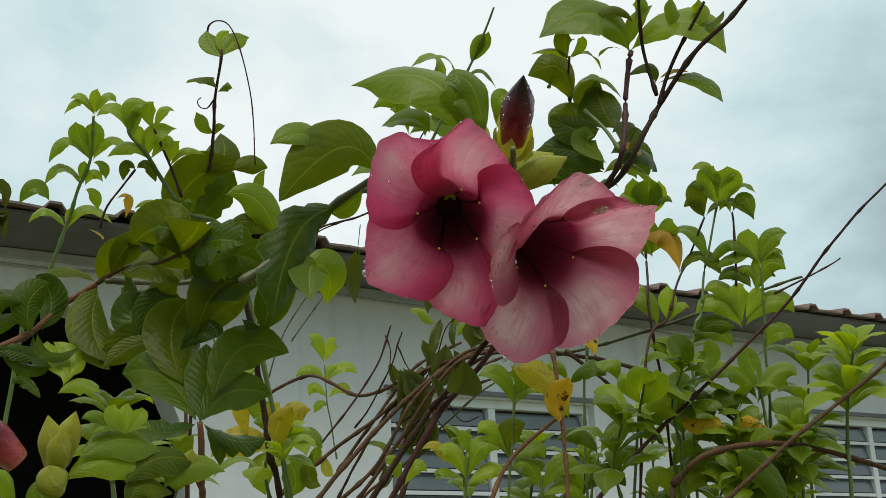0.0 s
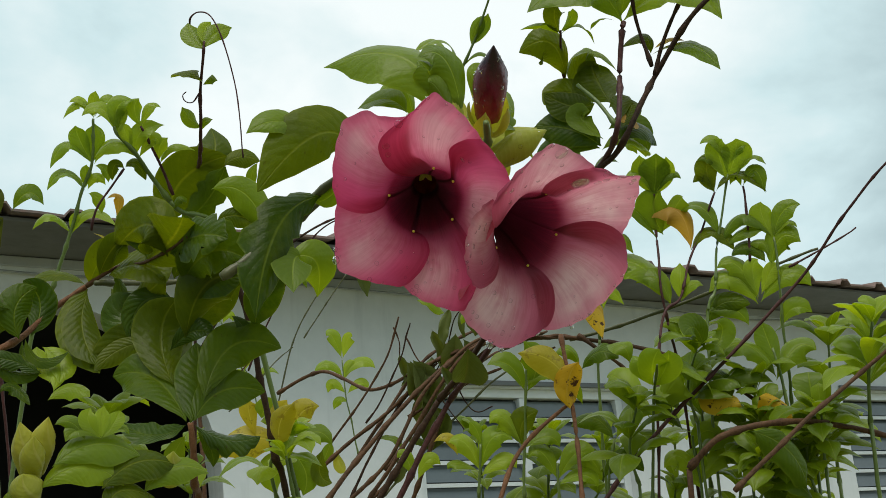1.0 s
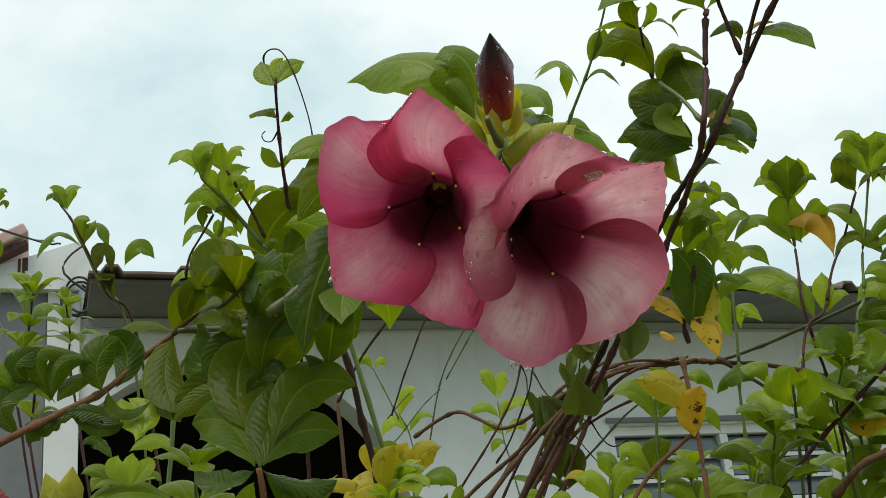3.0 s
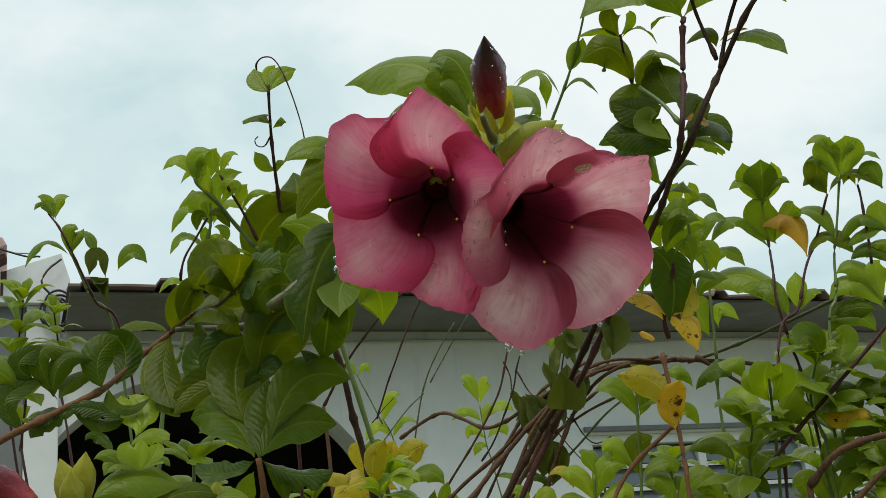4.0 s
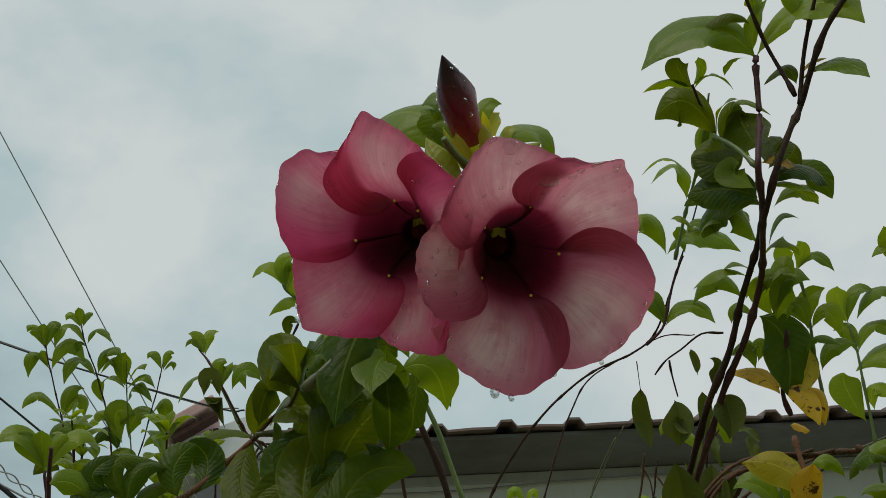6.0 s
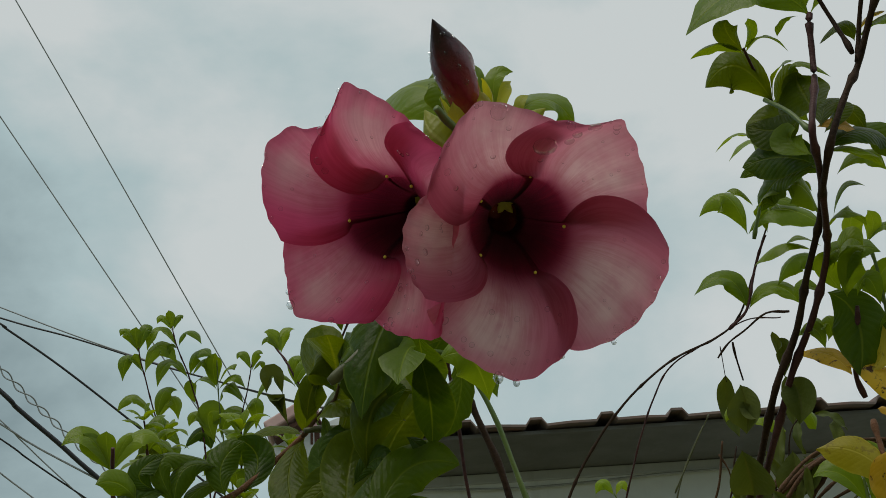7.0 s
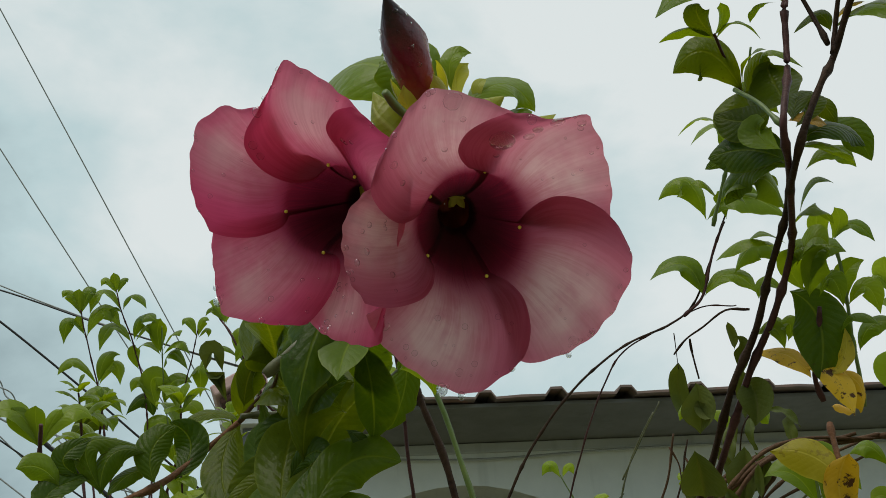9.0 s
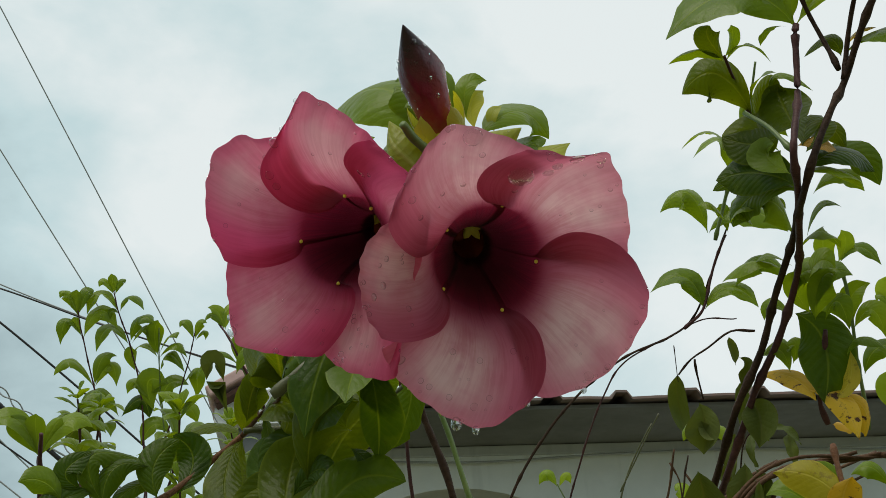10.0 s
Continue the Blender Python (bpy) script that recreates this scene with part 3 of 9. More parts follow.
# ---- the flower ----
def petal_surface(m, lead, rim, trail):
    """A petal as a smooth sheet between its leading edge, its rim and its tucked edge, each a line through a few places in millimetres
    in the flower's own frame (z along its axis). Returns the place at u (-1: the leading edge, 1: the tucked edge) and v (0: deep in the
    tube, 0.2: the ring of the throat, 1: the rim)."""
    def even(points):
        line = spline(points, 12)
        run = [0.0]
        for p, q in zip(line, line[1:]):
            run.append(run[-1] + (q - p).length)

        def at(f):
            f = min(max(f, 0.0), 1.0) * run[-1]
            i = min(max(int(np.searchsorted(run, f)), 1), len(line) - 1)
            return line[i - 1].lerp(line[i], (f - run[i - 1]) / max(1e-9, run[i] - run[i - 1]))
        return at

    # at the throat each petal reaches a little way behind its neighbours
    p0, p1 = Vector(lead[0]), Vector(trail[0])
    back = radians(5.5) * (1 if (math.atan2(p1.y, p1.x) - math.atan2(p0.y, p0.x)) % (2 * math.pi) < math.pi else -1)
    p0, p1 = Matrix.Rotation(-back, 3, "Z") @ p0, Matrix.Rotation(back, 3, "Z") @ p1 * 1.02
    edge, top, tuck = even([p0] + lead[1:]), even(rim), even([p1] + trail[1:])
    a0 = math.atan2(p0.y, p0.x)
    da = (math.atan2(p1.y, p1.x) - a0 + math.pi) % (2 * math.pi) - math.pi
    r0, r1 = p0.xy.length, p1.xy.length

    def ring(f, k=1.0, z=0.0):
        a, r = a0 + da * f, (r0 + (r1 - r0) * f) * k
        return Vector((r * math.cos(a), r * math.sin(a), z))

    seed = 7.0 * a0

    def place(u, v):
        f = 0.5 + 0.5 * u
        if v < 0.2:
            g = v / 0.2
            p = ring(f, 0.34 + 0.66 * g**1.4, -34.0 * (1 - g) ** 1.25)
        else:
            w = (v - 0.2) / 0.8
            p = (1 - f) * edge(w) + f * tuck(w) + (1 - w) * ring(f) + w * top(f)
            p -= (1 - f) * (1 - w) * edge(0) + f * (1 - w) * tuck(0) + (1 - f) * w * edge(1) + f * w * tuck(1)
            # the sheet swells between its edges, with slack folds and a fine uneven rim
            swell = math.sin(math.pi * f) * math.sin(math.pi * w)
            p.z += -2.0 * swell + 0.55 * w * math.sin(9 * f + seed) * (1 - 0.6 * abs(u)) + 0.30 * w**3 * math.sin(31 * f + seed) + 0.22 * w**6 * math.sin(67 * f + 2 * seed)
            p.z += 0.5 * noise.noise(Vector((5 * f, 4 * w, seed))) * w
            # both edges roll back a little at their very brink
            p.z -= 1.1 * max(0.0, 1 - f / 0.09) ** 2 * math.sin(math.pi * min(1.0, 0.15 + w)) + 0.9 * max(0.0, (w - 0.93) / 0.07) ** 2
            p.xy *= 1 + 0.006 * w**8 * math.sin(43 * f + seed)
        return m @ (p / 1000)

    return place


def flower(parent, centre, axis, up, lobes, mat, drops, seed, label, wet=()):
    d = Vector(axis).normalized()
    right = Vector(up).cross(d).normalized()
    m = Matrix.Translation(centre) @ Matrix((right, d.cross(right), d)).transposed().to_4x4()
    whole = new("flower")
    whole.parent = parent
    tagged(whole, label)
    cols, rows = 45, 42
    petals = [petal_surface(m, *lobe) for lobe in lobes]
    for place in petals:
        verts, faces, uvs = [], [], []
        for i in range(rows):
            for j in range(cols):
                u, v = -1 + 2 * j / (cols - 1), i / (rows - 1)
                verts.append(place(u, v))
                uvs.append((0.5 + 0.5 * u, v))
        for i in range(rows - 1):
            for j in range(cols - 1):
                a = i * cols + j
                faces.append((a, a + 1, a + 1 + cols, a + cols))
        link("petal", verts, faces, mat, whole, "", uvs)
    # the tube behind the petals, dark inside
    verts, faces, ring = [], [], 24
    prof = ((0.0093, -0.026), (0.0086, -0.030), (0.0078, -0.043), (0.0050, -0.047), (0.0028, -0.050), (0.0026, -0.056), (0.0001, -0.056))
    for r, z in prof:
        for k in range(ring):
            a = 2 * math.pi * k / ring
            verts.append(m @ Vector((r * math.cos(a), r * math.sin(a), z)))
    for i in range(len(prof) - 1):
        for k in range(ring):
            a, b = i * ring + k, i * ring + (k + 1) % ring
            faces.append((a, b, b + ring, a + ring))
    link("throat", verts, faces, "throat", whole, "dark maroon throat of the flower")
    # the small golden tufts between the petals and the star deep in the throat
    for lobe in lobes:
        c = Vector(lobe[0][0])
        bead(whole, "tuft", m @ Vector((c.x / 1000, c.y / 1000, 0.0013)), 0.0006, "anther")
    verts, faces = [], []
    for k in range(20):
        a = 2 * math.pi * k / 20 + 0.3
        r = (0.0046, 0.0034, 0.0022, 0.0034)[k % 4]
        verts.append(m @ Vector((0.0005 + r * math.cos(a), 0.0055 + r * math.sin(a), -0.0300 + 0.0006 * math.sin(k * 2.1))))
        verts.append(m @ Vector((0.0005 + 0.6 * r * math.cos(a), 0.0045 + 0.6 * r * math.sin(a), -0.0380)))
    verts.append(m @ Vector((0.0005, 0.0055, -0.0325)))
    for k in range(20):
        a, b = 2 * k, 2 * ((k + 1) % 20)
        faces += [(a, b, 40), (a + 1, b + 1, b, a)]
    link("anther_star", verts, faces, "anther", whole, "small yellow star of anthers")
    # calyx
    for k in range(5):
        a = 2 * math.pi * k / 5
        p = m @ Vector((0.003 * math.cos(a), 0.003 * math.sin(a), -0.057))
        q = m @ Vector((0.011 * math.cos(a), 0.011 * math.sin(a), -0.040))
        got = blade(p, q, 0.42, 0.0, 0.1, 0.2, 0, 0, Vector(d), 6)
        link("sepal", got[0], got[1], "sepal", whole, "", got[2])

    def on_petal(place, u, v, size, flat):
        p, q, r = place(u, v), place(u + 0.02, v), place(u, v - 0.02)
        n = (q - p).cross(p - r).normalized()
        if n.dot(d) < 0:
            n = -n
        drop(whole, p + n * size * 0.05, size, "water", flat, n)

    rng = random.Random(seed)
    for k in range(drops):
        edge = rng.random() < 0.35
        on_petal(petals[rng.randrange(5)], rng.uniform(-0.9, 0.6), rng.uniform(0.95, 0.99) if edge else rng.uniform(0.55, 0.95), rng.choice((0.0004, 0.0005, 0.0006, 0.0008, 0.0010)), 0.4)
    # larger flat drops, and those that hang from the rim
    for which, u, v, size in wet:
        if v < 1:
            on_petal(petals[which], u, v, size, 0.09)
        else:
            drop(whole, petals[which](u, 0.995) - Vector((0, 0, size * 0.7)), size, "water", 1.25)
    return whole, m


def bead(parent, name, at, r, mat, label=""):
    bm = bmesh.new()
    bmesh.ops.create_icosphere(bm, subdivisions=2, radius=r, matrix=Matrix.Translation(at))
    return part(name, bm, mat, parent, label, True)


def bud(parent, base, tip, wide, name="bud", mat="bud", drops=0, label="dark maroon pointed flower bud, wet with rain", seed=3):
    """A spindle of rolled petals, twisted, that ends in a point."""
    base, tip = Vector(base), Vector(tip)
    d, side, up = frame_of(tip - base)
    size = (tip - base).length
    prof = ((0.0, 0.66), (0.05, 0.74), (0.12, 0.79), (0.2, 0.84), (0.28, 0.90), (0.37, 0.97), (0.46, 1.0), (0.54, 0.99), (0.62, 0.90), (0.7, 0.76), (0.78, 0.58), (0.85, 0.41), (0.91, 0.26), (0.96, 0.13), (0.99, 0.05), (1.0, 0.01))
    seg = 24
    whole = new(name)
    whole.parent = parent
    tagged(whole, label)
    rings, uvs, faces = [], [], []
    for f, r in prof:
        ring = []
        for k in range(seg):
            a = 2 * math.pi * k / seg + f * 1.9
            # each rolled petal laps over the next with a sharp step
            lap = (3 * k / seg) % 1
            rr = r * wide / 2 * (0.95 + 0.13 * lap**1.5 - (0.06 if lap > 0.9 else 0.0))
            ring.append(base + d * (f * size) + side * (rr * math.cos(a)) + up * (rr * math.sin(a)))
            uvs.append((k / seg, f))
        rings.append(ring)
    for i in range(len(prof) - 1):
        for k in range(seg):
            a, b = i * seg + k, i * seg + (k + 1) % seg
            faces.append((a, b, b + seg, a + seg))
    link("rolled_petals", [p for ring in rings for p in ring], faces, mat, whole, "", uvs)
    rng = random.Random(seed)
    for k in range(drops):
        i, s = rng.randrange(1, 12), rng.randrange(seg)
        p = rings[i][s]
        n = (p - base - d * (p - base).dot(d)).normalized()
        drop(whole, p, rng.choice((0.0004, 0.0005, 0.0007, 0.0010)), "water", 0.5, n)
    return whole


# ---- ground ----
# never in view; the cover is assumed and its tone sets the bounced light
bm = bmesh.new()
bmesh.ops.create_grid(bm, x_segments=60, y_segments=60, size=1500)
for v in bm.verts:
    v.co.z = 0.02 * noise.noise(v.co * 0.7) if v.co.length < 60 else 0.0
ground = new("ground", bpy.data.meshes.new("ground"))
bm.to_mesh(ground.data)
bm.free()
ground.data.materials.append(MAT["ground"])
tagged(ground, "ground out of view, earth tone set for the light it bounces", "ground", "", "structure")


# ---- the house behind the bush ----
WALL_Y = 3.45
house = thing("house", "low white rendered house with a corrugated roof and louvre windows", "house")


def sheet(name, outline, y0, y1, mat, parent, label="", holes=()):
    """A wall from an outline in x and z, y0 to y1 thick, with openings cut through."""
    bm = bmesh.new()
    edges = []
    for loop in (outline, *holes):
        vs = [bm.verts.new((x, y0, z)) for x, z in loop]
        edges += [bm.edges.new((a, b)) for a, b in zip(vs, vs[1:] + vs[:1])]
    bmesh.ops.triangle_fill(bm, use_beauty=True, use_dissolve=False, edges=edges)
    got = bmesh.ops.extrude_face_region(bm, geom=bm.faces[:])
    for v in got["geom"]:
        if isinstance(v, bmesh.types.BMVert):
            v.co.y = y1
    bmesh.ops.recalc_face_normals(bm, faces=bm.faces[:])
    return part(name, bm, mat, parent, label)


ARCH_X, ARCH_Z, ARCH_R = 0.63, 1.63, 0.57
arch = [(ARCH_X + ARCH_R * math.cos(a * math.pi / 24), ARCH_Z + ARCH_R * math.sin(a * math.pi / 24)) for a in range(25)]
arch = [(ARCH_X + ARCH_R, 0.15)] + arch + [(ARCH_X - ARCH_R, 0.15)]
WINDOWS = ((1.89, 2.79, 0.95, 1.97), (3.95, 4.85, 0.95, 1.99))
holes = [arch] + [[(a, c), (b, c), (b, d), (a, d)] for a, b, c, d in WINDOWS]
sheet("wall", [(-0.02, 0), (9.0, 0), (9.0, 2.326), (-0.02, 2.326)], WALL_Y, WALL_Y + 0.14, "wall", house, "white painted wall with faint stains", holes)
part("beam", box(0.22, 9.0, WALL_Y - 0.012, WALL_Y, 2.296, 2.326, 0.003), "beam", house, "grey painted ledge under the eaves")
# porch linings; their near-black colour holds the shade behind the arch
part("porch_back", box(-0.02, 1.6, WALL_Y + 1.4, WALL_Y + 1.5, 0, 2.33), "dark", house, "porch back wall, near-black to stand for the shade inside")
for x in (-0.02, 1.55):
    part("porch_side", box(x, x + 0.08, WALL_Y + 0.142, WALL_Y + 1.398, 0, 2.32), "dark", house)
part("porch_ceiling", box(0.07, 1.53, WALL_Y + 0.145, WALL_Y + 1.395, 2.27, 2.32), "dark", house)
# boards in a much darker grey than the wall, with darker streaks
part("soffit", box(0.22, 9.0, 3.13, 3.448, 2.328, 2.340, 0.002), "soffit", house, "streaked dark grey boards under the eaves")

# corrugated roof sheet: a low ridge every 20 cm, rising away from the eaves
verts, faces = [], []
PITCH, X0 = 0.20, 0.215
prof = []
for k in range(45):
    x = X0 + 0.06 + k * PITCH
    prof += [(x - 0.030, 0.0), (x - 0.016, 0.020), (x + 0.016, 0.020), (x + 0.030, 0.0), (x + 0.1, 0.002)]
prof = [(X0, 0.0)] + prof
SLOPE = math.tan(radians(7))
for thick in (0.0, -0.007):
    for y in (3.09, 3.6, 4.6, 7.0):
        for x, h in prof:
            wob = 0.006 * noise.noise(Vector((x * 2.3, y, 0))) if y < 3.2 else 0
            verts.append((x, y + 0.012 * noise.noise(Vector((x * 5, 0, 2))) * (y < 3.2), 2.348 + (y - 3.09) * SLOPE + h + thick + wob))
n, rows = len(prof), 4
for s in range(2):
    for i in range(rows - 1):
        for j in range(n - 1):
            a = s * rows * n + i * n + j
            f = (a, a + 1, a + 1 + n, a + n)
            faces.append(f if s == 0 else f[::-1])
for j in range(n - 1):
    faces.append((j, rows * n + j, rows * n + j + 1, j + 1))
link("roof", verts, faces, "roof", house, "weathered grey corrugated roof with worn red paint", None, False)

for (x0, x1, z0, z1) in WINDOWS:
    win = new("window")
    win.parent = house
    tagged(win, "white framed window with grey glass louvres")
    e = 0.032
    y0, y1 = WALL_Y + 0.03, WALL_Y + 0.075
    xm = (x0 + x1) / 2
    part("window_frame", box(x0, x1, y0, y1, z1 - e, z1, 0.003), "frame", win)
    part("window_frame", box(x0, x1, y0, y1, z0, z0 + e, 0.003), "frame", win)
    for x in (x0, xm - e / 2, x1 - e):
        part("window_frame", box(x, x + e, y0 + 0.001, y1 - 0.001, z0 + e, z1 - e, 0.003), "frame", win)
    part("window_sill", box(x0 - 0.03, x1 + 0.03, WALL_Y - 0.035, WALL_Y - 0.001, z0 - 0.045, z0 - 0.005, 0.004), "frame", win)
    part("window_head", box(x0 - 0.012, x1 + 0.012, WALL_Y - 0.012, WALL_Y - 0.001, z1 + 0.004, z1 + 0.022, 0.003), "grey", win)
    z = z1 - e - 0.010
    while z - 0.056 > z0 + e:
        for a, b in ((x0 + e, xm - e / 2), (xm + e / 2, x1 - e)):
            bm = box(a + 0.002, b - 0.002, -0.004, 0.004, -0.029, 0.029)
            bmesh.ops.rotate(bm, verts=bm.verts, cent=(0, 0, 0), matrix=Matrix.Rotation(radians(-14), 3, "X"))
            bmesh.ops.translate(bm, verts=bm.verts, vec=(0, (y0 + y1) / 2, z - 0.028))
            part("louvre", bm, "louvre", win)
            part("louvre_rail", box(a + 0.001, b - 0.001, y0 + 0.004, y0 + 0.010, z - 0.074, z - 0.060, 0.001), "frame", win)
        z -= 0.076
    # added sheet; its grey stands for the dimness of a room not built
    part("window_back", box(x0 + 0.001, x1 - 0.001, WALL_Y + 0.12, WALL_Y + 0.13, z0, z1), "grey", win, "flat grey sheet standing for the dim room behind the louvres")

# a small gable with a pink cap over the corner of the house
annex = thing("corner_gable", "white rendered corner gable with a pink cap and rust stains", "building", "", "")
sheet("gable", [(-0.085, 2.40), (0.20, 2.40), (0.232, 2.47), (0.205, 2.556), (0.055, 2.50), (-0.085, 2.45)], 3.40, 3.80, "wall", annex, "white plastered gable")
part("pier", box(0.112, 0.205, 3.425, 3.448, 0, 2.399, 0.003), "wall", annex, "white corner pier")
part("shutter", box(-0.02, 0.110, 3.438, 3.449, 0, 2.398, 0.002), "grey", annex, "dull grey shutter panel")
bm = box(-0.086, 0.086, 3.33, 3.82, -0.018, 0.018, 0.006)
bmesh.ops.rotate(bm, verts=bm.verts, cent=(0, 0, 0), matrix=Matrix.Rotation(radians(-30), 3, "Y"))
bmesh.ops.translate(bm, verts=bm.verts, vec=(-0.028, 0, 2.522))
part("ridge_cap", bm, "tile", annex, "weathered pink concrete cap")
bm = box(-0.075, 0.075, 3.345, 3.402, -0.010, 0.006, 0.003)
bmesh.ops.rotate(bm, verts=bm.verts, cent=(0, 0, 0), matrix=Matrix.Rotation(radians(-30), 3, "Y"))
bmesh.ops.translate(bm, verts=bm.verts, vec=(-0.015, 0, 2.490))
part("gutter", bm, "rust", annex, "dark rusted gutter edge")
for k, (x, top, low) in enumerate(((0.030, 2.492, 2.44), (0.042, 2.495, 2.415), (0.050, 2.496, 2.455))):
    part("rust_streak", box(x - 0.004, x + 0.004, 3.3985, 3.3999, low, top), "rust", annex)

# black cables that come in at the corner, with a hanging coil, and one along the wall
coil = thing("cable_coil", "coil of black cable hanging on the house corner", "cable")
loop = []
for k in range(50):
    a = k / 16 * 2 * math.pi
    r = 0.040 + 0.007 * math.sin(k * 0.5)
    loop.append(Vector((0.195 + r * math.cos(a), 3.412 + 0.0006 * k - 0.03, 2.375 + 1.25 * r * math.sin(a))))
verts, faces = tube(spline([(0.205, 3.38, 2.53), (0.165, 3.375, 2.49), (0.155, 3.375, 2.44), loop[0]] + loop, 3), 0.0035, 0.0035, 6)
link("wire", verts, faces, "cable", coil)
wire = thing("wall_cable", "thin grey cable sagging along the wall under the eaves", "cable")
pts = [(0.22 + 0.45 * k, 3.432, 2.294 - (0.016 if k % 3 == 1 else 0.0) - 0.006 * math.sin(k)) for k in range(19)]
verts, faces = tube(spline(pts, 5), 0.0035, 0.0035, 6)
link("wire", verts, faces, "cable_grey", wire)


# ---- the bush ----
CENTRE_A, AXIS_A, UP_A = (0.2530, 0.4006, 1.4113), (-0.4527, -0.7252, -0.5188), (-0.225, -0.4701, 0.8534)
CENTRE_B, AXIS_B, UP_B = (0.2965, 0.3919, 1.3990), (0.0403, -0.7957, -0.6043), (0.0254, -0.6038, 0.7967)
BUD_BASE, BUD_TIP = (0.2854, 0.3955, 1.4503), (0.2721, 0.3659, 1.4684)

flowering = thing("flowering_branch", "leafy allamanda branch with two rain-wet pink trumpet flowers", "plant", "bush branches")
stem(flowering, [(0.3037, 0.4342, 1.4416), (0.2992, 0.4267, 1.4515), (0.3008, 0.4290, 1.4651), (0.3015, 0.4303, 1.4699)], 1.7, 1.3, "stem_green")
stem(flowering, [(0.3161, 0.4903, 1.4540), (0.2962, 0.4387, 1.4429), (0.2985, 0.4273, 1.4517)], 1.6, 1.3, "stem_olive")
frond(flowering, (0.2865, 0.4340, 1.4647), (0.2721, 0.4341, 1.5054), (0.2472, 0.4797, 1.5069), .44, .55, "mid", -.25)
frond(flowering, (0.2917, 0.4320, 1.4656), (0.2773, 0.4302, 1.4912), (0.2732, 0.4332, 1.4922), .42, .6, "mid", -.25)
frond(flowering, (0.2942, 0.4311, 1.4668), (0.2871, 0.4254, 1.4996), (0.2738, 0.4328, 1.4950), .50, .55, "mid", -.25)
frond(flowering, (0.2908, 0.4326, 1.4645), (0.2811, 0.4288, 1.4811), (0.2768, 0.4301, 1.4813), .5, .8, "mid")
frond(flowering, (0.2810, 0.4598, 1.4792), (0.2743, 0.4652, 1.4914), (0.2674, 0.4859, 1.4904), .5, .6, "mid")
frond(flowering, (0.3099, 0.4278, 1.4598), (0.3248, 0.4398, 1.4738), (0.3263, 0.4383, 1.4689), .6, .6, "mid")
frond(flowering, (0.2953, 0.4307, 1.4653), (0.2918, 0.4305, 1.4719), (0.2892, 0.4319, 1.4681), .6, .8, "sepal")
frond(flowering, (0.2926, 0.4323, 1.4603), (0.2897, 0.4314, 1.4693), (0.2941, 0.4294, 1.4771), .75, .85, "sepal")
frond(flowering, (0.3005, 0.4325, 1.4447), (0.2966, 0.4291, 1.4592), (0.3053, 0.4305, 1.4689), .50, .8, "sepal")
frond(flowering, (0.3034, 0.4333, 1.4425), (0.3080, 0.4268, 1.4591), (0.3135, 0.4330, 1.4681), .45, .8, "sepal")
frond(flowering, (0.3042, 0.4319, 1.4433), (0.3033, 0.4245, 1.4522), (0.2971, 0.4293, 1.4512), .5, .8, "sepal")
frond(flowering, (0.3058, 0.4325, 1.4423), (0.3190, 0.4319, 1.4596), (0.3378, 0.4332, 1.4684), .45, .6, "sepal")
frond(flowering, (0.3074, 0.4331, 1.4414), (0.3173, 0.4298, 1.4544), (0.3334, 0.4339, 1.4618), .4, .6, "sepal")
frond(flowering, (0.3077, 0.4341, 1.4404), (0.3079, 0.4263, 1.4493), (0.3192, 0.4307, 1.4549), .5, .7, "sepal")
frond(flowering, (0.3001, 0.4292, 1.4650), (0.2982, 0.4282, 1.4603), (0.2966, 0.4289, 1.4536), .35, .7, "sepal")
frond(flowering, (0.3058, 0.4293, 1.4657), (0.3069, 0.4272, 1.4606), (0.3062, 0.4248, 1.4526), .3, .7, "sepal")
frond(flowering, (0.3116, 0.4377, 1.4354), (0.3141, 0.4326, 1.4416), (0.3112, 0.4273, 1.4500), .5, .8, "sepal")
frond(flowering, (0.3039, 0.4288, 1.4688), (0.3206, 0.4322, 1.4877), (0.3326, 0.4449, 1.4777), .58, .62, "mid", -.1)
frond(flowering, (0.2990, 0.4268, 1.4750), (0.2975, 0.4223, 1.4894), (0.3071, 0.4243, 1.4897), .45, .6, "mid")
frond(flowering, (0.3019, 0.4279, 1.4708), (0.2993, 0.4254, 1.4816), (0.3059, 0.4256, 1.4862), .5, .7, "sepal")
frond(flowering, (0.3096, 0.4315, 1.4719), (0.3078, 0.4289, 1.4790), (0.3130, 0.4308, 1.4828), .4, .7, "sepal")
stem(flowering, [(0.2984, 0.4174, 1.4423), (0.3158, 0.4638, 1.4558), (0.3248, 0.5223, 1.4787), (0.3289, 0.5745, 1.4989), (0.3289, 0.6267, 1.5117)], 1.6, 2.0, "stem_olive")
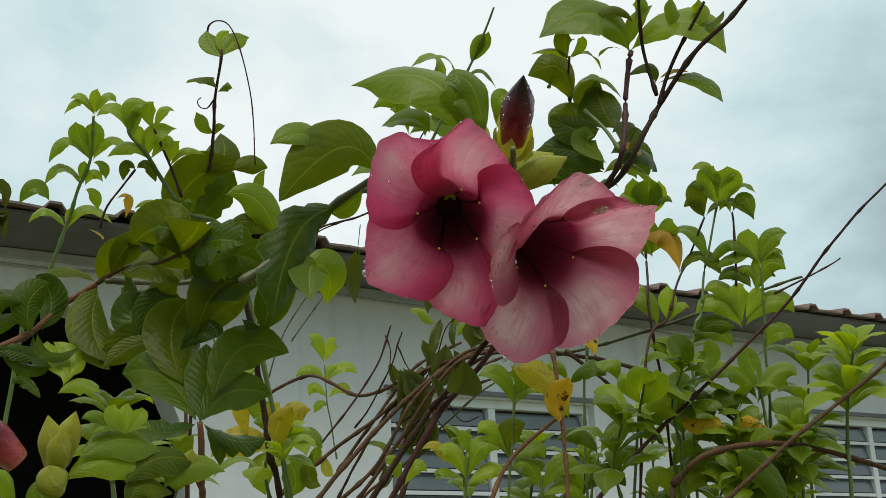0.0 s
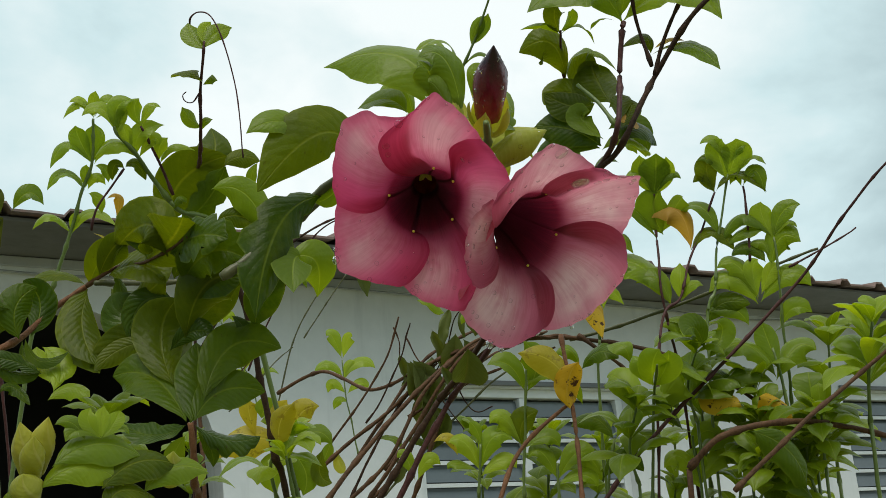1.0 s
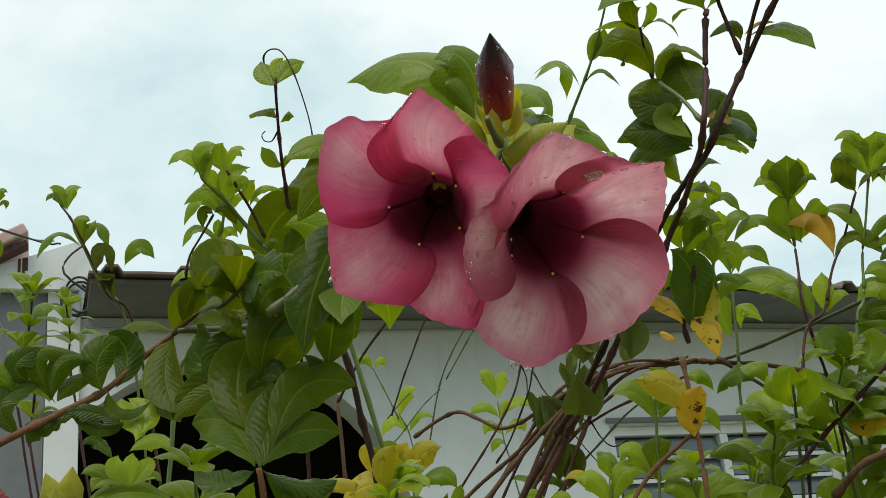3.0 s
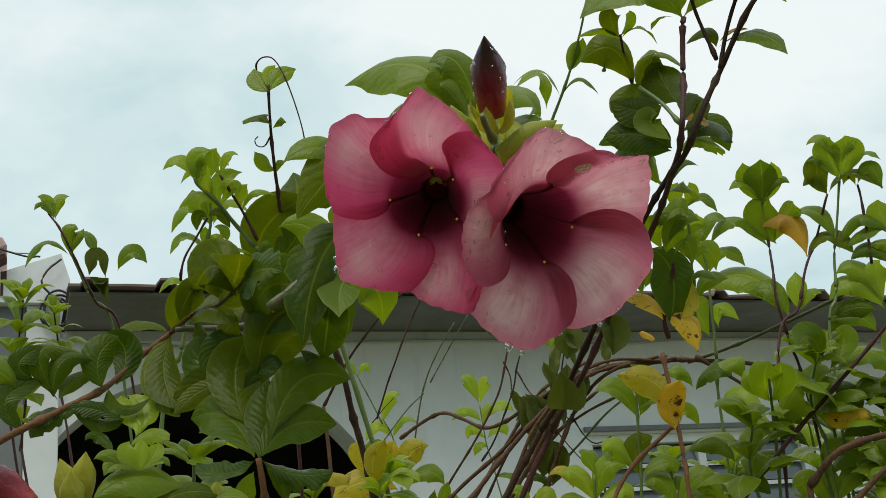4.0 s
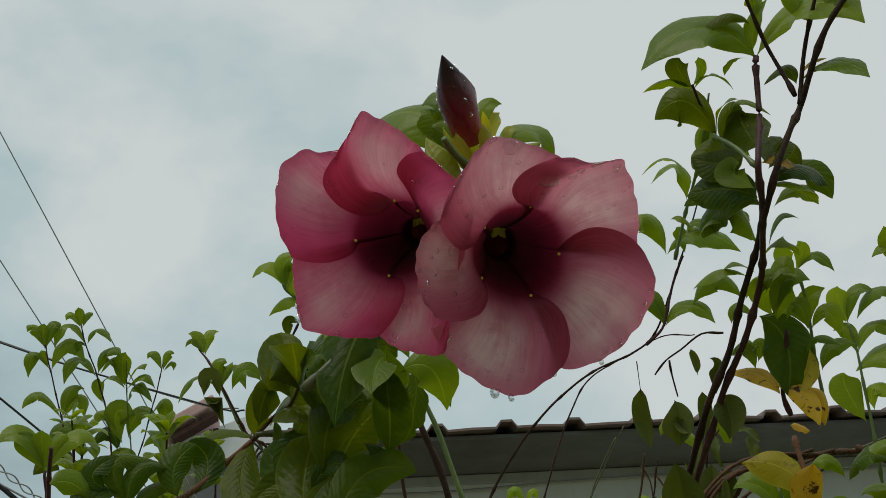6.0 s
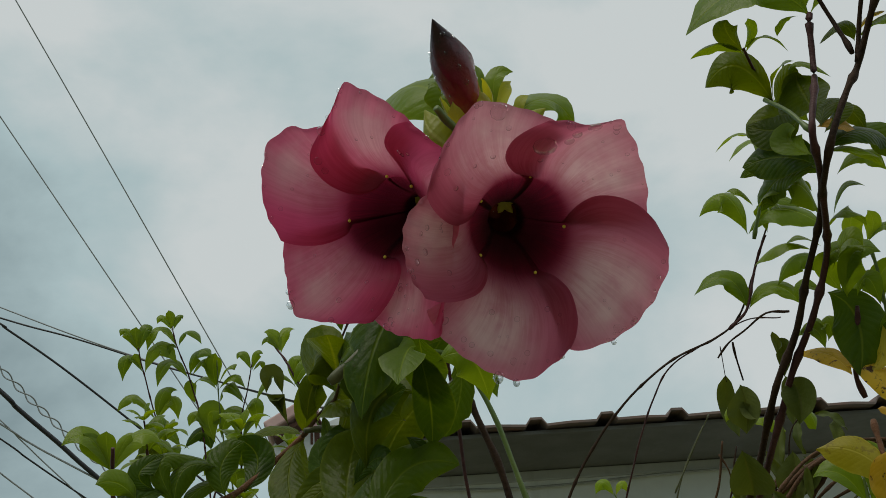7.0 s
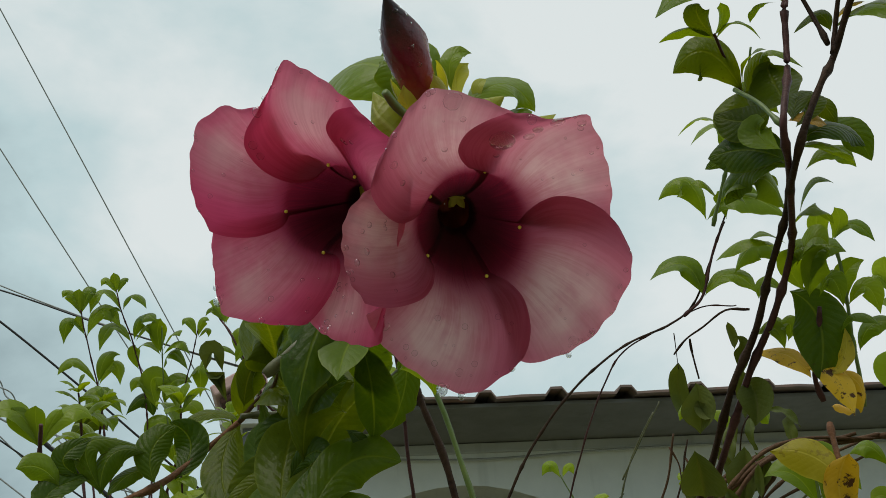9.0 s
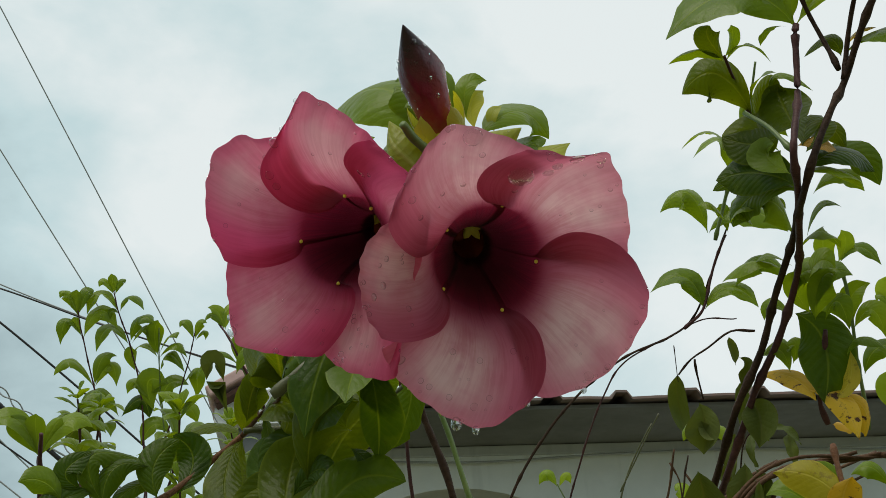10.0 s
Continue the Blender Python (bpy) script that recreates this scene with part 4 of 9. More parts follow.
# each petal: its leading edge, its rim, its tucked edge
rose_petals = [
    ([(4.8, 12.9, 0.0), (-1.7, 9.8, 0.8), (-9.4, 10.4, 1.6), (-14.5, 15.6, 7.9), (-16.8, 22.9, 11.4), (-15.0, 28.3, 12.3), (-8.8, 33.6, 13.0)],
     [(-8.8, 33.6, 13.0), (-2.1, 38.5, 15.2), (3.6, 43.9, 16.6), (6.7, 45.5, 16.5), (11.2, 42.1, 16.2), (16.0, 38.0, 15.8), (21.5, 31.0, 15.0), (26.8, 22.2, 13.6)],
     [(12.1, 8.4, 0.0), (16.1, 15.8, 6.9), (26.8, 22.2, 13.6)]),
    ([(12.6, 7.2, 0.0), (11.6, 15.6, 6.0), (11.3, 21.2, 10.6), (13.7, 24.4, 13.8), (19.0, 26.8, 16.4), (24.4, 26.8, 17.2)],
     [(24.4, 26.8, 17.2), (29.9, 19.8, 16.6), (34.5, 12.3, 16.4), (36.1, 5.4, 14.9), (33.6, -2.4, 12.7), (28.8, -11.1, 11.1), (22.7, -21.6, 11.7), (18.1, -31.7, 14.5)],
     [(12.3, -7.9, 0.0), (16.9, -19.4, 9.1), (18.1, -31.7, 14.5)]),
    ([(11.8, -8.8, 0.0), (18.0, -15.0, 9.1), (21.9, -22.9, 15.2), (21.2, -31.0, 18.2), (18.4, -38.3, 19.2)],
     [(18.4, -38.3, 19.2), (15.7, -42.7, 18.9), (11.6, -43.9, 17.7), (4.0, -41.7, 15.9), (-3.7, -38.5, 13.7), (-9.5, -33.7, 12.0), (-13.8, -27.6, 11.2)],
     [(-4.4, -12.8, 0.0), (-8.0, -20.3, 5.7), (-13.8, -27.6, 11.2)]),
    ([(-4.5, -13.3, 0.0), (0.4, -16.1, 2.6), (2.0, -20.7, 7.7), (-0.9, -26.7, 11.8), (-5.5, -31.1, 13.6), (-9.2, -33.3, 14.4)],
     [(-9.2, -33.3, 14.4), (-16.0, -32.2, 16.0), (-24.2, -29.3, 18.1), (-33.0, -25.2, 20.5), (-35.6, -21.0, 20.2), (-35.6, -12.7, 17.8), (-35.6, -4.3, 15.4), (-33.9, 4.1, 13.6)],
     [(-14.1, 1.3, 0.0), (-23.8, 3.2, 8.3), (-33.9, 4.1, 13.6)]),
    ([(-13.9, 2.2, 0.0), (-16.3, -2.3, 3.4), (-22.1, -3.3, 10.2), (-28.2, -1.4, 14.5), (-34.1, 2.0, 16.5)],
     [(-34.1, 2.0, 16.5), (-35.2, 9.5, 18.0), (-34.5, 18.4, 19.8), (-32.1, 29.5, 16.5), (-29.1, 35.9, 13.8), (-20.4, 38.7, 11.8), (-14.9, 36.0, 10.6), (-4.0, 35.7, 11.4)],
     [(3.7, 13.0, 0.0), (-4.2, 21.8, 5.1), (-4.0, 35.7, 11.4)]),
]
pale_petals = [
    ([(5.4, -15.3, 0.0), (11.6, -16.5, 5.2), (15.7, -20.9, 9.6), (17.4, -28.1, 12.7), (16.8, -34.0, 13.7), (15.1, -39.6, 13.5)],
     [(15.1, -39.6, 13.5), (10.9, -43.4, 12.6), (4.3, -48.5, 11.5), (-1.1, -50.1, 10.6), (-8.6, -48.4, 9.9), (-16.3, -44.4, 9.2), (-23.2, -39.2, 8.4), (-28.9, -32.6, 9.9), (-32.6, -24.9, 12.8)],
     [(-12.0, -8.9, 0.0), (-20.9, -18.3, 8.3), (-32.6, -24.9, 12.8)]),
    ([(15.3, -0.1, 0.0), (17.2, 5.3, 4.6), (20.2, 9.0, 10.0), (24.2, 11.1, 14.5), (30.4, 10.6, 17.3), (36.4, 7.8, 17.6), (41.3, 3.5, 16.4)],
     [(41.3, 3.5, 16.4), (45.6, -2.6, 15.9), (47.5, -9.6, 15.3), (46.6, -16.6, 14.6), (41.7, -26.4, 13.7), (35.1, -33.6, 12.8), (26.7, -38.5, 11.9), (17.8, -40.9, 11.0), (13.9, -40.1, 10.3)],
     [(6.9, -15.7, 0.0), (9.6, -28.2, 8.1), (13.9, -40.1, 10.3)]),
    ([(4.0, 17.0, 0.0), (-1.9, 18.6, 7.0), (-5.4, 22.1, 12.5), (-6.5, 25.7, 16.9), (-4.7, 29.9, 20.5), (-0.0, 33.4, 23.1), (6.1, 36.0, 24.9)],
     [(6.1, 36.0, 24.9), (12.4, 35.6, 25.6), (19.6, 34.3, 26.6), (27.7, 35.9, 27.1), (30.7, 32.8, 25.3), (34.0, 27.9, 22.9), (37.3, 20.6, 19.9), (40.1, 11.9, 16.3), (40.2, 2.1, 13.0)],
     [(14.9, 2.4, 0.0), (27.6, 1.6, 9.2), (40.2, 2.1, 13.0)]),
    ([(-12.7, 9.3, 0.0), (-16.7, 3.6, 5.3), (-22.9, 2.5, 12.3), (-28.8, 6.8, 17.0), (-32.1, 12.7, 18.7), (-31.0, 18.4, 18.8)],
     [(-31.0, 18.4, 18.8), (-27.7, 26.6, 20.6), (-23.2, 34.6, 22.3), (-18.2, 40.6, 23.3), (-13.9, 42.4, 23.4), (-8.3, 41.5, 23.3), (-1.8, 39.7, 23.0), (4.9, 37.4, 22.5), (11.7, 33.5, 21.8)],
     [(3.4, 15.6, 0.0), (6.6, 25.7, 15.3), (11.7, 33.5, 21.8)]),
    ([(-13.1, -8.9, 0.0), (-11.1, -12.4, 3.2), (-11.7, -17.0, 6.4), (-15.1, -20.5, 10.1), (-21.6, -21.7, 15.0), (-27.8, -21.0, 19.4), (-33.5, -19.0, 22.9)],
     [(-33.5, -19.0, 22.9), (-37.9, -13.0, 21.8), (-40.0, -5.0, 20.5), (-40.2, -0.3, 19.2), (-39.1, 5.2, 17.6), (-34.9, 10.7, 15.7), (-29.4, 14.6, 13.8)],
     [(-13.0, 9.3, 0.0), (-21.4, 10.8, 8.8), (-29.4, 14.6, 13.8)]),
]
flower(flowering, CENTRE_A, AXIS_A, UP_A, rose_petals, "petal_a", 60, 5, "deep rose pink trumpet flower wet with rain", [(3, 0.15, 1, 0.0015), (3, 0.3, 1, 0.0009), (0, -0.75, 0.9, 0.0017), (0, -0.85, 0.75, 0.0015), (0, -0.85, 0.68, 0.0013)])
flower(flowering, CENTRE_B, AXIS_B, UP_B, pale_petals, "petal_b", 70, 8, "pale mauve pink trumpet flower wet with rain", [(0, -0.1, 1, 0.0018), (0, -0.3, 1, 0.0012), (1, 0.5, 1, 0.0010), (2, -0.62, 0.72, 0.0040), (2, -0.42, 0.93, 0.0024), (2, -0.45, 0.84, 0.0017), (2, -0.40, 0.76, 0.0018), (2, -0.70, 0.95, 0.0014), (2, -0.2, 0.95, 0.0014), (3, 0.25, 0.94, 0.0030), (3, -0.55, 0.8, 0.0013), (0, 0.75, 0.9, 0.0015), (0, -0.2, 0.88, 0.0013), (1, 0.4, 0.95, 0.0016), (4, -0.3, 0.9, 0.0012), (4, -0.1, 0.8, 0.0012)])
stem(flowering, [(0.2845, 0.3966, 1.4377), (0.2754, 0.3821, 1.4364), (0.2714, 0.3761, 1.4382)], 1.6, 1.3, "stem_green")
bud(flowering, BUD_BASE, BUD_TIP, 0.0150, "bud", "bud", 34)
bud(flowering, (0.2890, 0.4020, 1.4330), (0.3110, 0.3890, 1.4455), 0.0130, "bud", "sepal", 4, "small yellow-green closed bud")
bud(flowering, (0.2800, 0.4060, 1.4320), (0.2690, 0.4010, 1.4560), 0.0120, "bud", "sepal", 2, "small yellow-green closed bud")
for k in range(5):
    along = (Vector(BUD_TIP) - Vector(BUD_BASE)).normalized()
    _, side, up = frame_of(along)
    out = side * math.cos(1.26 * k) + up * math.sin(1.26 * k)
    leaf(flowering, Vector(BUD_BASE) - along * 0.010 + out * 0.003, Vector(BUD_BASE) + along * 0.009 + out * 0.0085, 0.42, 0.1, 0.10, "sepal", -0.3, 0.0, 0.2, 0.0, out)

tall = thing("tall_branch", "tall upright allamanda branch with dark twin stems and whorled leaves", "plant", "bush branches")
stem(tall, [(0.4761, 0.7956, 1.4036), (0.4806, 0.7636, 1.4204), (0.4832, 0.7035, 1.4541), (0.4944, 0.6774, 1.4810), (0.4999, 0.6547, 1.5043), (0.4991, 0.6134, 1.5215), (0.4823, 0.5481, 1.5198), (0.4939, 0.5307, 1.5509), (0.5033, 0.5274, 1.5673), (0.5140, 0.4978, 1.5961), (0.5263, 0.4781, 1.6127), (0.5355, 0.4644, 1.6272)], 2.3, 1.5, "stem_dark")
stem(tall, [(0.4832, 0.7915, 1.4023), (0.4835, 0.7267, 1.4294), (0.4934, 0.6937, 1.4627), (0.5043, 0.6618, 1.4909), (0.5091, 0.6369, 1.5127), (0.4882, 0.5736, 1.5205), (0.4732, 0.5340, 1.5287), (0.4854, 0.5400, 1.5728), (0.4895, 0.5341, 1.6066)], 2.2, 1.7, "stem_purple")
stem(tall, [(0.5033, 0.5274, 1.5673), (0.5061, 0.5222, 1.5823), (0.5084, 0.5099, 1.5984), (0.5104, 0.4970, 1.6118), (0.5129, 0.4850, 1.6257)], 1.4, 1.0, "stem_dark")
stem(tall, [(0.5026, 0.5282, 1.5739), (0.4992, 0.5303, 1.5980), (0.4910, 0.5244, 1.6145), (0.4812, 0.5124, 1.6326), (0.4760, 0.5033, 1.6465)], 1.3, 0.9, "stem_dark")
stem(tall, [(0.4730, 0.5342, 1.5289), (0.4679, 0.5432, 1.5490), (0.4615, 0.5553, 1.5661)], 1.3, 1.1, "stem_green")
stem(tall, [(0.5269, 0.6766, 1.4397), (0.5233, 0.6710, 1.4537), (0.5244, 0.6574, 1.4725), (0.5240, 0.6487, 1.4852)], 1.5, 1.2, "stem_purple")
stem(tall, [(0.4926, 0.6704, 1.4946), (0.4801, 0.6754, 1.4968), (0.4686, 0.6859, 1.4909), (0.4602, 0.6931, 1.4868), (0.4535, 0.7005, 1.4802)], .7, .5, "stem_dark")
stem(tall, [(0.4620, 0.6926, 1.4866), (0.4639, 0.6979, 1.4791), (0.4675, 0.7047, 1.4663)], .6, .5, "stem_dark")
frond(tall, (0.4909, 0.5371, 1.6071), (0.4629, 0.5330, 1.6410), (0.4262, 0.5529, 1.6105), .60, .52, "mid")
frond(tall, (0.4908, 0.5363, 1.6083), (0.5131, 0.5019, 1.6309), (0.5330, 0.4904, 1.5946), .56, .5, "mid")
frond(tall, (0.4872, 0.5278, 1.6255), (0.4737, 0.5279, 1.6391), (0.4572, 0.5467, 1.6269), .36, .5, "olive")
frond(tall, (0.4872, 0.5269, 1.6270), (0.4914, 0.5187, 1.6340), (0.4842, 0.5183, 1.6419), .55, .5, "mid")
frond(tall, (0.4891, 0.5352, 1.6116), (0.4879, 0.5284, 1.6238), (0.4956, 0.5155, 1.6339), .45, .5, "mid")
frond(tall, (0.4865, 0.5391, 1.6092), (0.4780, 0.5454, 1.6141), (0.4780, 0.5553, 1.6090), .4, .3, "mid")
frond(tall, (0.5098, 0.5353, 1.5874), (0.5052, 0.5308, 1.6017), (0.4960, 0.5464, 1.5952), .5, .5, "olive")
frond(tall, (0.5102, 0.5351, 1.5865), (0.5193, 0.5076, 1.5900), (0.5268, 0.4926, 1.5589), .38, .4, "mid")
frond(tall, (0.5106, 0.5322, 1.5895), (0.5135, 0.5221, 1.5951), (0.5180, 0.5115, 1.5869), .5, .4, "orange")
frond(tall, (0.5144, 0.5110, 1.6123), (0.5082, 0.5089, 1.6274), (0.5035, 0.5060, 1.6378), .5, .4, "mid")
frond(tall, (0.5153, 0.5093, 1.6132), (0.5220, 0.4970, 1.6233), (0.5181, 0.4951, 1.6344), .5, .4, "mid")
frond(tall, (0.5157, 0.5081, 1.6145), (0.5267, 0.4950, 1.6157), (0.5323, 0.4872, 1.6248), .4, .4, "olive")
frond(tall, (0.4841, 0.5961, 1.5930), (0.4576, 0.5678, 1.6115), (0.4452, 0.5936, 1.6046), .52, .75, "olive")
frond(tall, (0.4843, 0.5961, 1.5939), (0.4803, 0.5791, 1.6050), (0.4881, 0.5648, 1.5988), .35, .5, "mid")
frond(tall, (0.4628, 0.5708, 1.6103), (0.4448, 0.5585, 1.6129), (0.4320, 0.5710, 1.6080), .40, .3, "mid")
frond(tall, (0.4631, 0.5695, 1.6108), (0.4483, 0.5563, 1.6159), (0.4515, 0.5528, 1.6201), .6, .75, "olive")
frond(tall, (0.4642, 0.5706, 1.6103), (0.4707, 0.5556, 1.6145), (0.4845, 0.5609, 1.6025), .42, .35, "mid")
frond(tall, (0.4628, 0.5684, 1.6112), (0.4660, 0.5576, 1.6157), (0.4628, 0.5522, 1.6203), .45, .6, "young")
frond(tall, (0.4857, 0.5934, 1.5883), (0.4895, 0.5860, 1.5968), (0.4913, 0.5699, 1.5941), .8, .9, "olive")
frond(tall, (0.4862, 0.5862, 1.5794), (0.4915, 0.5796, 1.5905), (0.4906, 0.5705, 1.5954), .62, .95, "olive")
frond(tall, (0.4864, 0.5548, 1.5569), (0.4922, 0.5745, 1.5851), (0.4904, 0.5744, 1.5958), .7, .9, "olive")
frond(tall, (0.4849, 0.5745, 1.5678), (0.4809, 0.5949, 1.5846), (0.4650, 0.5988, 1.5713), .60, .85, "olive")
frond(tall, (0.4836, 0.5674, 1.5613), (0.4786, 0.5848, 1.5634), (0.4653, 0.5980, 1.5795), .55, .8, "olive")
frond(tall, (0.4813, 0.5605, 1.5328), (0.4778, 0.5848, 1.5591), (0.4805, 0.5697, 1.5564), .5, .7, "mid")
frond(tall, (0.4854, 0.5682, 1.5313), (0.4767, 0.5893, 1.5542), (0.4604, 0.6062, 1.5564), .55, .75, "deep")
frond(tall, (0.4868, 0.5714, 1.5312), (0.4746, 0.6015, 1.5478), (0.4716, 0.6224, 1.5362), .42, .7, "deep")
frond(tall, (0.4811, 0.5413, 1.5372), (0.4947, 0.5542, 1.5659), (0.4935, 0.5457, 1.5515), .5, .5, "olive")
frond(tall, (0.4816, 0.5404, 1.5328), (0.4970, 0.5452, 1.5514), (0.4977, 0.5477, 1.5578), .4, .5, "olive")
frond(tall, (0.4797, 0.5434, 1.5385), (0.4909, 0.5415, 1.5397), (0.5006, 0.5459, 1.5375), .55, .6, "orange")
frond(tall, (0.4846, 0.5493, 1.5284), (0.5047, 0.5459, 1.5428), (0.5251, 0.5591, 1.5332), .50, .6, "deep")
frond(tall, (0.4859, 0.5522, 1.5281), (0.5003, 0.5493, 1.5328), (0.5216, 0.5677, 1.5280), .5, .5, "mid")
frond(tall, (0.5015, 0.6132, 1.5256), (0.4847, 0.5888, 1.5369), (0.4815, 0.6036, 1.5387), .6, .6, "mid")
frond(tall, (0.4522, 0.6196, 1.5481), (0.4578, 0.6128, 1.5496), (0.4667, 0.6204, 1.5392), .5, .4, "mid")
frond(tall, (0.4705, 0.6208, 1.5374), (0.4731, 0.6102, 1.5422), (0.4813, 0.6179, 1.5340), .6, .5, "mid")
frond(tall, (0.4698, 0.6211, 1.5375), (0.4726, 0.6082, 1.5440), (0.4862, 0.5976, 1.5356), .45, .4, "mid")
frond(tall, (0.5030, 0.6406, 1.5187), (0.4846, 0.6363, 1.5268), (0.4735, 0.6581, 1.5197), .45, .35, "mid")
frond(tall, (0.5070, 0.6358, 1.5184), (0.4921, 0.6305, 1.5261), (0.4883, 0.6422, 1.5234), .5, .4, "mid")
frond(tall, (0.5069, 0.6219, 1.5219), (0.5080, 0.5948, 1.5243), (0.5240, 0.6095, 1.5159), .5, .45, "mid")
frond(tall, (0.5148, 0.6462, 1.5089), (0.5155, 0.6186, 1.5183), (0.5255, 0.6238, 1.5107), .5, .6, "mid")
frond(tall, (0.5130, 0.6475, 1.5095), (0.5098, 0.6366, 1.5167), (0.5206, 0.6281, 1.5127), .6, .7, "mid")
frond(tall, (0.5216, 0.6531, 1.4933), (0.5201, 0.6378, 1.5091), (0.5261, 0.6257, 1.5095), .55, .8, "mid")
frond(tall, (0.5257, 0.6494, 1.4916), (0.5290, 0.6334, 1.5029), (0.5352, 0.6431, 1.4827), .5, .6, "mid")
frond(tall, (0.5116, 0.6592, 1.4981), (0.4984, 0.6582, 1.5102), (0.4983, 0.6678, 1.4998), .5, .5, "mid")
frond(tall, (0.5128, 0.6574, 1.4994), (0.5285, 0.6510, 1.4821), (0.5199, 0.6606, 1.4466), .56, .95, "deep")
frond(tall, (0.5348, 0.6472, 1.4723), (0.5336, 0.6495, 1.4532), (0.5239, 0.6571, 1.4483), .35, .5, "yellow")
frond(tall, (0.5331, 0.6494, 1.4692), (0.5378, 0.6406, 1.4816), (0.5492, 0.6351, 1.4672), .45, .4, "mid")
frond(tall, (0.5103, 0.6760, 1.4803), (0.5056, 0.6701, 1.4903), (0.4995, 0.6879, 1.4853), .6, .6, "mid")
frond(tall, (0.5129, 0.6746, 1.4756), (0.5147, 0.6644, 1.4858), (0.5083, 0.6746, 1.4839), .7, .7, "mid")
frond(tall, (0.5011, 0.6995, 1.4783), (0.5129, 0.6762, 1.4721), (0.5168, 0.6635, 1.4489), .26, .6, "spotted")
frond(tall, (0.5156, 0.6664, 1.4560), (0.5274, 0.6544, 1.4512), (0.5274, 0.6449, 1.4198), .30, .6, "spotted")
frond(tall, (0.4657, 0.7073, 1.4649), (0.4690, 0.7104, 1.4527), (0.4669, 0.7177, 1.4369), .55, .85, "dry")
frond(tall, (0.4636, 0.7107, 1.4570), (0.4704, 0.7122, 1.4452), (0.4760, 0.7091, 1.4481), .5, .8, "dry")
frond(tall, (0.4942, 0.7007, 1.4633), (0.4986, 0.6965, 1.4514), (0.4939, 0.7001, 1.4345), .55, .85, "dry")
frond(tall, (0.4886, 0.6915, 1.4868), (0.4962, 0.6967, 1.4826), (0.4919, 0.7011, 1.4656), .3, .6, "dry")
frond(tall, (0.4641, 0.7251, 1.4293), (0.4685, 0.7336, 1.4198), (0.4750, 0.7533, 1.4093), .6, .85, "dry")
frond(tall, (0.4654, 0.7102, 1.4568), (0.4579, 0.7135, 1.4540), (0.4561, 0.7183, 1.4455), .5, .5, "mid")
stem(tall, [(0.4832, 0.5965, 1.5932), (0.4783, 0.5897, 1.6031), (0.4701, 0.5792, 1.6068), (0.4625, 0.5676, 1.6116)], 1.0, .8, "stem_purple")
stem(tall, [(0.3413, 0.9354, -0.0200), (0.3180, 0.9216, 0.3257), (0.2947, 0.9078, 0.6713), (0.3726, 0.8617, 1.2263), (0.4206, 0.8333, 1.3093)], 3.1, 2.5, "stem_dark")
stem(tall, [(0.4206, 0.8333, 1.3093), (0.4392, 0.8223, 1.3415), (0.4595, 0.8084, 1.3754), (0.4759, 0.7954, 1.4037)], 2.5, 2.3, "stem_dark")
stem(tall, [(0.3524, 0.9326, -0.0200), (0.3315, 0.9182, 0.3246), (0.3106, 0.9038, 0.6692), (0.3871, 0.8567, 1.2246), (0.4342, 0.8277, 1.3079)], 3.0, 2.4, "stem_purple")
stem(tall, [(0.4342, 0.8277, 1.3079), (0.4524, 0.8165, 1.3401), (0.4688, 0.8041, 1.3744), (0.4832, 0.7918, 1.4023)], 2.4, 2.2, "stem_purple")
frond(tall, (0.5109, 0.5897, 1.5557), (0.5291, 0.5781, 1.5648), (0.5431, 0.5885, 1.5427), .50, .6, "deep")
frond(tall, (0.5098, 0.5983, 1.5432), (0.5223, 0.5870, 1.5545), (0.5358, 0.5923, 1.5412), .46, .55, "mid")
frond(tall, (0.5099, 0.6174, 1.5260), (0.5113, 0.5986, 1.5423), (0.5253, 0.6002, 1.5359), .40, .45, "mid")
frond(tall, (0.5082, 0.5832, 1.5686), (0.5166, 0.5750, 1.5775), (0.5255, 0.5817, 1.5611), .50, .6, "olive")
frond(tall, (0.4971, 0.5858, 1.5716), (0.4877, 0.5826, 1.5850), (0.5004, 0.5742, 1.5900), .50, .8, "mid")
frond(tall, (0.4878, 0.5768, 1.5951), (0.4905, 0.5686, 1.6066), (0.5089, 0.5702, 1.5907), .42, .45, "mid")
frond(tall, (0.5200, 0.6533, 1.4973), (0.5090, 0.6485, 1.5113), (0.5096, 0.6378, 1.5164), .50, .7, "mid")
frond(tall, (0.5207, 0.6528, 1.4971), (0.5196, 0.6279, 1.5163), (0.5359, 0.6265, 1.5078), .50, .6, "mid")
frond(tall, (0.5026, 0.5993, 1.5447), (0.4831, 0.5979, 1.5604), (0.4614, 0.6159, 1.5556), .40, .7, "deep")
frond(tall, (0.4968, 0.6066, 1.5385), (0.4914, 0.6040, 1.5442), (0.4895, 0.6124, 1.5367), .6, .7, "mid")
frond(tall, (0.5098, 0.6737, 1.4700), (0.5068, 0.6699, 1.4860), (0.4980, 0.6759, 1.4819), .5, .6, "mid")
stem(tall, [(0.5522, 0.6818, 1.4376), (0.5498, 0.6739, 1.4619), (0.5481, 0.6673, 1.4801), (0.5473, 0.6624, 1.4921), (0.5439, 0.6526, 1.5162), (0.5405, 0.6487, 1.5270)], 1.2, .9, "stem_green")
frond(tall, (0.5400, 0.6491, 1.5269), (0.5310, 0.6484, 1.5364), (0.5351, 0.6422, 1.5440), .60, .8, "young")
frond(tall, (0.5405, 0.6486, 1.5273), (0.5463, 0.6411, 1.5357), (0.5419, 0.6392, 1.5432), .55, .8, "young")
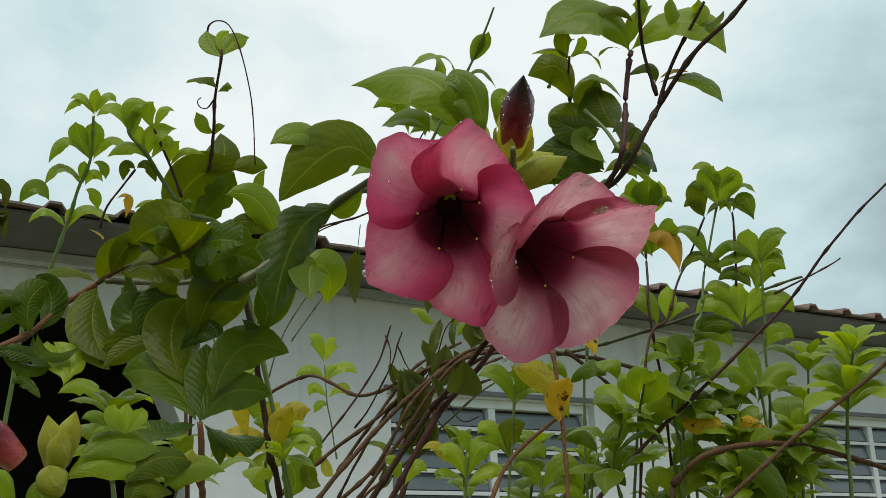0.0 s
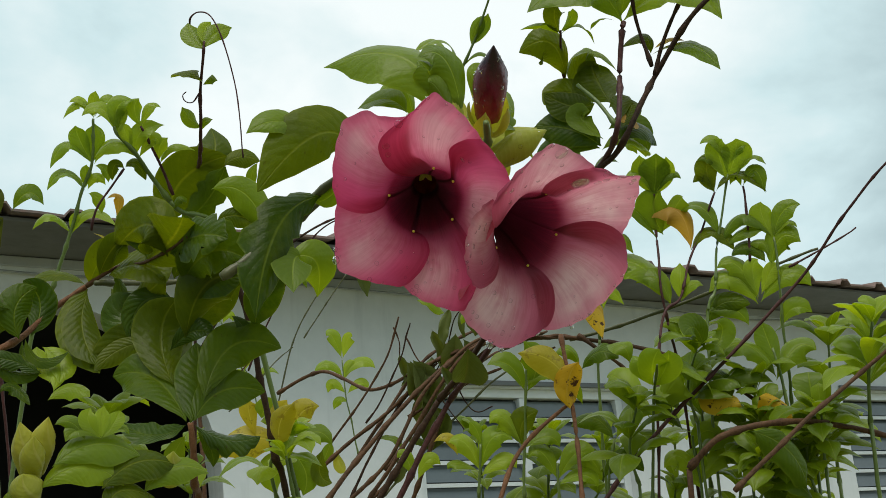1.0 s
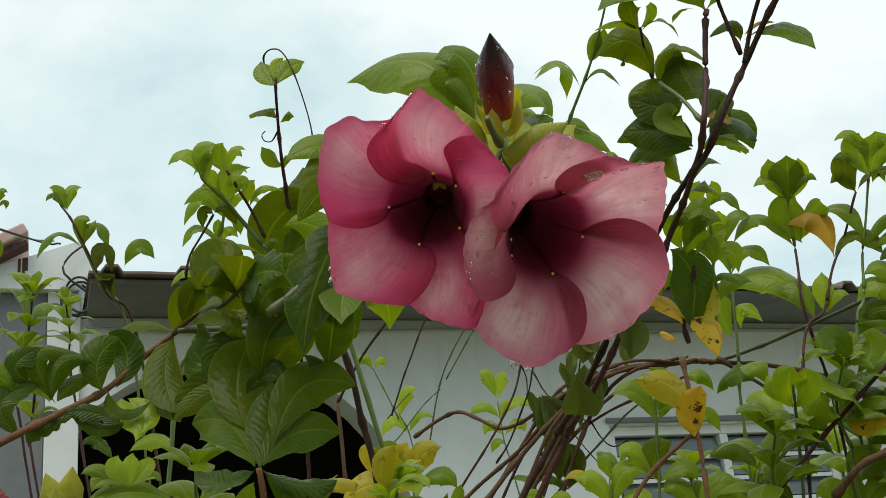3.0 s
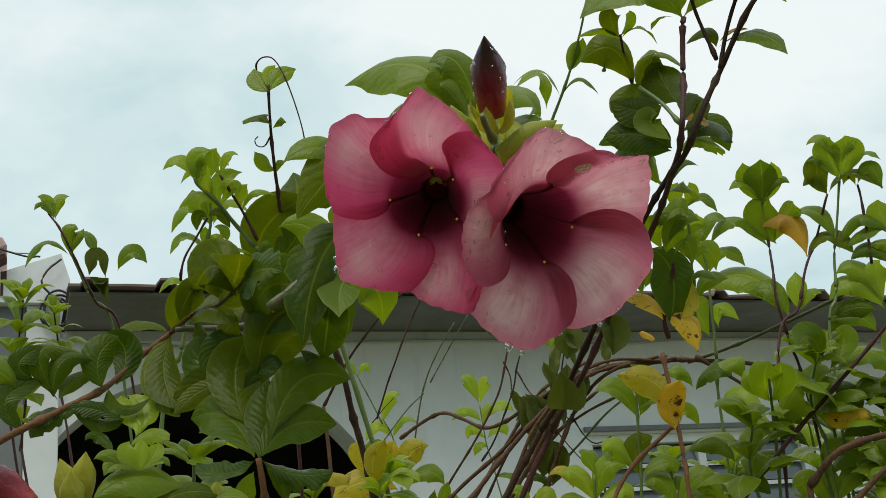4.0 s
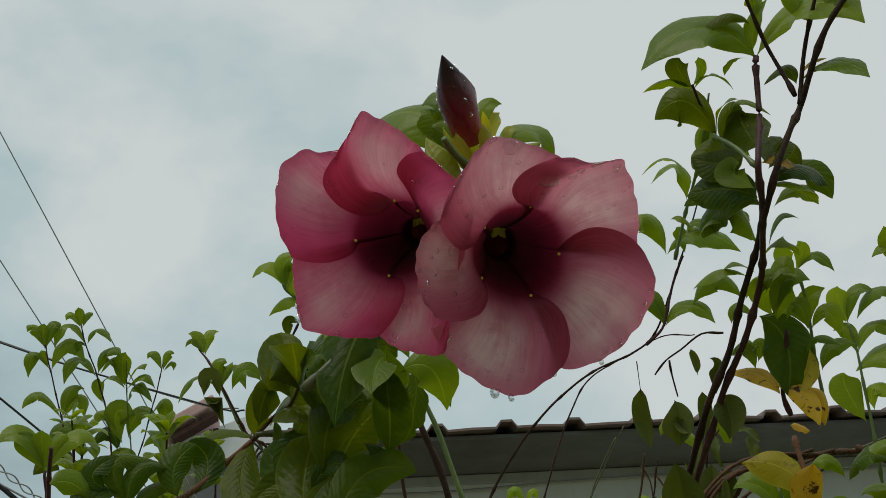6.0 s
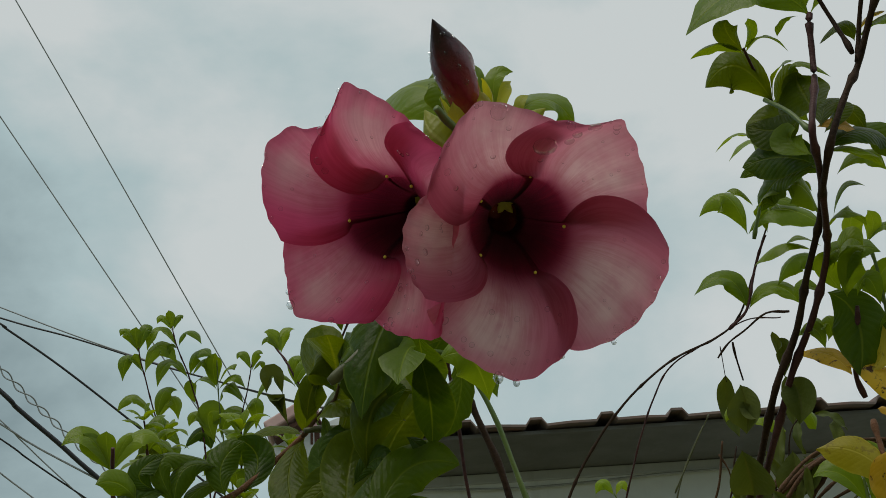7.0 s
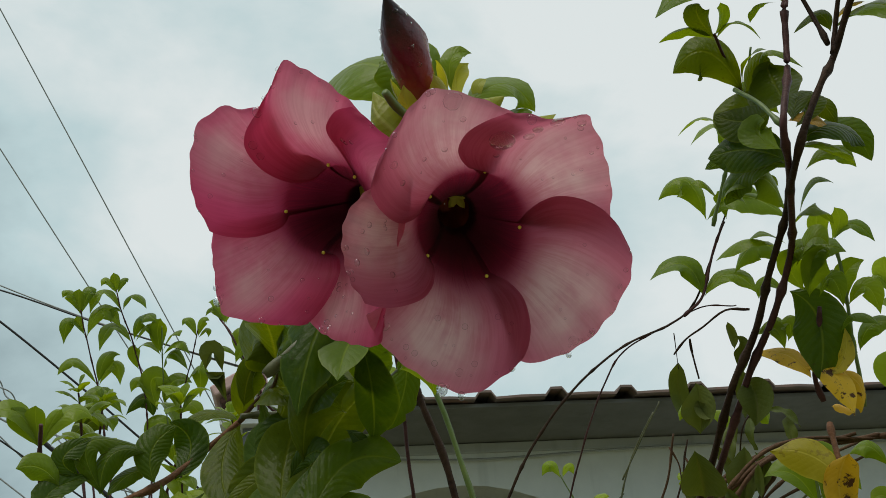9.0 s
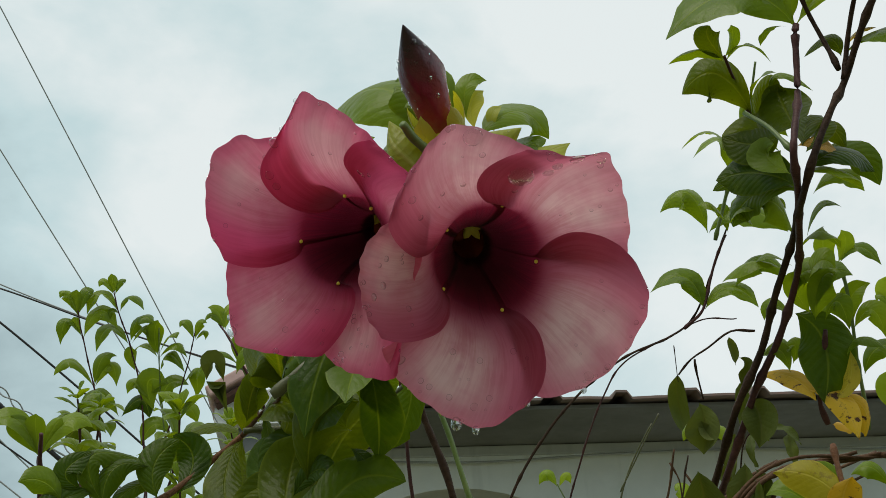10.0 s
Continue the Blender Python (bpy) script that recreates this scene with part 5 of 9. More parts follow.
frond(tall, (0.5414, 0.6485, 1.5265), (0.5499, 0.6381, 1.5376), (0.5617, 0.6406, 1.5211), .42, .5, "mid")
frond(tall, (0.5467, 0.6628, 1.4919), (0.5438, 0.6555, 1.5104), (0.5563, 0.6476, 1.5132), .46, .7, "mid")
frond(tall, (0.5478, 0.6623, 1.4916), (0.5575, 0.6507, 1.5058), (0.5631, 0.6578, 1.4838), .50, .6, "mid")
frond(tall, (0.5467, 0.6628, 1.4919), (0.5382, 0.6577, 1.5116), (0.5292, 0.6668, 1.5018), .45, .5, "mid")
frond(tall, (0.5521, 0.6708, 1.4668), (0.5565, 0.6619, 1.4827), (0.5711, 0.6563, 1.4773), .50, .6, "mid")
frond(tall, (0.5509, 0.6717, 1.4662), (0.5439, 0.6690, 1.4810), (0.5379, 0.6752, 1.4733), .50, .6, "mid")

leftleaf = thing("leafy_branch", "low allamanda branch with reddish bark and large glossy leaves", "plant", "bush branches")
stem(leftleaf, [(0.3289, 0.6267, 1.5117), (0.3199, 0.6504, 1.5048), (0.2949, 0.7151, 1.4835), (0.2598, 0.7647, 1.4784), (0.1985, 0.7470, 1.4680)], 1.7, 1.9, "stem_olive")
stem(leftleaf, [(0.0307, 0.7681, -0.0200), (-0.0592, 0.7184, 0.4070), (-0.1490, 0.6687, 0.8341), (-0.0110, 0.7018, 1.3333), (0.0739, 0.7221, 1.3820)], 2.9, 2.3, "stem_red")
stem(leftleaf, [(0.0739, 0.7221, 1.3820), (0.1044, 0.7294, 1.3995), (0.1271, 0.7372, 1.4131), (0.1513, 0.7489, 1.4284), (0.1740, 0.7663, 1.4520), (0.1960, 0.7625, 1.4697)], 2.3, 1.9, "stem_red")
stem(leftleaf, [(0.1960, 0.7625, 1.4697), (0.2101, 0.7401, 1.4771), (0.2201, 0.7094, 1.4726), (0.2256, 0.6679, 1.4694), (0.2271, 0.6382, 1.4677)], 1.4, .8, "stem_brown")
stem(leftleaf, [(0.3420, 0.8702, -0.0200), (0.3189, 0.8424, 0.3461), (0.2957, 0.8146, 0.7122), (0.2582, 0.7175, 1.2569), (0.2351, 0.6577, 1.3337)], 2.5, 2.0, "stem_red")
stem(leftleaf, [(0.2351, 0.6577, 1.3337), (0.2317, 0.6489, 1.3450), (0.2290, 0.6444, 1.3594)], 2.0, 1.8, "stem_red")
stem(leftleaf, [(0.1960, 0.7625, 1.4697), (0.2071, 0.7458, 1.4770), (0.2142, 0.7303, 1.4758)], 1.2, 1.0, "stem_red")
frond(leftleaf, (0.1954, 0.7633, 1.4715), (0.1784, 0.7710, 1.4820), (0.1615, 0.7631, 1.4691), 0.31, .5, "olive")
frond(leftleaf, (0.1970, 0.7615, 1.4678), (0.1861, 0.7605, 1.4424), (0.1961, 0.7209, 1.4028), 0.33, .85, "olive")
frond(leftleaf, (0.1976, 0.7597, 1.4704), (0.2009, 0.7450, 1.4866), (0.2098, 0.7175, 1.4862), 0.41, .8, "olive")
frond(leftleaf, (0.2073, 0.7477, 1.4737), (0.2183, 0.7085, 1.4761), (0.2295, 0.6945, 1.4545), 0.50, .7, "olive")
frond(leftleaf, (0.2102, 0.7414, 1.4756), (0.2151, 0.7396, 1.4593), (0.2119, 0.7407, 1.4442), 0.32, .7, "deep")
frond(leftleaf, (0.1243, 0.7376, 1.4193), (0.1029, 0.7255, 1.4586), (0.1462, 0.7523, 1.4489), 0.28, .6, "deep")
frond(leftleaf, (0.1321, 0.7393, 1.4160), (0.1489, 0.7370, 1.4018), (0.1640, 0.7395, 1.4074), 0.31, .6, "old")
frond(leftleaf, (0.1338, 0.7394, 1.4146), (0.1171, 0.7340, 1.4108), (0.1069, 0.7301, 1.4003), 0.36, .6, "old")
frond(leftleaf, (0.1060, 0.7296, 1.3978), (0.0848, 0.7240, 1.4193), (0.1178, 0.7364, 1.4314), 0.37, .75, "old")
frond(leftleaf, (0.1603, 0.7531, 1.4324), (0.1725, 0.7693, 1.4607), (0.1554, 0.7581, 1.4698), 0.47, .85, "deep")
frond(leftleaf, (0.1548, 0.7500, 1.4286), (0.1541, 0.7389, 1.4057), (0.1719, 0.7454, 1.4179), 0.28, .6, "deep")
frond(leftleaf, (0.1479, 0.7502, 1.4355), (0.1373, 0.7462, 1.4390), (0.1253, 0.7382, 1.4205), 0.36, .7, "deep")
frond(leftleaf, (0.1102, 0.7332, 1.4313), (0.0953, 0.7261, 1.4391), (0.1150, 0.7336, 1.4531), 0.54, .8, "deep")
frond(leftleaf, (0.1005, 0.7294, 1.4240), (0.0906, 0.7244, 1.4368), (0.0782, 0.7201, 1.4323), .6, .8, "mid")
frond(leftleaf, (0.2290, 0.6444, 1.3594), (0.2409, 0.6603, 1.3863), (0.2422, 0.6726, 1.4128), 0.45, .95, "deep", -.1)
frond(leftleaf, (0.2271, 0.6457, 1.3604), (0.2212, 0.6880, 1.4004), (0.2017, 0.7113, 1.3989), 0.42, .75, "deep", .05)
frond(leftleaf, (0.2312, 0.6439, 1.3605), (0.2506, 0.6590, 1.3857), (0.2789, 0.6564, 1.3803), 0.45, .75, "deep", .05)
frond(leftleaf, (0.2310, 0.6436, 1.3582), (0.2533, 0.6510, 1.3476), (0.2749, 0.6560, 1.3536), 0.37, .6, "old")
frond(leftleaf, (0.2269, 0.6454, 1.3584), (0.2124, 0.6645, 1.3520), (0.2007, 0.6853, 1.3664), 0.36, .6, "old")
frond(leftleaf, (0.2390, 0.6506, 1.3734), (0.2565, 0.6622, 1.4175), (0.2871, 0.6488, 1.4056), 0.43, .8, "deep", 0)
frond(leftleaf, (0.2261, 0.6671, 1.3856), (0.2249, 0.7051, 1.4264), (0.2345, 0.6851, 1.4431), 0.47, .9, "olive")
frond(leftleaf, (0.2374, 0.6790, 1.4160), (0.2397, 0.6548, 1.4524), (0.2640, 0.6391, 1.4455), 0.54, .9, "olive")
frond(leftleaf, (0.2289, 0.6899, 1.4142), (0.2159, 0.7260, 1.4324), (0.1918, 0.7276, 1.4060), 0.33, .75, "olive")
frond(leftleaf, (0.2229, 0.7011, 1.4166), (0.2113, 0.7417, 1.4445), (0.2204, 0.7271, 1.4547), 0.56, .9, "old")
frond(leftleaf, (0.2298, 0.6859, 1.4103), (0.2420, 0.6737, 1.4244), (0.2503, 0.6660, 1.4151), 0.45, .8, "old")
frond(leftleaf, (0.2351, 0.6770, 1.4500), (0.2335, 0.6206, 1.4613), (0.2592, 0.6228, 1.4503), 0.50, .85, "deep")
frond(leftleaf, (0.2366, 0.6771, 1.4453), (0.2486, 0.6500, 1.4455), (0.2613, 0.6372, 1.4466), 0.45, .8, "deep")
frond(leftleaf, (0.2265, 0.6775, 1.4673), (0.2100, 0.6513, 1.4884), (0.2075, 0.7274, 1.4865), 0.45, .9, "olive")
frond(leftleaf, (0.2091, 0.7486, 1.4653), (0.2188, 0.7300, 1.4487), (0.2286, 0.6919, 1.4592), 0.45, .85, "olive")
frond(leftleaf, (0.2201, 0.7094, 1.4726), (0.2246, 0.6619, 1.4709), (0.2201, 0.6245, 1.4747), 0.45, .9, "olive")
frond(leftleaf, (0.2265, 0.6734, 1.4677), (0.2273, 0.6213, 1.4666), (0.2399, 0.6047, 1.4572), 0.45, .8, "deep")
frond(leftleaf, (0.2267, 0.6547, 1.4684), (0.2376, 0.6427, 1.4571), (0.2335, 0.6767, 1.4542), 0.45, .85, "olive")
frond(leftleaf, (0.2772, 0.6137, 1.4501), (0.2952, 0.5994, 1.4536), (0.3047, 0.6317, 1.4341), .55, .75, "mid")
frond(leftleaf, (0.2680, 0.6033, 1.4521), (0.2751, 0.6461, 1.4408), (0.2738, 0.6581, 1.4210), 0.37, .9, "deep")
frond(leftleaf, (0.2681, 0.5874, 1.4547), (0.2710, 0.6201, 1.4495), (0.2775, 0.6413, 1.4427), 0.45, .9, "deep")
frond(leftleaf, (0.2598, 0.6589, 1.4270), (0.2697, 0.6587, 1.4198), (0.2644, 0.6599, 1.4132), 0.54, .8, "old")
frond(leftleaf, (0.2328, 0.6436, 1.3540), (0.2428, 0.6475, 1.3474), (0.2454, 0.6551, 1.3359), 0.37, .8, "deep")
frond(leftleaf, (0.2268, 0.6464, 1.3526), (0.2219, 0.6566, 1.3437), (0.2241, 0.6621, 1.3350), .5, .8, "mid")
frond(leftleaf, (0.1670, 0.7500, 1.4247), (0.1785, 0.7420, 1.4150), (0.1738, 0.7310, 1.3979), .5, .7, "young")
frond(leftleaf, (0.1689, 0.7330, 1.3986), (0.1648, 0.7446, 1.4160), (0.1635, 0.7497, 1.4247), .5, .7, "young")
frond(leftleaf, (0.1701, 0.7285, 1.3922), (0.1785, 0.7420, 1.4150), (0.1703, 0.7471, 1.4202), .5, .8, "young")
frond(leftleaf, (0.1665, 0.7264, 1.3865), (0.1803, 0.7272, 1.3969), (0.1887, 0.7130, 1.3863), .45, .6, "mid")
frond(leftleaf, (0.1403, 0.7330, 1.3923), (0.1471, 0.7361, 1.3999), (0.1566, 0.7278, 1.3837), 0.41, .6, "deep")
stem(leftleaf, [(0.2234, 0.5694, 1.4233), (0.2393, 0.5642, 1.4359), (0.2648, 0.5713, 1.4601), (0.2787, 0.5754, 1.4747), (0.2899, 0.5522, 1.4841), (0.3000, 0.5364, 1.4899)], 2.2, 2.0, "stem_olive")
frond(leftleaf, (0.2952, 0.5426, 1.4878), (0.2723, 0.5341, 1.5110), (0.2351, 0.5436, 1.4631), .42, .8, "olive", -.2)
frond(leftleaf, (0.2725, 0.5457, 1.4972), (0.2487, 0.5393, 1.5086), (0.2300, 0.5443, 1.4957), .40, .6, "mid")
frond(leftleaf, (0.2838, 0.5709, 1.4755), (0.2487, 0.5587, 1.4584), (0.2381, 0.5596, 1.3997), .33, .86, "deep", -.3)
frond(leftleaf, (0.2652, 0.5613, 1.4356), (0.2601, 0.5616, 1.4351), (0.2555, 0.5498, 1.4116), .75, .8, "mid")
frond(leftleaf, (0.2901, 0.5526, 1.4836), (0.2888, 0.5649, 1.4735), (0.2810, 0.5749, 1.4728), .5, .8, "mid")
frond(leftleaf, (0.2930, 0.5476, 1.4851), (0.3009, 0.5458, 1.4760), (0.2975, 0.5534, 1.4704), .5, .7, "mid")
frond(leftleaf, (0.2709, 0.8244, 1.5396), (0.2694, 0.8148, 1.5752), (0.3027, 0.7834, 1.5845), .60, .92, "olive")
frond(leftleaf, (0.2764, 0.8220, 1.5387), (0.2962, 0.8035, 1.5537), (0.3019, 0.7846, 1.5764), .42, .92, "deep")
frond(leftleaf, (0.2848, 0.8024, 1.5817), (0.2984, 0.7865, 1.5853), (0.2990, 0.8076, 1.6166), .62, .85, "olive")
frond(leftleaf, (0.3010, 0.7847, 1.5772), (0.3125, 0.7813, 1.5872), (0.3277, 0.7798, 1.5818), .58, .7, "olive")
frond(leftleaf, (0.3260, 0.7802, 1.5807), (0.3204, 0.7835, 1.5716), (0.3244, 0.7874, 1.5619), .4, .7, "mid")
frond(leftleaf, (0.2561, 0.6813, 1.5161), (0.2775, 0.6717, 1.5189), (0.2921, 0.6774, 1.4871), .46, .8, "mid")
frond(leftleaf, (0.2611, 0.6866, 1.4968), (0.2724, 0.6802, 1.5023), (0.2866, 0.6778, 1.4928), .5, .8, "olive")
frond(leftleaf, (0.2340, 0.6984, 1.4647), (0.2204, 0.7017, 1.4963), (0.2058, 0.7076, 1.5054), .56, .9, "deep")
frond(leftleaf, (0.2363, 0.6982, 1.4595), (0.2411, 0.6932, 1.4773), (0.2500, 0.6864, 1.4873), .52, .9, "olive")
frond(leftleaf, (0.2430, 0.6990, 1.4467), (0.2540, 0.6877, 1.4741), (0.2751, 0.6778, 1.4696), .50, .85, "deep")
frond(leftleaf, (0.2431, 0.6969, 1.4159), (0.2558, 0.6925, 1.4479), (0.2749, 0.6796, 1.4573), .54, .9, "olive")
frond(leftleaf, (0.2368, 0.7011, 1.4465), (0.2181, 0.7142, 1.4536), (0.2129, 0.7185, 1.4249), .50, .85, "old")
frond(leftleaf, (0.2356, 0.6803, 1.3900), (0.2298, 0.7066, 1.4262), (0.2447, 0.6982, 1.4476), .50, .9, "olive")
frond(leftleaf, (0.1939, 0.7491, 1.4604), (0.1861, 0.7410, 1.4350), (0.1948, 0.7227, 1.4082), .40, .85, "olive")
frond(leftleaf, (0.2253, 0.7074, 1.4193), (0.2097, 0.7201, 1.4224), (0.1926, 0.7220, 1.4045), .38, .7, "olive")
frond(leftleaf, (0.2004, 0.7435, 1.4725), (0.2032, 0.7261, 1.4869), (0.2109, 0.7141, 1.4900), .55, .85, "olive")
frond(leftleaf, (0.2932, 0.6681, 1.4782), (0.2950, 0.6720, 1.4536), (0.2823, 0.6803, 1.4332), .38, .85, "deep")
frond(leftleaf, (0.2958, 0.6694, 1.4668), (0.3073, 0.6644, 1.4699), (0.3129, 0.6667, 1.4498), .46, .7, "mid")
frond(leftleaf, (0.1452, 0.7398, 1.4454), (0.1227, 0.7349, 1.4492), (0.1217, 0.7360, 1.4206), .36, .7, "deep")
frond(leftleaf, (0.1373, 0.7363, 1.4126), (0.1187, 0.7356, 1.4092), (0.1089, 0.7351, 1.3950), .45, .7, "old")
frond(leftleaf, (0.1512, 0.7389, 1.4265), (0.1444, 0.7396, 1.4489), (0.1617, 0.7435, 1.4620), .52, .85, "deep")
frond(leftleaf, (0.1638, 0.7324, 1.4037), (0.1445, 0.7368, 1.4154), (0.1298, 0.7361, 1.4126), .36, .7, "old")
frond(leftleaf, (0.1546, 0.7393, 1.4273), (0.1607, 0.7338, 1.4065), (0.1800, 0.7348, 1.4189), .24, .6, "deep")
stem(leftleaf, [(0.4137, 0.9024, -0.0200), (0.4059, 0.8814, 0.3403), (0.3981, 0.8605, 0.7006), (0.3641, 0.8315, 1.2769), (0.3431, 0.8136, 1.3730)], 3.0, 2.4, "stem_dark")
stem(leftleaf, [(0.3431, 0.8136, 1.3730), (0.3363, 0.8078, 1.4042), (0.3309, 0.8037, 1.4239), (0.3223, 0.7959, 1.4555), (0.3136, 0.7895, 1.4793), (0.3064, 0.7838, 1.4982), (0.2995, 0.7793, 1.5129)], 2.4, 2.2, "stem_dark")

curly = thing("curling_shoot", "slender allamanda shoot with a curling tendril at its tip", "plant", "bush branches")
stem(curly, [(0.3724, 0.9967, -0.0200), (0.3558, 0.9960, 0.5105), (0.3391, 0.9952, 1.0410), (0.3005, 0.8543, 1.5320), (0.2768, 0.7675, 1.5757)], 1.6, 1.3, "stem_purple")
stem(curly, [(0.2768, 0.7675, 1.5757), (0.2693, 0.7401, 1.5895), (0.2662, 0.7307, 1.6066), (0.2593, 0.7017, 1.6217), (0.2593, 0.6999, 1.6315)], 1.3, .8, "stem_purple")
frond(curly, (0.2591, 0.7001, 1.6252), (0.2524, 0.7077, 1.6370), (0.2518, 0.7117, 1.6500), .60, .7, "mid")
frond(curly, (0.2594, 0.6998, 1.6259), (0.2662, 0.6994, 1.6407), (0.2796, 0.6998, 1.6455), .50, .6, "mid")
frond(curly, (0.2592, 0.6998, 1.6293), (0.2591, 0.7024, 1.6414), (0.2651, 0.7015, 1.6482), .5, .8, "young")
frond(curly, (0.2651, 0.7251, 1.6116), (0.2567, 0.7129, 1.6186), (0.2493, 0.7450, 1.6229), .45, .45, "olive")
frond(curly, (0.2661, 0.7259, 1.6108), (0.2686, 0.7143, 1.6140), (0.2747, 0.7186, 1.6125), .6, .6, "mid")
frond(curly, (0.2705, 0.7438, 1.5870), (0.2617, 0.7403, 1.5890), (0.2549, 0.7383, 1.5983), .55, .7, "mid")
frond(curly, (0.2717, 0.7460, 1.5858), (0.2715, 0.7389, 1.5913), (0.2778, 0.7398, 1.5923), .5, .6, "mid")
stem(curly, [(0.2660, 0.7295, 1.6082), (0.2619, 0.7337, 1.6011), (0.2573, 0.7359, 1.6018), (0.2558, 0.7375, 1.6067), (0.2575, 0.7356, 1.6090)], .45, .4, "stem_purple")
stem(curly, [(0.4425, 0.8923, -0.0200), (0.4410, 0.8692, 0.4600), (0.4394, 0.8461, 0.9400), (0.3312, 0.8186, 1.4780), (0.2646, 0.8016, 1.5507)], 2.2, 1.8, "stem_green")
stem(curly, [(0.2646, 0.8016, 1.5507), (0.2493, 0.7977, 1.5674), (0.2352, 0.7882, 1.5797), (0.2217, 0.7843, 1.5903), (0.2185, 0.7825, 1.5966)], 1.8, 1.1, "stem_green")
frond(curly, (0.2216, 0.7838, 1.5914), (0.2091, 0.7784, 1.6139), (0.1966, 0.7866, 1.6031), .46, .5, "young")
frond(curly, (0.2223, 0.7836, 1.5915), (0.2158, 0.7771, 1.6124), (0.2304, 0.7728, 1.6144), .50, .55, "young")
frond(curly, (0.2226, 0.7832, 1.5923), (0.2230, 0.7788, 1.6032), (0.2242, 0.7755, 1.6111), .45, .7, "mid")
frond(curly, (0.2381, 0.7906, 1.5766), (0.2227, 0.7835, 1.5915), (0.2081, 0.7955, 1.5764), .42, .5, "young")
frond(curly, (0.2364, 0.7894, 1.5781), (0.2328, 0.7799, 1.5956), (0.2532, 0.7757, 1.5995), .46, .6, "young")
frond(curly, (0.2384, 0.7900, 1.5773), (0.2468, 0.7792, 1.5942), (0.2518, 0.7834, 1.5868), .5, .6, "young")
frond(curly, (0.2327, 0.7873, 1.5812), (0.2263, 0.7817, 1.5937), (0.2236, 0.7804, 1.5986), .5, .7, "young")
stem(curly, [(0.2664, 0.7994, 1.5548), (0.2562, 0.7926, 1.5736), (0.2456, 0.7842, 1.5859), (0.2366, 0.7785, 1.5975)], 1.1, .9, "stem_purple")
frond(curly, (0.2545, 0.7917, 1.5752), (0.2588, 0.7798, 1.5912), (0.2774, 0.7798, 1.5839), .40, .45, "young")
frond(curly, (0.2534, 0.7911, 1.5762), (0.2506, 0.7836, 1.5866), (0.2570, 0.7797, 1.5917), .5, .6, "young")
frond(curly, (0.2366, 0.7785, 1.5975), (0.2291, 0.7749, 1.6096), (0.2337, 0.7714, 1.6159), .55, .7, "young")
frond(curly, (0.2370, 0.7784, 1.5976), (0.2414, 0.7712, 1.6128), (0.2495, 0.7708, 1.6106), .46, .5, "young")
frond(curly, (0.2638, 0.8038, 1.5445), (0.2433, 0.8045, 1.5552), (0.2337, 0.8098, 1.5443), .40, .4, "young")
frond(curly, (0.2663, 0.8033, 1.5433), (0.2715, 0.7974, 1.5549), (0.2762, 0.7978, 1.5489), .5, .6, "mid")
stem(curly, [(0.2118, 0.8191, 1.5286), (0.2142, 0.8121, 1.5444), (0.2217, 0.8039, 1.5584), (0.2292, 0.7954, 1.5701)], .9, .7, "stem_purple")
frond(curly, (0.2197, 0.8087, 1.5499), (0.2292, 0.8046, 1.5562), (0.2282, 0.8131, 1.5375), .35, .5, "orange")
frond(curly, (0.2292, 0.7954, 1.5701), (0.2208, 0.7932, 1.5746), (0.2221, 0.8015, 1.5621), .5, .7, "olive")
frond(curly, (0.2299, 0.7948, 1.5709), (0.2369, 0.7907, 1.5764), (0.2462, 0.7997, 1.5644), .5, .6, "olive")
stem(curly, [(0.2871, 1.2441, -0.0200), (0.2522, 1.2964, 0.4636), (0.2172, 1.3487, 0.9472), (0.2498, 1.2969, 1.5178), (0.2698, 1.2650, 1.6104)], 2.8, 2.2, "stem_green")
stem(curly, [(0.2698, 1.2650, 1.6104), (0.2757, 1.2556, 1.6377), (0.2839, 1.2436, 1.6693), (0.2911, 1.2274, 1.7101), (0.2991, 1.2138, 1.7402), (0.2971, 1.2021, 1.7692), (0.2956, 1.1949, 1.7864)], 2.2, 1.4, "stem_green")
frond(curly, (0.2968, 1.1948, 1.7859), (0.2793, 1.1871, 1.8119), (0.2651, 1.2027, 1.7850), .42, .45, "young")
frond(curly, (0.2959, 1.1940, 1.7882), (0.2816, 1.1883, 1.8081), (0.2694, 1.1943, 1.8014), .40, .5, "young")
frond(curly, (0.2964, 1.1939, 1.7882), (0.2928, 1.1878, 1.8034), (0.2952, 1.1823, 1.8139), .45, .75, "young")
frond(curly, (0.2970, 1.1937, 1.7883), (0.3057, 1.1814, 1.8102), (0.3165, 1.1827, 1.8013), .45, .5, "young")
frond(curly, (0.2974, 1.1946, 1.7860), (0.3109, 1.1865, 1.7962), (0.3227, 1.1888, 1.7844), .40, .4, "young")
frond(curly, (0.2991, 1.2138, 1.7402), (0.2699, 1.2070, 1.7728), (0.2570, 1.2255, 1.7346), .42, .42, "young")
frond(curly, (0.2988, 1.2131, 1.7419), (0.2826, 1.2073, 1.7652), (0.2782, 1.2025, 1.7787), .50, .8, "young")
frond(curly, (0.3000, 1.2128, 1.7420), (0.2998, 1.2026, 1.7665), (0.2975, 1.1967, 1.7814), .55, .85, "young")
frond(curly, (0.3014, 1.2131, 1.7403), (0.3145, 1.1959, 1.7734), (0.3415, 1.1982, 1.7505), .42, .45, "young")
frond(curly, (0.3022, 1.2136, 1.7386), (0.3140, 1.2108, 1.7382), (0.3175, 1.2163, 1.7219), .5, .6, "mid")
frond(curly, (0.2949, 1.2255, 1.7127), (0.2701, 1.2207, 1.7398), (0.2561, 1.2343, 1.7123), .42, .42, "young")
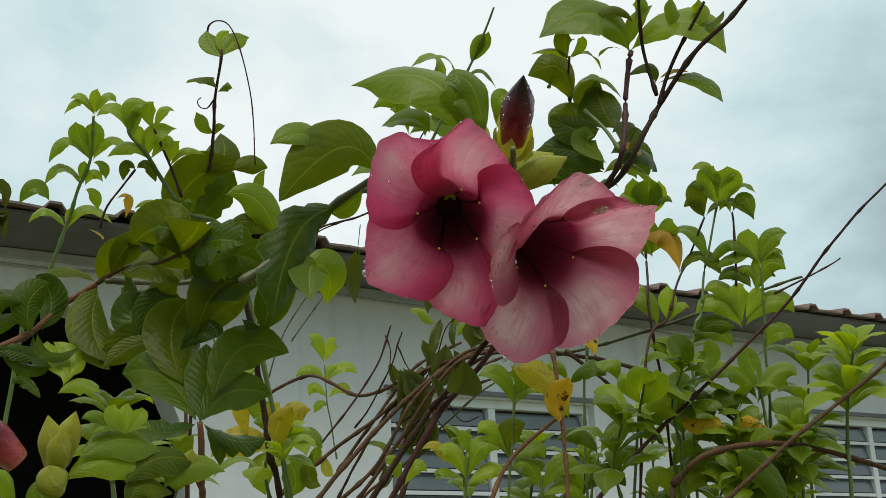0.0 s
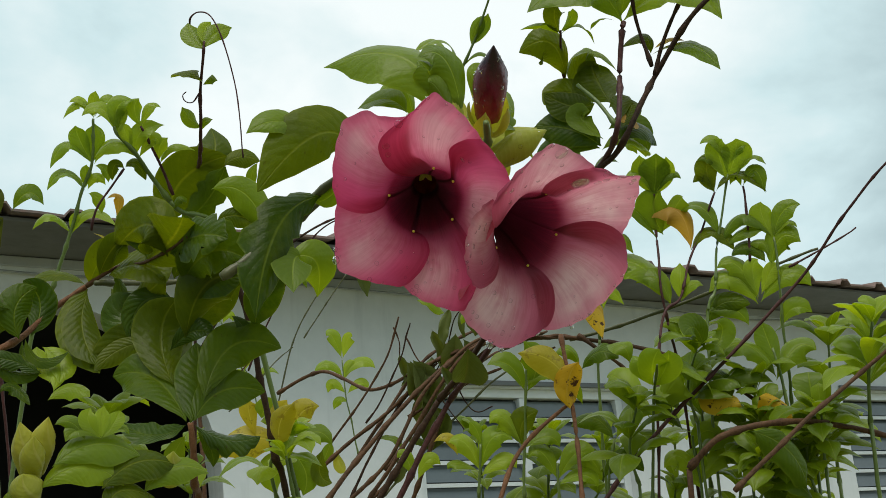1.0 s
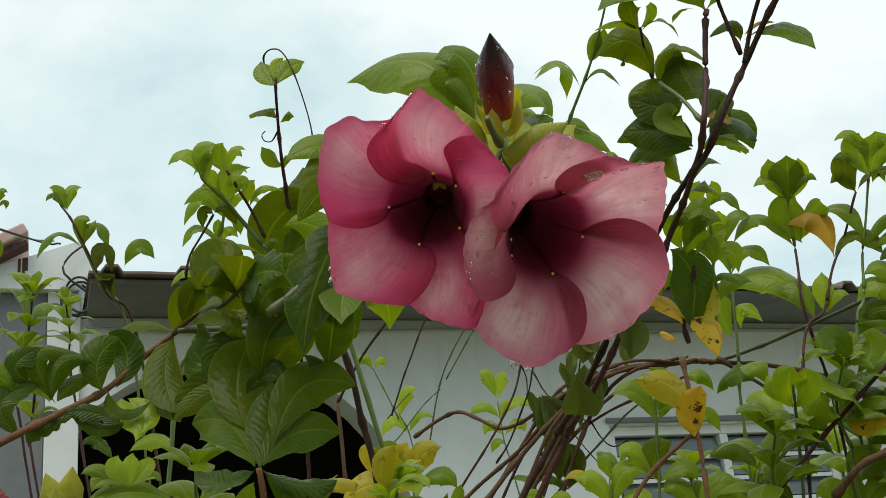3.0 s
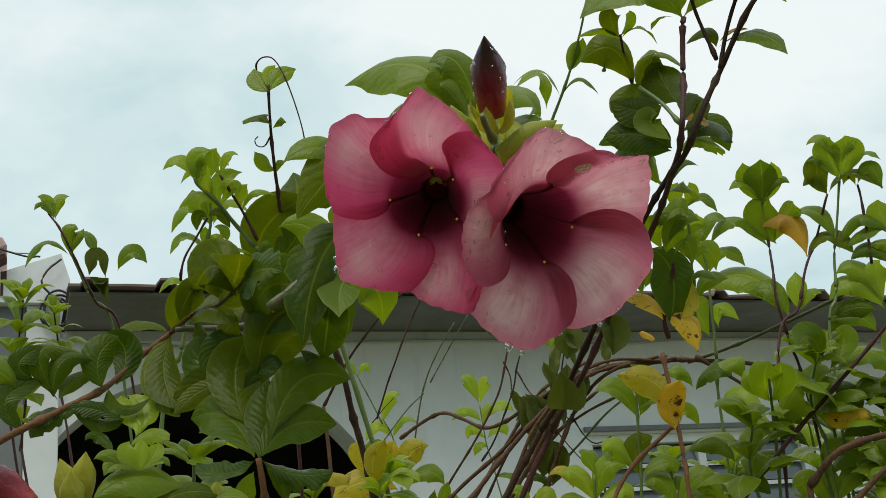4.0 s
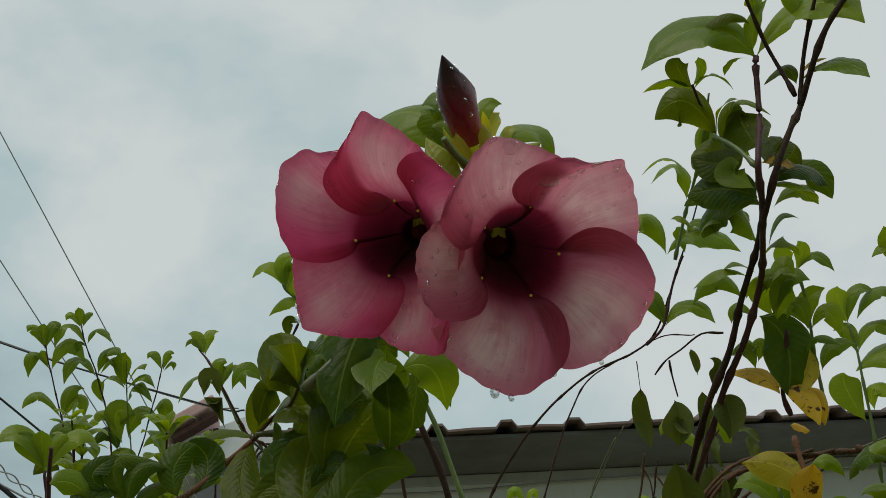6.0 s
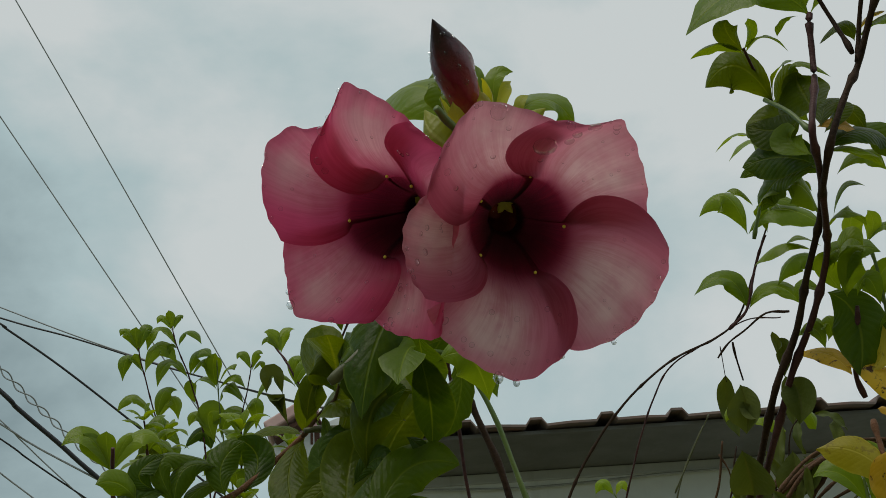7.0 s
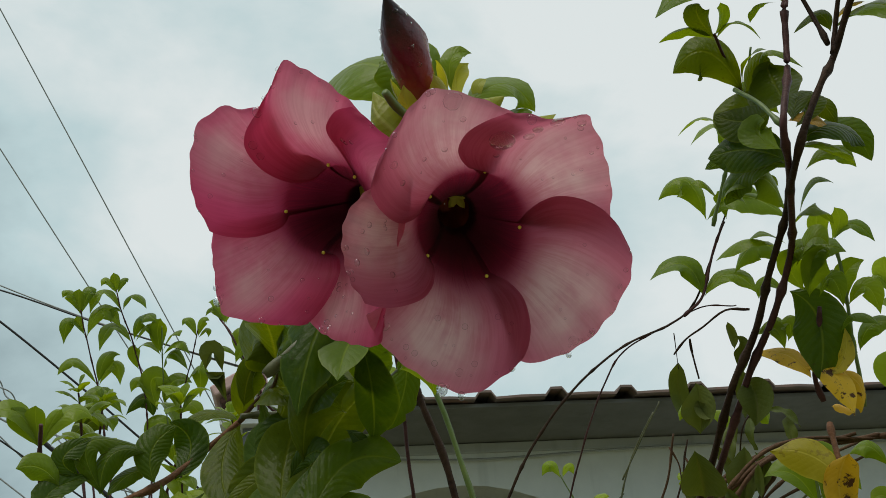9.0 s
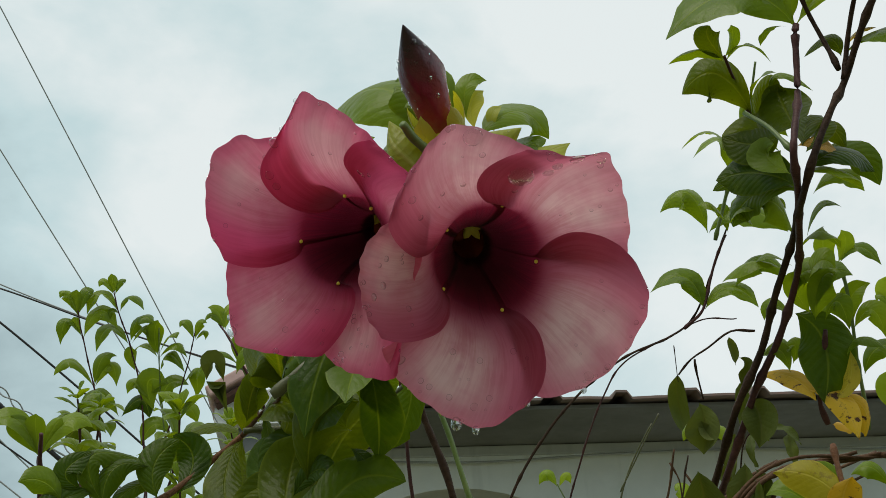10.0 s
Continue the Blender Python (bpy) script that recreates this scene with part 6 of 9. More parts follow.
frond(curly, (0.2930, 1.2240, 1.7179), (0.2778, 1.2210, 1.7345), (0.2627, 1.2272, 1.7275), .42, .45, "young")
frond(curly, (0.2950, 1.2243, 1.7157), (0.2923, 1.2191, 1.7309), (0.2933, 1.2153, 1.7397), .5, .8, "young")
frond(curly, (0.2971, 1.2247, 1.7135), (0.3028, 1.2151, 1.7345), (0.3149, 1.2180, 1.7194), .5, .6, "young")
frond(curly, (0.2981, 1.2257, 1.7100), (0.3095, 1.2235, 1.7083), (0.3138, 1.2293, 1.6895), .5, .7, "mid")
frond(curly, (0.2847, 1.2440, 1.6675), (0.2601, 1.2394, 1.6962), (0.2450, 1.2511, 1.6715), .42, .42, "young")
frond(curly, (0.2847, 1.2440, 1.6675), (0.2989, 1.2291, 1.7006), (0.3308, 1.2296, 1.6760), .42, .42, "young")
frond(curly, (0.2849, 1.2431, 1.6699), (0.2850, 1.2386, 1.6830), (0.2898, 1.2349, 1.6905), .5, .7, "young")
frond(curly, (0.3059, 1.2383, 1.6693), (0.3212, 1.2362, 1.6641), (0.3232, 1.2377, 1.6582), .3, .4, "yellow")
stem(curly, [(0.2556, 0.7192, 1.6521), (0.2543, 0.7135, 1.6558), (0.2574, 0.7061, 1.6566), (0.2637, 0.6990, 1.6511), (0.2711, 0.6957, 1.6335), (0.2783, 0.6972, 1.6029), (0.2832, 0.6994, 1.5746), (0.2872, 0.7055, 1.5512)], 0.55, 0.45, "stem_purple", "tendril")

buds = thing("budding_shoot", "low allamanda shoot with a maroon bud and yellow-green buds", "plant", "bush branches")
frond(buds, (0.1331, 0.5346, 1.3211), (0.1515, 0.5350, 1.3354), (0.1744, 0.5432, 1.3265), .46, .6, "mid")
frond(buds, (0.1279, 0.5368, 1.3114), (0.1461, 0.5325, 1.3260), (0.1646, 0.5358, 1.3125), .46, .6, "mid")
frond(buds, (0.1536, 0.5307, 1.3107), (0.1719, 0.5421, 1.3277), (0.1921, 0.5437, 1.3220), .42, .6, "olive")
frond(buds, (0.1745, 0.5406, 1.3092), (0.1889, 0.5443, 1.3256), (0.2047, 0.5381, 1.3176), .46, .6, "mid")
frond(buds, (0.1570, 0.5331, 1.2997), (0.1592, 0.5328, 1.3134), (0.1803, 0.5421, 1.3076), .46, .6, "olive")
frond(buds, (0.1340, 0.5360, 1.3397), (0.1413, 0.5356, 1.3430), (0.1468, 0.5341, 1.3331), .50, .7, "mid")
frond(buds, (0.1542, 0.5352, 1.3337), (0.1468, 0.5353, 1.3410), (0.1496, 0.5359, 1.3474), .55, .8, "young")
frond(buds, (0.1545, 0.5353, 1.3337), (0.1537, 0.5361, 1.3421), (0.1556, 0.5363, 1.3485), .50, .8, "young")
frond(buds, (0.1547, 0.5354, 1.3337), (0.1619, 0.5376, 1.3426), (0.1622, 0.5373, 1.3468), .50, .8, "young")
frond(buds, (0.1556, 0.5356, 1.3338), (0.1639, 0.5382, 1.3414), (0.1679, 0.5399, 1.3360), .45, .5, "mid")
frond(buds, (0.1536, 0.5351, 1.3336), (0.1438, 0.5352, 1.3399), (0.1384, 0.5345, 1.3319), .50, .6, "mid")
frond(buds, (0.1129, 0.5432, 1.3031), (0.1190, 0.5401, 1.3118), (0.1266, 0.5383, 1.3040), .60, .6, "mid")
stem(buds, [(0.1261, 0.5809, 1.2880), (0.1262, 0.5635, 1.3073), (0.1278, 0.5520, 1.3216)], 2.0, 1.6, "stem_green")
stem(buds, [(0.3978, 0.7839, -0.0200), (0.1940, 0.6317, 0.7084), (0.1261, 0.5809, 1.2880)], 2.9, 2.2, "stem_olive")
bud(buds, (0.1281, 0.5528, 1.3191), (0.1199, 0.5393, 1.3414), 0.013, "bud", "sepal", 0, "yellow-green flower bud")
bud(buds, (0.1289, 0.5514, 1.3215), (0.1306, 0.5322, 1.3426), 0.012, "bud", "sepal", 0, "yellow-green flower bud")
bud(buds, (0.1261, 0.5441, 1.3180), (0.1241, 0.5292, 1.3337), 0.011, "bud", "sepal", 0, "yellow-green flower bud")
bud(buds, (0.1252, 0.5432, 1.3078), (0.1207, 0.5319, 1.3177), 0.014, "bud", "sepal", 0, "small green bud")
bud(buds, (0.1077, 0.5377, 1.3193), (0.0838, 0.5344, 1.3415), 0.016, "bud", "bud", 0, "dark maroon closed flower bud")
bud(buds, (0.1914, 0.5562, 1.3155), (0.1891, 0.5424, 1.3287), 0.011, "bud", "sepal", 0, "yellow flower bud")
leaf(buds, (0.1151, 0.5820, 1.3038), (0.0991, 0.5851, 1.3223), .4, .5, .2, "young")
shoot(buds, [(0.2145, 0.7674, 1.3358), (0.2098, 0.7612, 1.3606), (0.2088, 0.7542, 1.3817)], 1.5, 1.0, 0.039, 2, 7, "young", "stem_green")
shoot(buds, [(0.3558, 0.8377, 1.3285), (0.3479, 0.8304, 1.3616), (0.3570, 0.8190, 1.3776)], 1.5, 1.0, 0.039, 2, 8, "young", "stem_green")
shoot(buds, [(0.3568, 0.7983, 1.2927), (0.3484, 0.7892, 1.3321), (0.3414, 0.7834, 1.3597)], 1.5, 1.0, 0.034, 2, 9, "young", "stem_green")
leaf(buds, (0.3369, 0.7832, 1.3678), (0.3440, 0.7689, 1.3947), .5, .6, .1, "yellow")
leaf(buds, (0.3224, 0.7906, 1.3724), (0.2976, 0.7822, 1.3663), .5, .6, .1, "yellow")

canes = thing("bare_canes", "tangle of bare brown arching allamanda canes", "plant", "bush branches")
stem(canes, [(0.6088, 1.0017, 1.7299), (0.6176, 0.9787, 1.7645), (0.6265, 0.9577, 1.7925), (0.6335, 0.9376, 1.8187), (0.6372, 0.9200, 1.8419), (0.6392, 0.9042, 1.8625)], 1.7, 1.1, "stem_green")
frond(canes, (0.6255, 0.9584, 1.7922), (0.6039, 0.9459, 1.8275), (0.5790, 0.9691, 1.8087), .42, .35, "mid")
frond(canes, (0.6276, 0.9570, 1.7928), (0.6400, 0.9368, 1.8150), (0.6622, 0.9423, 1.7885), .42, .35, "mid")
frond(canes, (0.6324, 0.9428, 1.8116), (0.6313, 0.9320, 1.8287), (0.6368, 0.9218, 1.8396), .45, .6, "mid")
frond(canes, (0.6333, 0.9409, 1.8138), (0.6408, 0.9285, 1.8269), (0.6409, 0.9187, 1.8411), .4, .6, "mid")
stem(canes, [(0.6112, 1.1355, 1.6991), (0.6323, 1.1251, 1.7179), (0.6456, 1.1106, 1.7602), (0.6562, 1.0913, 1.7844)], 1.7, 1.2, "stem_purple")
frond(canes, (0.6392, 1.0957, 1.7886), (0.6199, 1.0695, 1.8409), (0.5924, 1.0959, 1.8132), .50, .5, "mid")
frond(canes, (0.6402, 1.0954, 1.7884), (0.6655, 1.0678, 1.8154), (0.7126, 1.0691, 1.7754), .46, .5, "mid")
frond(canes, (0.6583, 1.0894, 1.7860), (0.6524, 1.0780, 1.8083), (0.6487, 1.0775, 1.8114), .5, .5, "mid")
frond(canes, (0.6614, 1.0768, 1.8040), (0.6655, 1.0663, 1.8178), (0.6889, 1.0662, 1.8006), .5, .5, "mid")
frond(canes, (0.6601, 1.0585, 1.8334), (0.6514, 1.0321, 1.8779), (0.6235, 1.0584, 1.8558), .45, .4, "mid")
frond(canes, (0.6320, 1.1253, 1.7160), (0.6198, 1.1165, 1.7639), (0.5815, 1.1338, 1.7396), .48, .5, "mid")
frond(canes, (0.6331, 1.1251, 1.7159), (0.6599, 1.1106, 1.7467), (0.6845, 1.1119, 1.7113), .46, .5, "mid")
frond(canes, (0.6325, 1.1251, 1.7191), (0.6324, 1.1240, 1.7379), (0.6210, 1.1224, 1.7505), .4, .5, "mid")
frond(canes, (0.7128, 1.0920, 1.7295), (0.6862, 1.0845, 1.7715), (0.6644, 1.1127, 1.7354), .48, .5, "mid")
frond(canes, (0.7152, 1.0910, 1.7289), (0.7260, 1.0759, 1.7496), (0.7454, 1.0707, 1.7400), .5, .5, "mid")
stem(canes, [(0.5542, 1.3502, 1.4915), (0.5597, 1.3448, 1.5099), (0.5712, 1.3271, 1.5711), (0.5872, 1.3098, 1.6136), (0.6094, 1.2895, 1.6518)], 1.1, .8, "stem_olive")
stem(canes, [(0.5018, 1.3668, 1.4960), (0.5283, 1.3528, 1.5241), (0.5547, 1.3368, 1.5556), (0.5731, 1.3264, 1.5709)], .8, .6, "stem_olive")
stem(canes, [(0.5119, 1.3543, 1.5423), (0.5284, 1.3446, 1.5612), (0.5382, 1.3390, 1.5705)], .7, .5, "stem_brown")
stem(canes, [(0.4318, 0.9968, 1.3543), (0.4470, 0.9898, 1.3684), (0.4782, 0.9742, 1.3963), (0.5126, 0.9555, 1.4244), (0.5296, 0.9399, 1.4430), (0.5475, 0.9240, 1.4656), (0.5801, 0.9050, 1.4775), (0.6354, 0.8712, 1.4834)], 1.9, 1.4, "stem_brown")
stem(canes, [(0.4809, 0.9789, 1.3494), (0.4877, 0.9746, 1.3644), (0.4961, 0.9689, 1.3831), (0.5201, 0.9515, 1.4275), (0.5364, 0.9339, 1.4477), (0.5497, 0.9233, 1.4638)], 1.3, 1.0, "stem_dark")
stem(canes, [(0.4994, 0.9714, 1.3475), (0.5097, 0.9659, 1.3581), (0.5248, 0.9576, 1.3722), (0.5413, 0.9439, 1.4133), (0.5541, 0.9254, 1.4461), (0.5616, 0.9183, 1.4605), (0.5751, 0.9086, 1.4732)], 1.4, 1.0, "stem_brown")
stem(canes, [(0.5062, 0.9685, 1.3468), (0.5170, 0.9627, 1.3574), (0.5513, 0.9410, 1.3962), (0.5747, 0.9217, 1.4219), (0.5936, 0.9067, 1.4410), (0.6105, 0.8940, 1.4539)], 1.2, .9, "stem_olive")
stem(canes, [(0.4934, 0.9652, 1.4145), (0.5050, 0.9564, 1.4330), (0.5190, 0.9382, 1.4696), (0.5228, 0.9315, 1.4894), (0.5261, 0.9268, 1.5014)], .9, .6, "stem_dark")
stem(canes, [(0.5228, 0.9315, 1.4894), (0.5339, 0.9304, 1.4682), (0.5495, 0.9256, 1.4535), (0.5656, 0.9216, 1.4400)], .7, .5, "stem_brown")
stem(canes, [(0.5473, 0.9299, 1.4421), (0.5636, 0.9289, 1.4185), (0.5744, 0.9264, 1.4025)], .6, .5, "stem_brown")
stem(canes, [(0.5656, 0.9202, 1.4449), (0.5769, 0.9200, 1.4241), (0.5857, 0.9167, 1.4171), (0.5968, 0.9094, 1.4215)], .7, .5, "stem_dark")
frond(canes, (0.5240, 0.9361, 1.4670), (0.5328, 0.9357, 1.4487), (0.5358, 0.9423, 1.4295), .42, .7, "dry")
frond(canes, (0.5294, 0.9329, 1.4678), (0.5404, 0.9316, 1.4477), (0.5503, 0.9347, 1.4251), .46, .8, "dry")
frond(canes, (0.5639, 0.9105, 1.4893), (0.5650, 0.9146, 1.4695), (0.5587, 0.9233, 1.4456), .40, .7, "dry")
frond(canes, (0.5706, 0.9084, 1.4836), (0.5786, 0.9081, 1.4678), (0.5680, 0.9165, 1.4553), .40, .6, "dry")
frond(canes, (0.5387, 0.9372, 1.4361), (0.5492, 0.9391, 1.4132), (0.5424, 0.9463, 1.3944), .40, .7, "dry")
frond(canes, (0.5503, 0.9347, 1.4251), (0.5591, 0.9344, 1.4069), (0.5495, 0.9435, 1.3861), .36, .7, "dry")
frond(canes, (0.5198, 0.9588, 1.3821), (0.5237, 0.9584, 1.3694), (0.5175, 0.9624, 1.3578), .36, .7, "dry")
frond(canes, (0.4686, 0.9785, 1.3923), (0.4705, 0.9799, 1.3774), (0.4773, 0.9779, 1.3718), .5, .6, "sepal")
frond(canes, (0.4538, 0.9866, 1.3741), (0.4600, 0.9824, 1.3882), (0.4641, 0.9790, 1.4001), .4, .6, "mid")
frond(canes, (0.5019, 0.9644, 1.3988), (0.5162, 0.9580, 1.4023), (0.5248, 0.9558, 1.3890), .42, .4, "mid")
frond(canes, (0.5275, 0.9537, 1.3961), (0.5390, 0.9474, 1.3997), (0.5495, 0.9435, 1.3861), .42, .5, "deep")
stem(canes, [(0.4011, 0.9204, 1.3085), (0.4774, 0.9204, 1.3911), (0.5433, 0.9085, 1.4532), (0.5875, 0.8973, 1.4794), (0.6533, 0.8715, 1.4807)], 2.34, 1.56, "stem_brown")
stem(canes, [(0.4523, 0.9400, 1.3094), (0.5135, 0.9233, 1.3927), (0.5560, 0.8987, 1.4586), (0.5967, 0.8918, 1.4789), (0.6533, 0.8715, 1.4807)], 1.87, 1.56, "stem_brown")
stem(canes, [(0.5151, 0.9527, 1.3098), (0.5439, 0.9296, 1.3945), (0.5727, 0.9165, 1.4522), (0.6014, 0.8895, 1.4772), (0.6532, 0.8712, 1.4817)], 2.03, 1.56, "stem_brown")
stem(canes, [(0.4719, 1.1270, 1.4724), (0.5015, 1.0778, 1.4862), (0.5201, 1.0006, 1.4531), (0.5440, 0.9301, 1.4638), (0.5833, 0.9008, 1.4771), (0.6533, 0.8715, 1.4807)], 1.87, 1.56, "stem_brown")
stem(canes, [(0.4415, 0.9397, 1.3287), (0.4884, 0.9208, 1.3714), (0.5256, 0.9000, 1.4359), (0.5780, 0.8825, 1.4794), (0.6535, 0.8718, 1.4796)], 1.87, 1.25, "stem_brown")
stem(canes, [(0.6533, 0.8715, 1.4807), (0.6982, 0.8333, 1.4664), (0.7266, 0.7751, 1.4358), (0.7541, 0.7439, 1.4038), (0.7631, 0.7234, 1.3737)], 2.03, 1.56, "stem_brown")
stem(canes, [(0.6616, 0.8677, 1.4772), (0.6960, 0.8282, 1.4842), (0.7299, 0.7778, 1.4938), (0.7614, 0.7274, 1.5072), (0.7954, 0.6761, 1.5188)], 1.72, 1.17, "stem_olive")
stem(canes, [(0.6655, 0.8590, 1.4801), (0.6806, 0.8459, 1.4622), (0.7060, 0.8379, 1.4406)], 2.03, 1.25, "stem_brown")
stem(canes, [(0.5503, 0.7265, 1.4436), (0.5465, 0.7169, 1.4053), (0.5427, 0.7099, 1.3603), (0.5282, 0.6921, 1.2921)], 1.72, 1.48, "stem_red")
stem(canes, [(0.4684, 0.7282, 1.2951), (0.5068, 0.7346, 1.3539), (0.5468, 0.7232, 1.3877)], 1.79, 1.40, "stem_red")
stem(canes, [(0.6159, 0.6747, 1.3322), (0.6352, 0.6548, 1.3537), (0.6871, 0.6452, 1.3628), (0.7504, 0.6340, 1.3567), (0.8028, 0.6087, 1.3369)], 2.50, 2.03, "stem_brown")
stem(canes, [(0.5771, 0.7637, 1.2965), (0.6434, 0.7496, 1.3639), (0.7037, 0.7162, 1.4237), (0.7535, 0.6626, 1.4854), (0.7671, 0.6109, 1.5327), (0.7907, 0.5525, 1.5816)], 1.87, 0.94, "stem_purple")
stem(canes, [(0.7472, 0.6678, 1.4960), (0.7704, 0.6488, 1.5087), (0.7921, 0.6301, 1.5228)], 0.94, 0.62, "stem_purple")
stem(canes, [(0.5859, 0.5986, 1.3081), (0.6401, 0.5743, 1.3534), (0.6878, 0.5587, 1.3857), (0.7251, 0.5219, 1.4228)], 1.72, 1.25, "stem_brown")
stem(canes, [(0.5315, 0.9544, 1.4188), (0.5825, 0.9124, 1.4467), (0.6508, 0.8764, 1.4716)], 1.40, 0.94, "stem_brown")
stem(canes, [(0.5215, 0.9367, -0.0200), (0.4312, 0.9245, 0.7197), (0.4011, 0.9204, 1.3085)], 2.6, 2.2, "stem_brown")
stem(canes, [(0.6182, 0.8261, -0.0200), (0.6165, 0.7126, 0.7327), (0.6159, 0.6747, 1.3322)], 2.6, 2.2, "stem_brown")
stem(canes, [(0.6007, 0.8661, -0.0200), (0.5830, 0.7893, 0.7131), (0.5771, 0.7637, 1.2965)], 2.6, 2.2, "stem_brown")
stem(canes, [(0.5518, 0.8502, -0.0200), (0.4892, 0.7587, 0.7123), (0.4684, 0.7282, 1.2951)], 2.6, 2.2, "stem_brown")
leaf(canes, (0.5446, 0.7181, 1.4054), (0.5116, 0.7300, 1.4288), .5, .7, .1, "yellow")
leaf(canes, (0.5465, 0.7024, 1.4169), (0.5414, 0.7127, 1.3832), .5, .8, .05, "spotted")
leaf(canes, (0.6884, 0.7351, 1.3979), (0.7051, 0.7034, 1.3856), .5, .6, .1, "spotted")
leaf(canes, (0.6906, 0.7365, 1.4045), (0.7032, 0.6991, 1.4004), .5, .5, .1, "mid")
leaf(canes, (0.5344, 0.8884, 1.4526), (0.5422, 0.8935, 1.4254), 0.30, .6, .1, "dry", 0.9, 1.0)
leaf(canes, (0.5571, 0.8703, 1.4636), (0.5579, 0.8787, 1.4392), 0.24, .6, .1, "dry", 0.9, 1.0)
leaf(canes, (0.6379, 0.6278, 1.3524), (0.6754, 0.6198, 1.3106), .5, .6, .14, "deep")
leaf(canes, (0.7164, 0.6941, 1.3917), (0.7434, 0.6860, 1.3680), .5, .6, .1, "spotted")
stem(canes, [(0.4256, 1.2538, 1.5391), (0.4523, 1.2246, 1.5882), (0.4969, 1.1925, 1.6413), (0.5523, 1.1676, 1.6809), (0.6004, 1.1559, 1.6980), (0.6281, 1.1433, 1.7181), (0.6488, 1.1164, 1.7636), (0.6771, 1.0726, 1.8381)], 1.56, 0.86, "stem_dark")
stem(canes, [(0.4892, 1.2595, 1.5247), (0.5081, 1.2216, 1.5896), (0.5326, 1.1866, 1.6491), (0.5551, 1.1690, 1.6781), (0.5944, 1.1573, 1.6959), (0.6367, 1.1456, 1.7135), (0.6719, 1.1441, 1.7137)], 1.01, 0.70, "stem_purple")
stem(canes, [(0.5325, 1.0867, -0.0200), (0.4523, 1.2120, 0.8465), (0.4256, 1.2538, 1.5391)], 2.6, 2.2, "stem_brown")
stem(canes, [(0.6058, 1.1596, 1.6911), (0.6077, 1.1690, 1.6746), (0.6107, 1.1783, 1.6581)], 0.47, 0.39, "stem_dark")
leaf(canes, (0.6099, 1.1748, 1.6643), (0.6209, 1.2069, 1.6076), 0.30, .7, .1, "dry", 0.9, 0.8)
leaf(canes, (0.5968, 0.9807, 1.6236), (0.6028, 0.9930, 1.6018), 0.30, .7, .1, "dry", 0.9, 1.3)
leaf(canes, (0.6069, 1.0003, 1.5886), (0.6117, 1.0224, 1.5497), 0.30, .7, .1, "dry", 0.9, 0.8)
stem(canes, [(0.5503, 1.2367, 1.5603), (0.5702, 1.2157, 1.5957), (0.5901, 1.1952, 1.6300)], 0.78, 0.62, "stem_olive")
leaf(canes, (0.5219, 0.9446, 1.4746), (0.5274, 0.9533, 1.4478), 0.30, .6, .1, "dry", 0.9, 1.2, 1.2)
leaf(canes, (0.5478, 0.9260, 1.4956), (0.5576, 0.9340, 1.4424), 0.25, .6, .1, "dry", 0.9, 1.0, 1.2)
leaf(canes, (0.5563, 0.9423, 1.4470), (0.5443, 0.9549, 1.4036), 0.24, .6, .1, "dry", 0.9, -1.0, 1.2)
leaf(canes, (0.5617, 0.9134, 1.5131), (0.5566, 0.9197, 1.4789), 0.30, .6, .1, "dry", 0.8, 0.8, 1.0)
leaf(canes, (0.5724, 0.9097, 1.5120), (0.5731, 0.9105, 1.4856), 0.27, .6, .1, "dry", 0.8, -0.9, 1.0)
leaf(canes, (0.5858, 0.9032, 1.5153), (0.6039, 0.8941, 1.4964), 0.24, .6, .15, "dry", 0.6, 0.6, 1.0)
leaf(canes, (0.5980, 0.9009, 1.5092), (0.5981, 0.9028, 1.4805), 0.30, .6, .1, "dry", 0.9, 1.3, 1.0)
leaf(canes, (0.5422, 0.9529, 1.4342), (0.5317, 0.9431, 1.4687), 0.30, .6, .1, "dry", 0.9, 0.6, 1.0)
leaf(canes, (0.5509, 0.9345, 1.4714), (0.5414, 0.9293, 1.4340), 0.27, .6, .1, "dry", 0.9, 0.9, 1.0)
leaf(canes, (0.5777, 0.9527, 1.5198), (0.5523, 0.9575, 1.5325), .5, .5, .15, "mid")
leaf(canes, (0.6003, 0.9449, 1.5173), (0.5847, 0.9422, 1.5388), .45, .5, .15, "mid")
stem(canes, [(0.5469, 0.9494, 1.4385), (0.5605, 0.9312, 1.4704), (0.5668, 0.9155, 1.5031), (0.5761, 0.9065, 1.5163)], .8, .5, "stem_dark")
stem(canes, [(0.4640, 1.0016, 1.3894), (0.4894, 0.9751, 1.4305), (0.5099, 0.9506, 1.4711), (0.5176, 0.9326, 1.5084)], 1.2, .8, "stem_brown")
stem(canes, [(0.5140, 0.9377, 1.4993), (0.5201, 0.9404, 1.4867), (0.5219, 0.9446, 1.4746)], .7, .5, "stem_brown")
stem(canes, [(0.4807, 0.9768, 1.3752), (0.5206, 0.9624, 1.4318), (0.5573, 0.9540, 1.4765), (0.6058, 0.9490, 1.5019)], 1.6, 1.3, "stem_brown")
stem(canes, [(0.5008, 0.9473, 1.3692), (0.5410, 0.9370, 1.4153), (0.5968, 0.9187, 1.4664), (0.6760, 0.9227, 1.4992)], 1.4, 1.2, "stem_brown")
leaf(canes, (0.7124, 0.7559, 1.4001), (0.7473, 0.7450, 1.3934), .5, .5, .15, "spotted")
leaf(canes, (0.5284, 0.6624, 1.4512), (0.5418, 0.6663, 1.4288), .5, .5, .2, "spotted")
leaf(canes, (0.6439, 0.8850, 1.5042), (0.6293, 0.8881, 1.5106), .5, .5, .15, "orange")

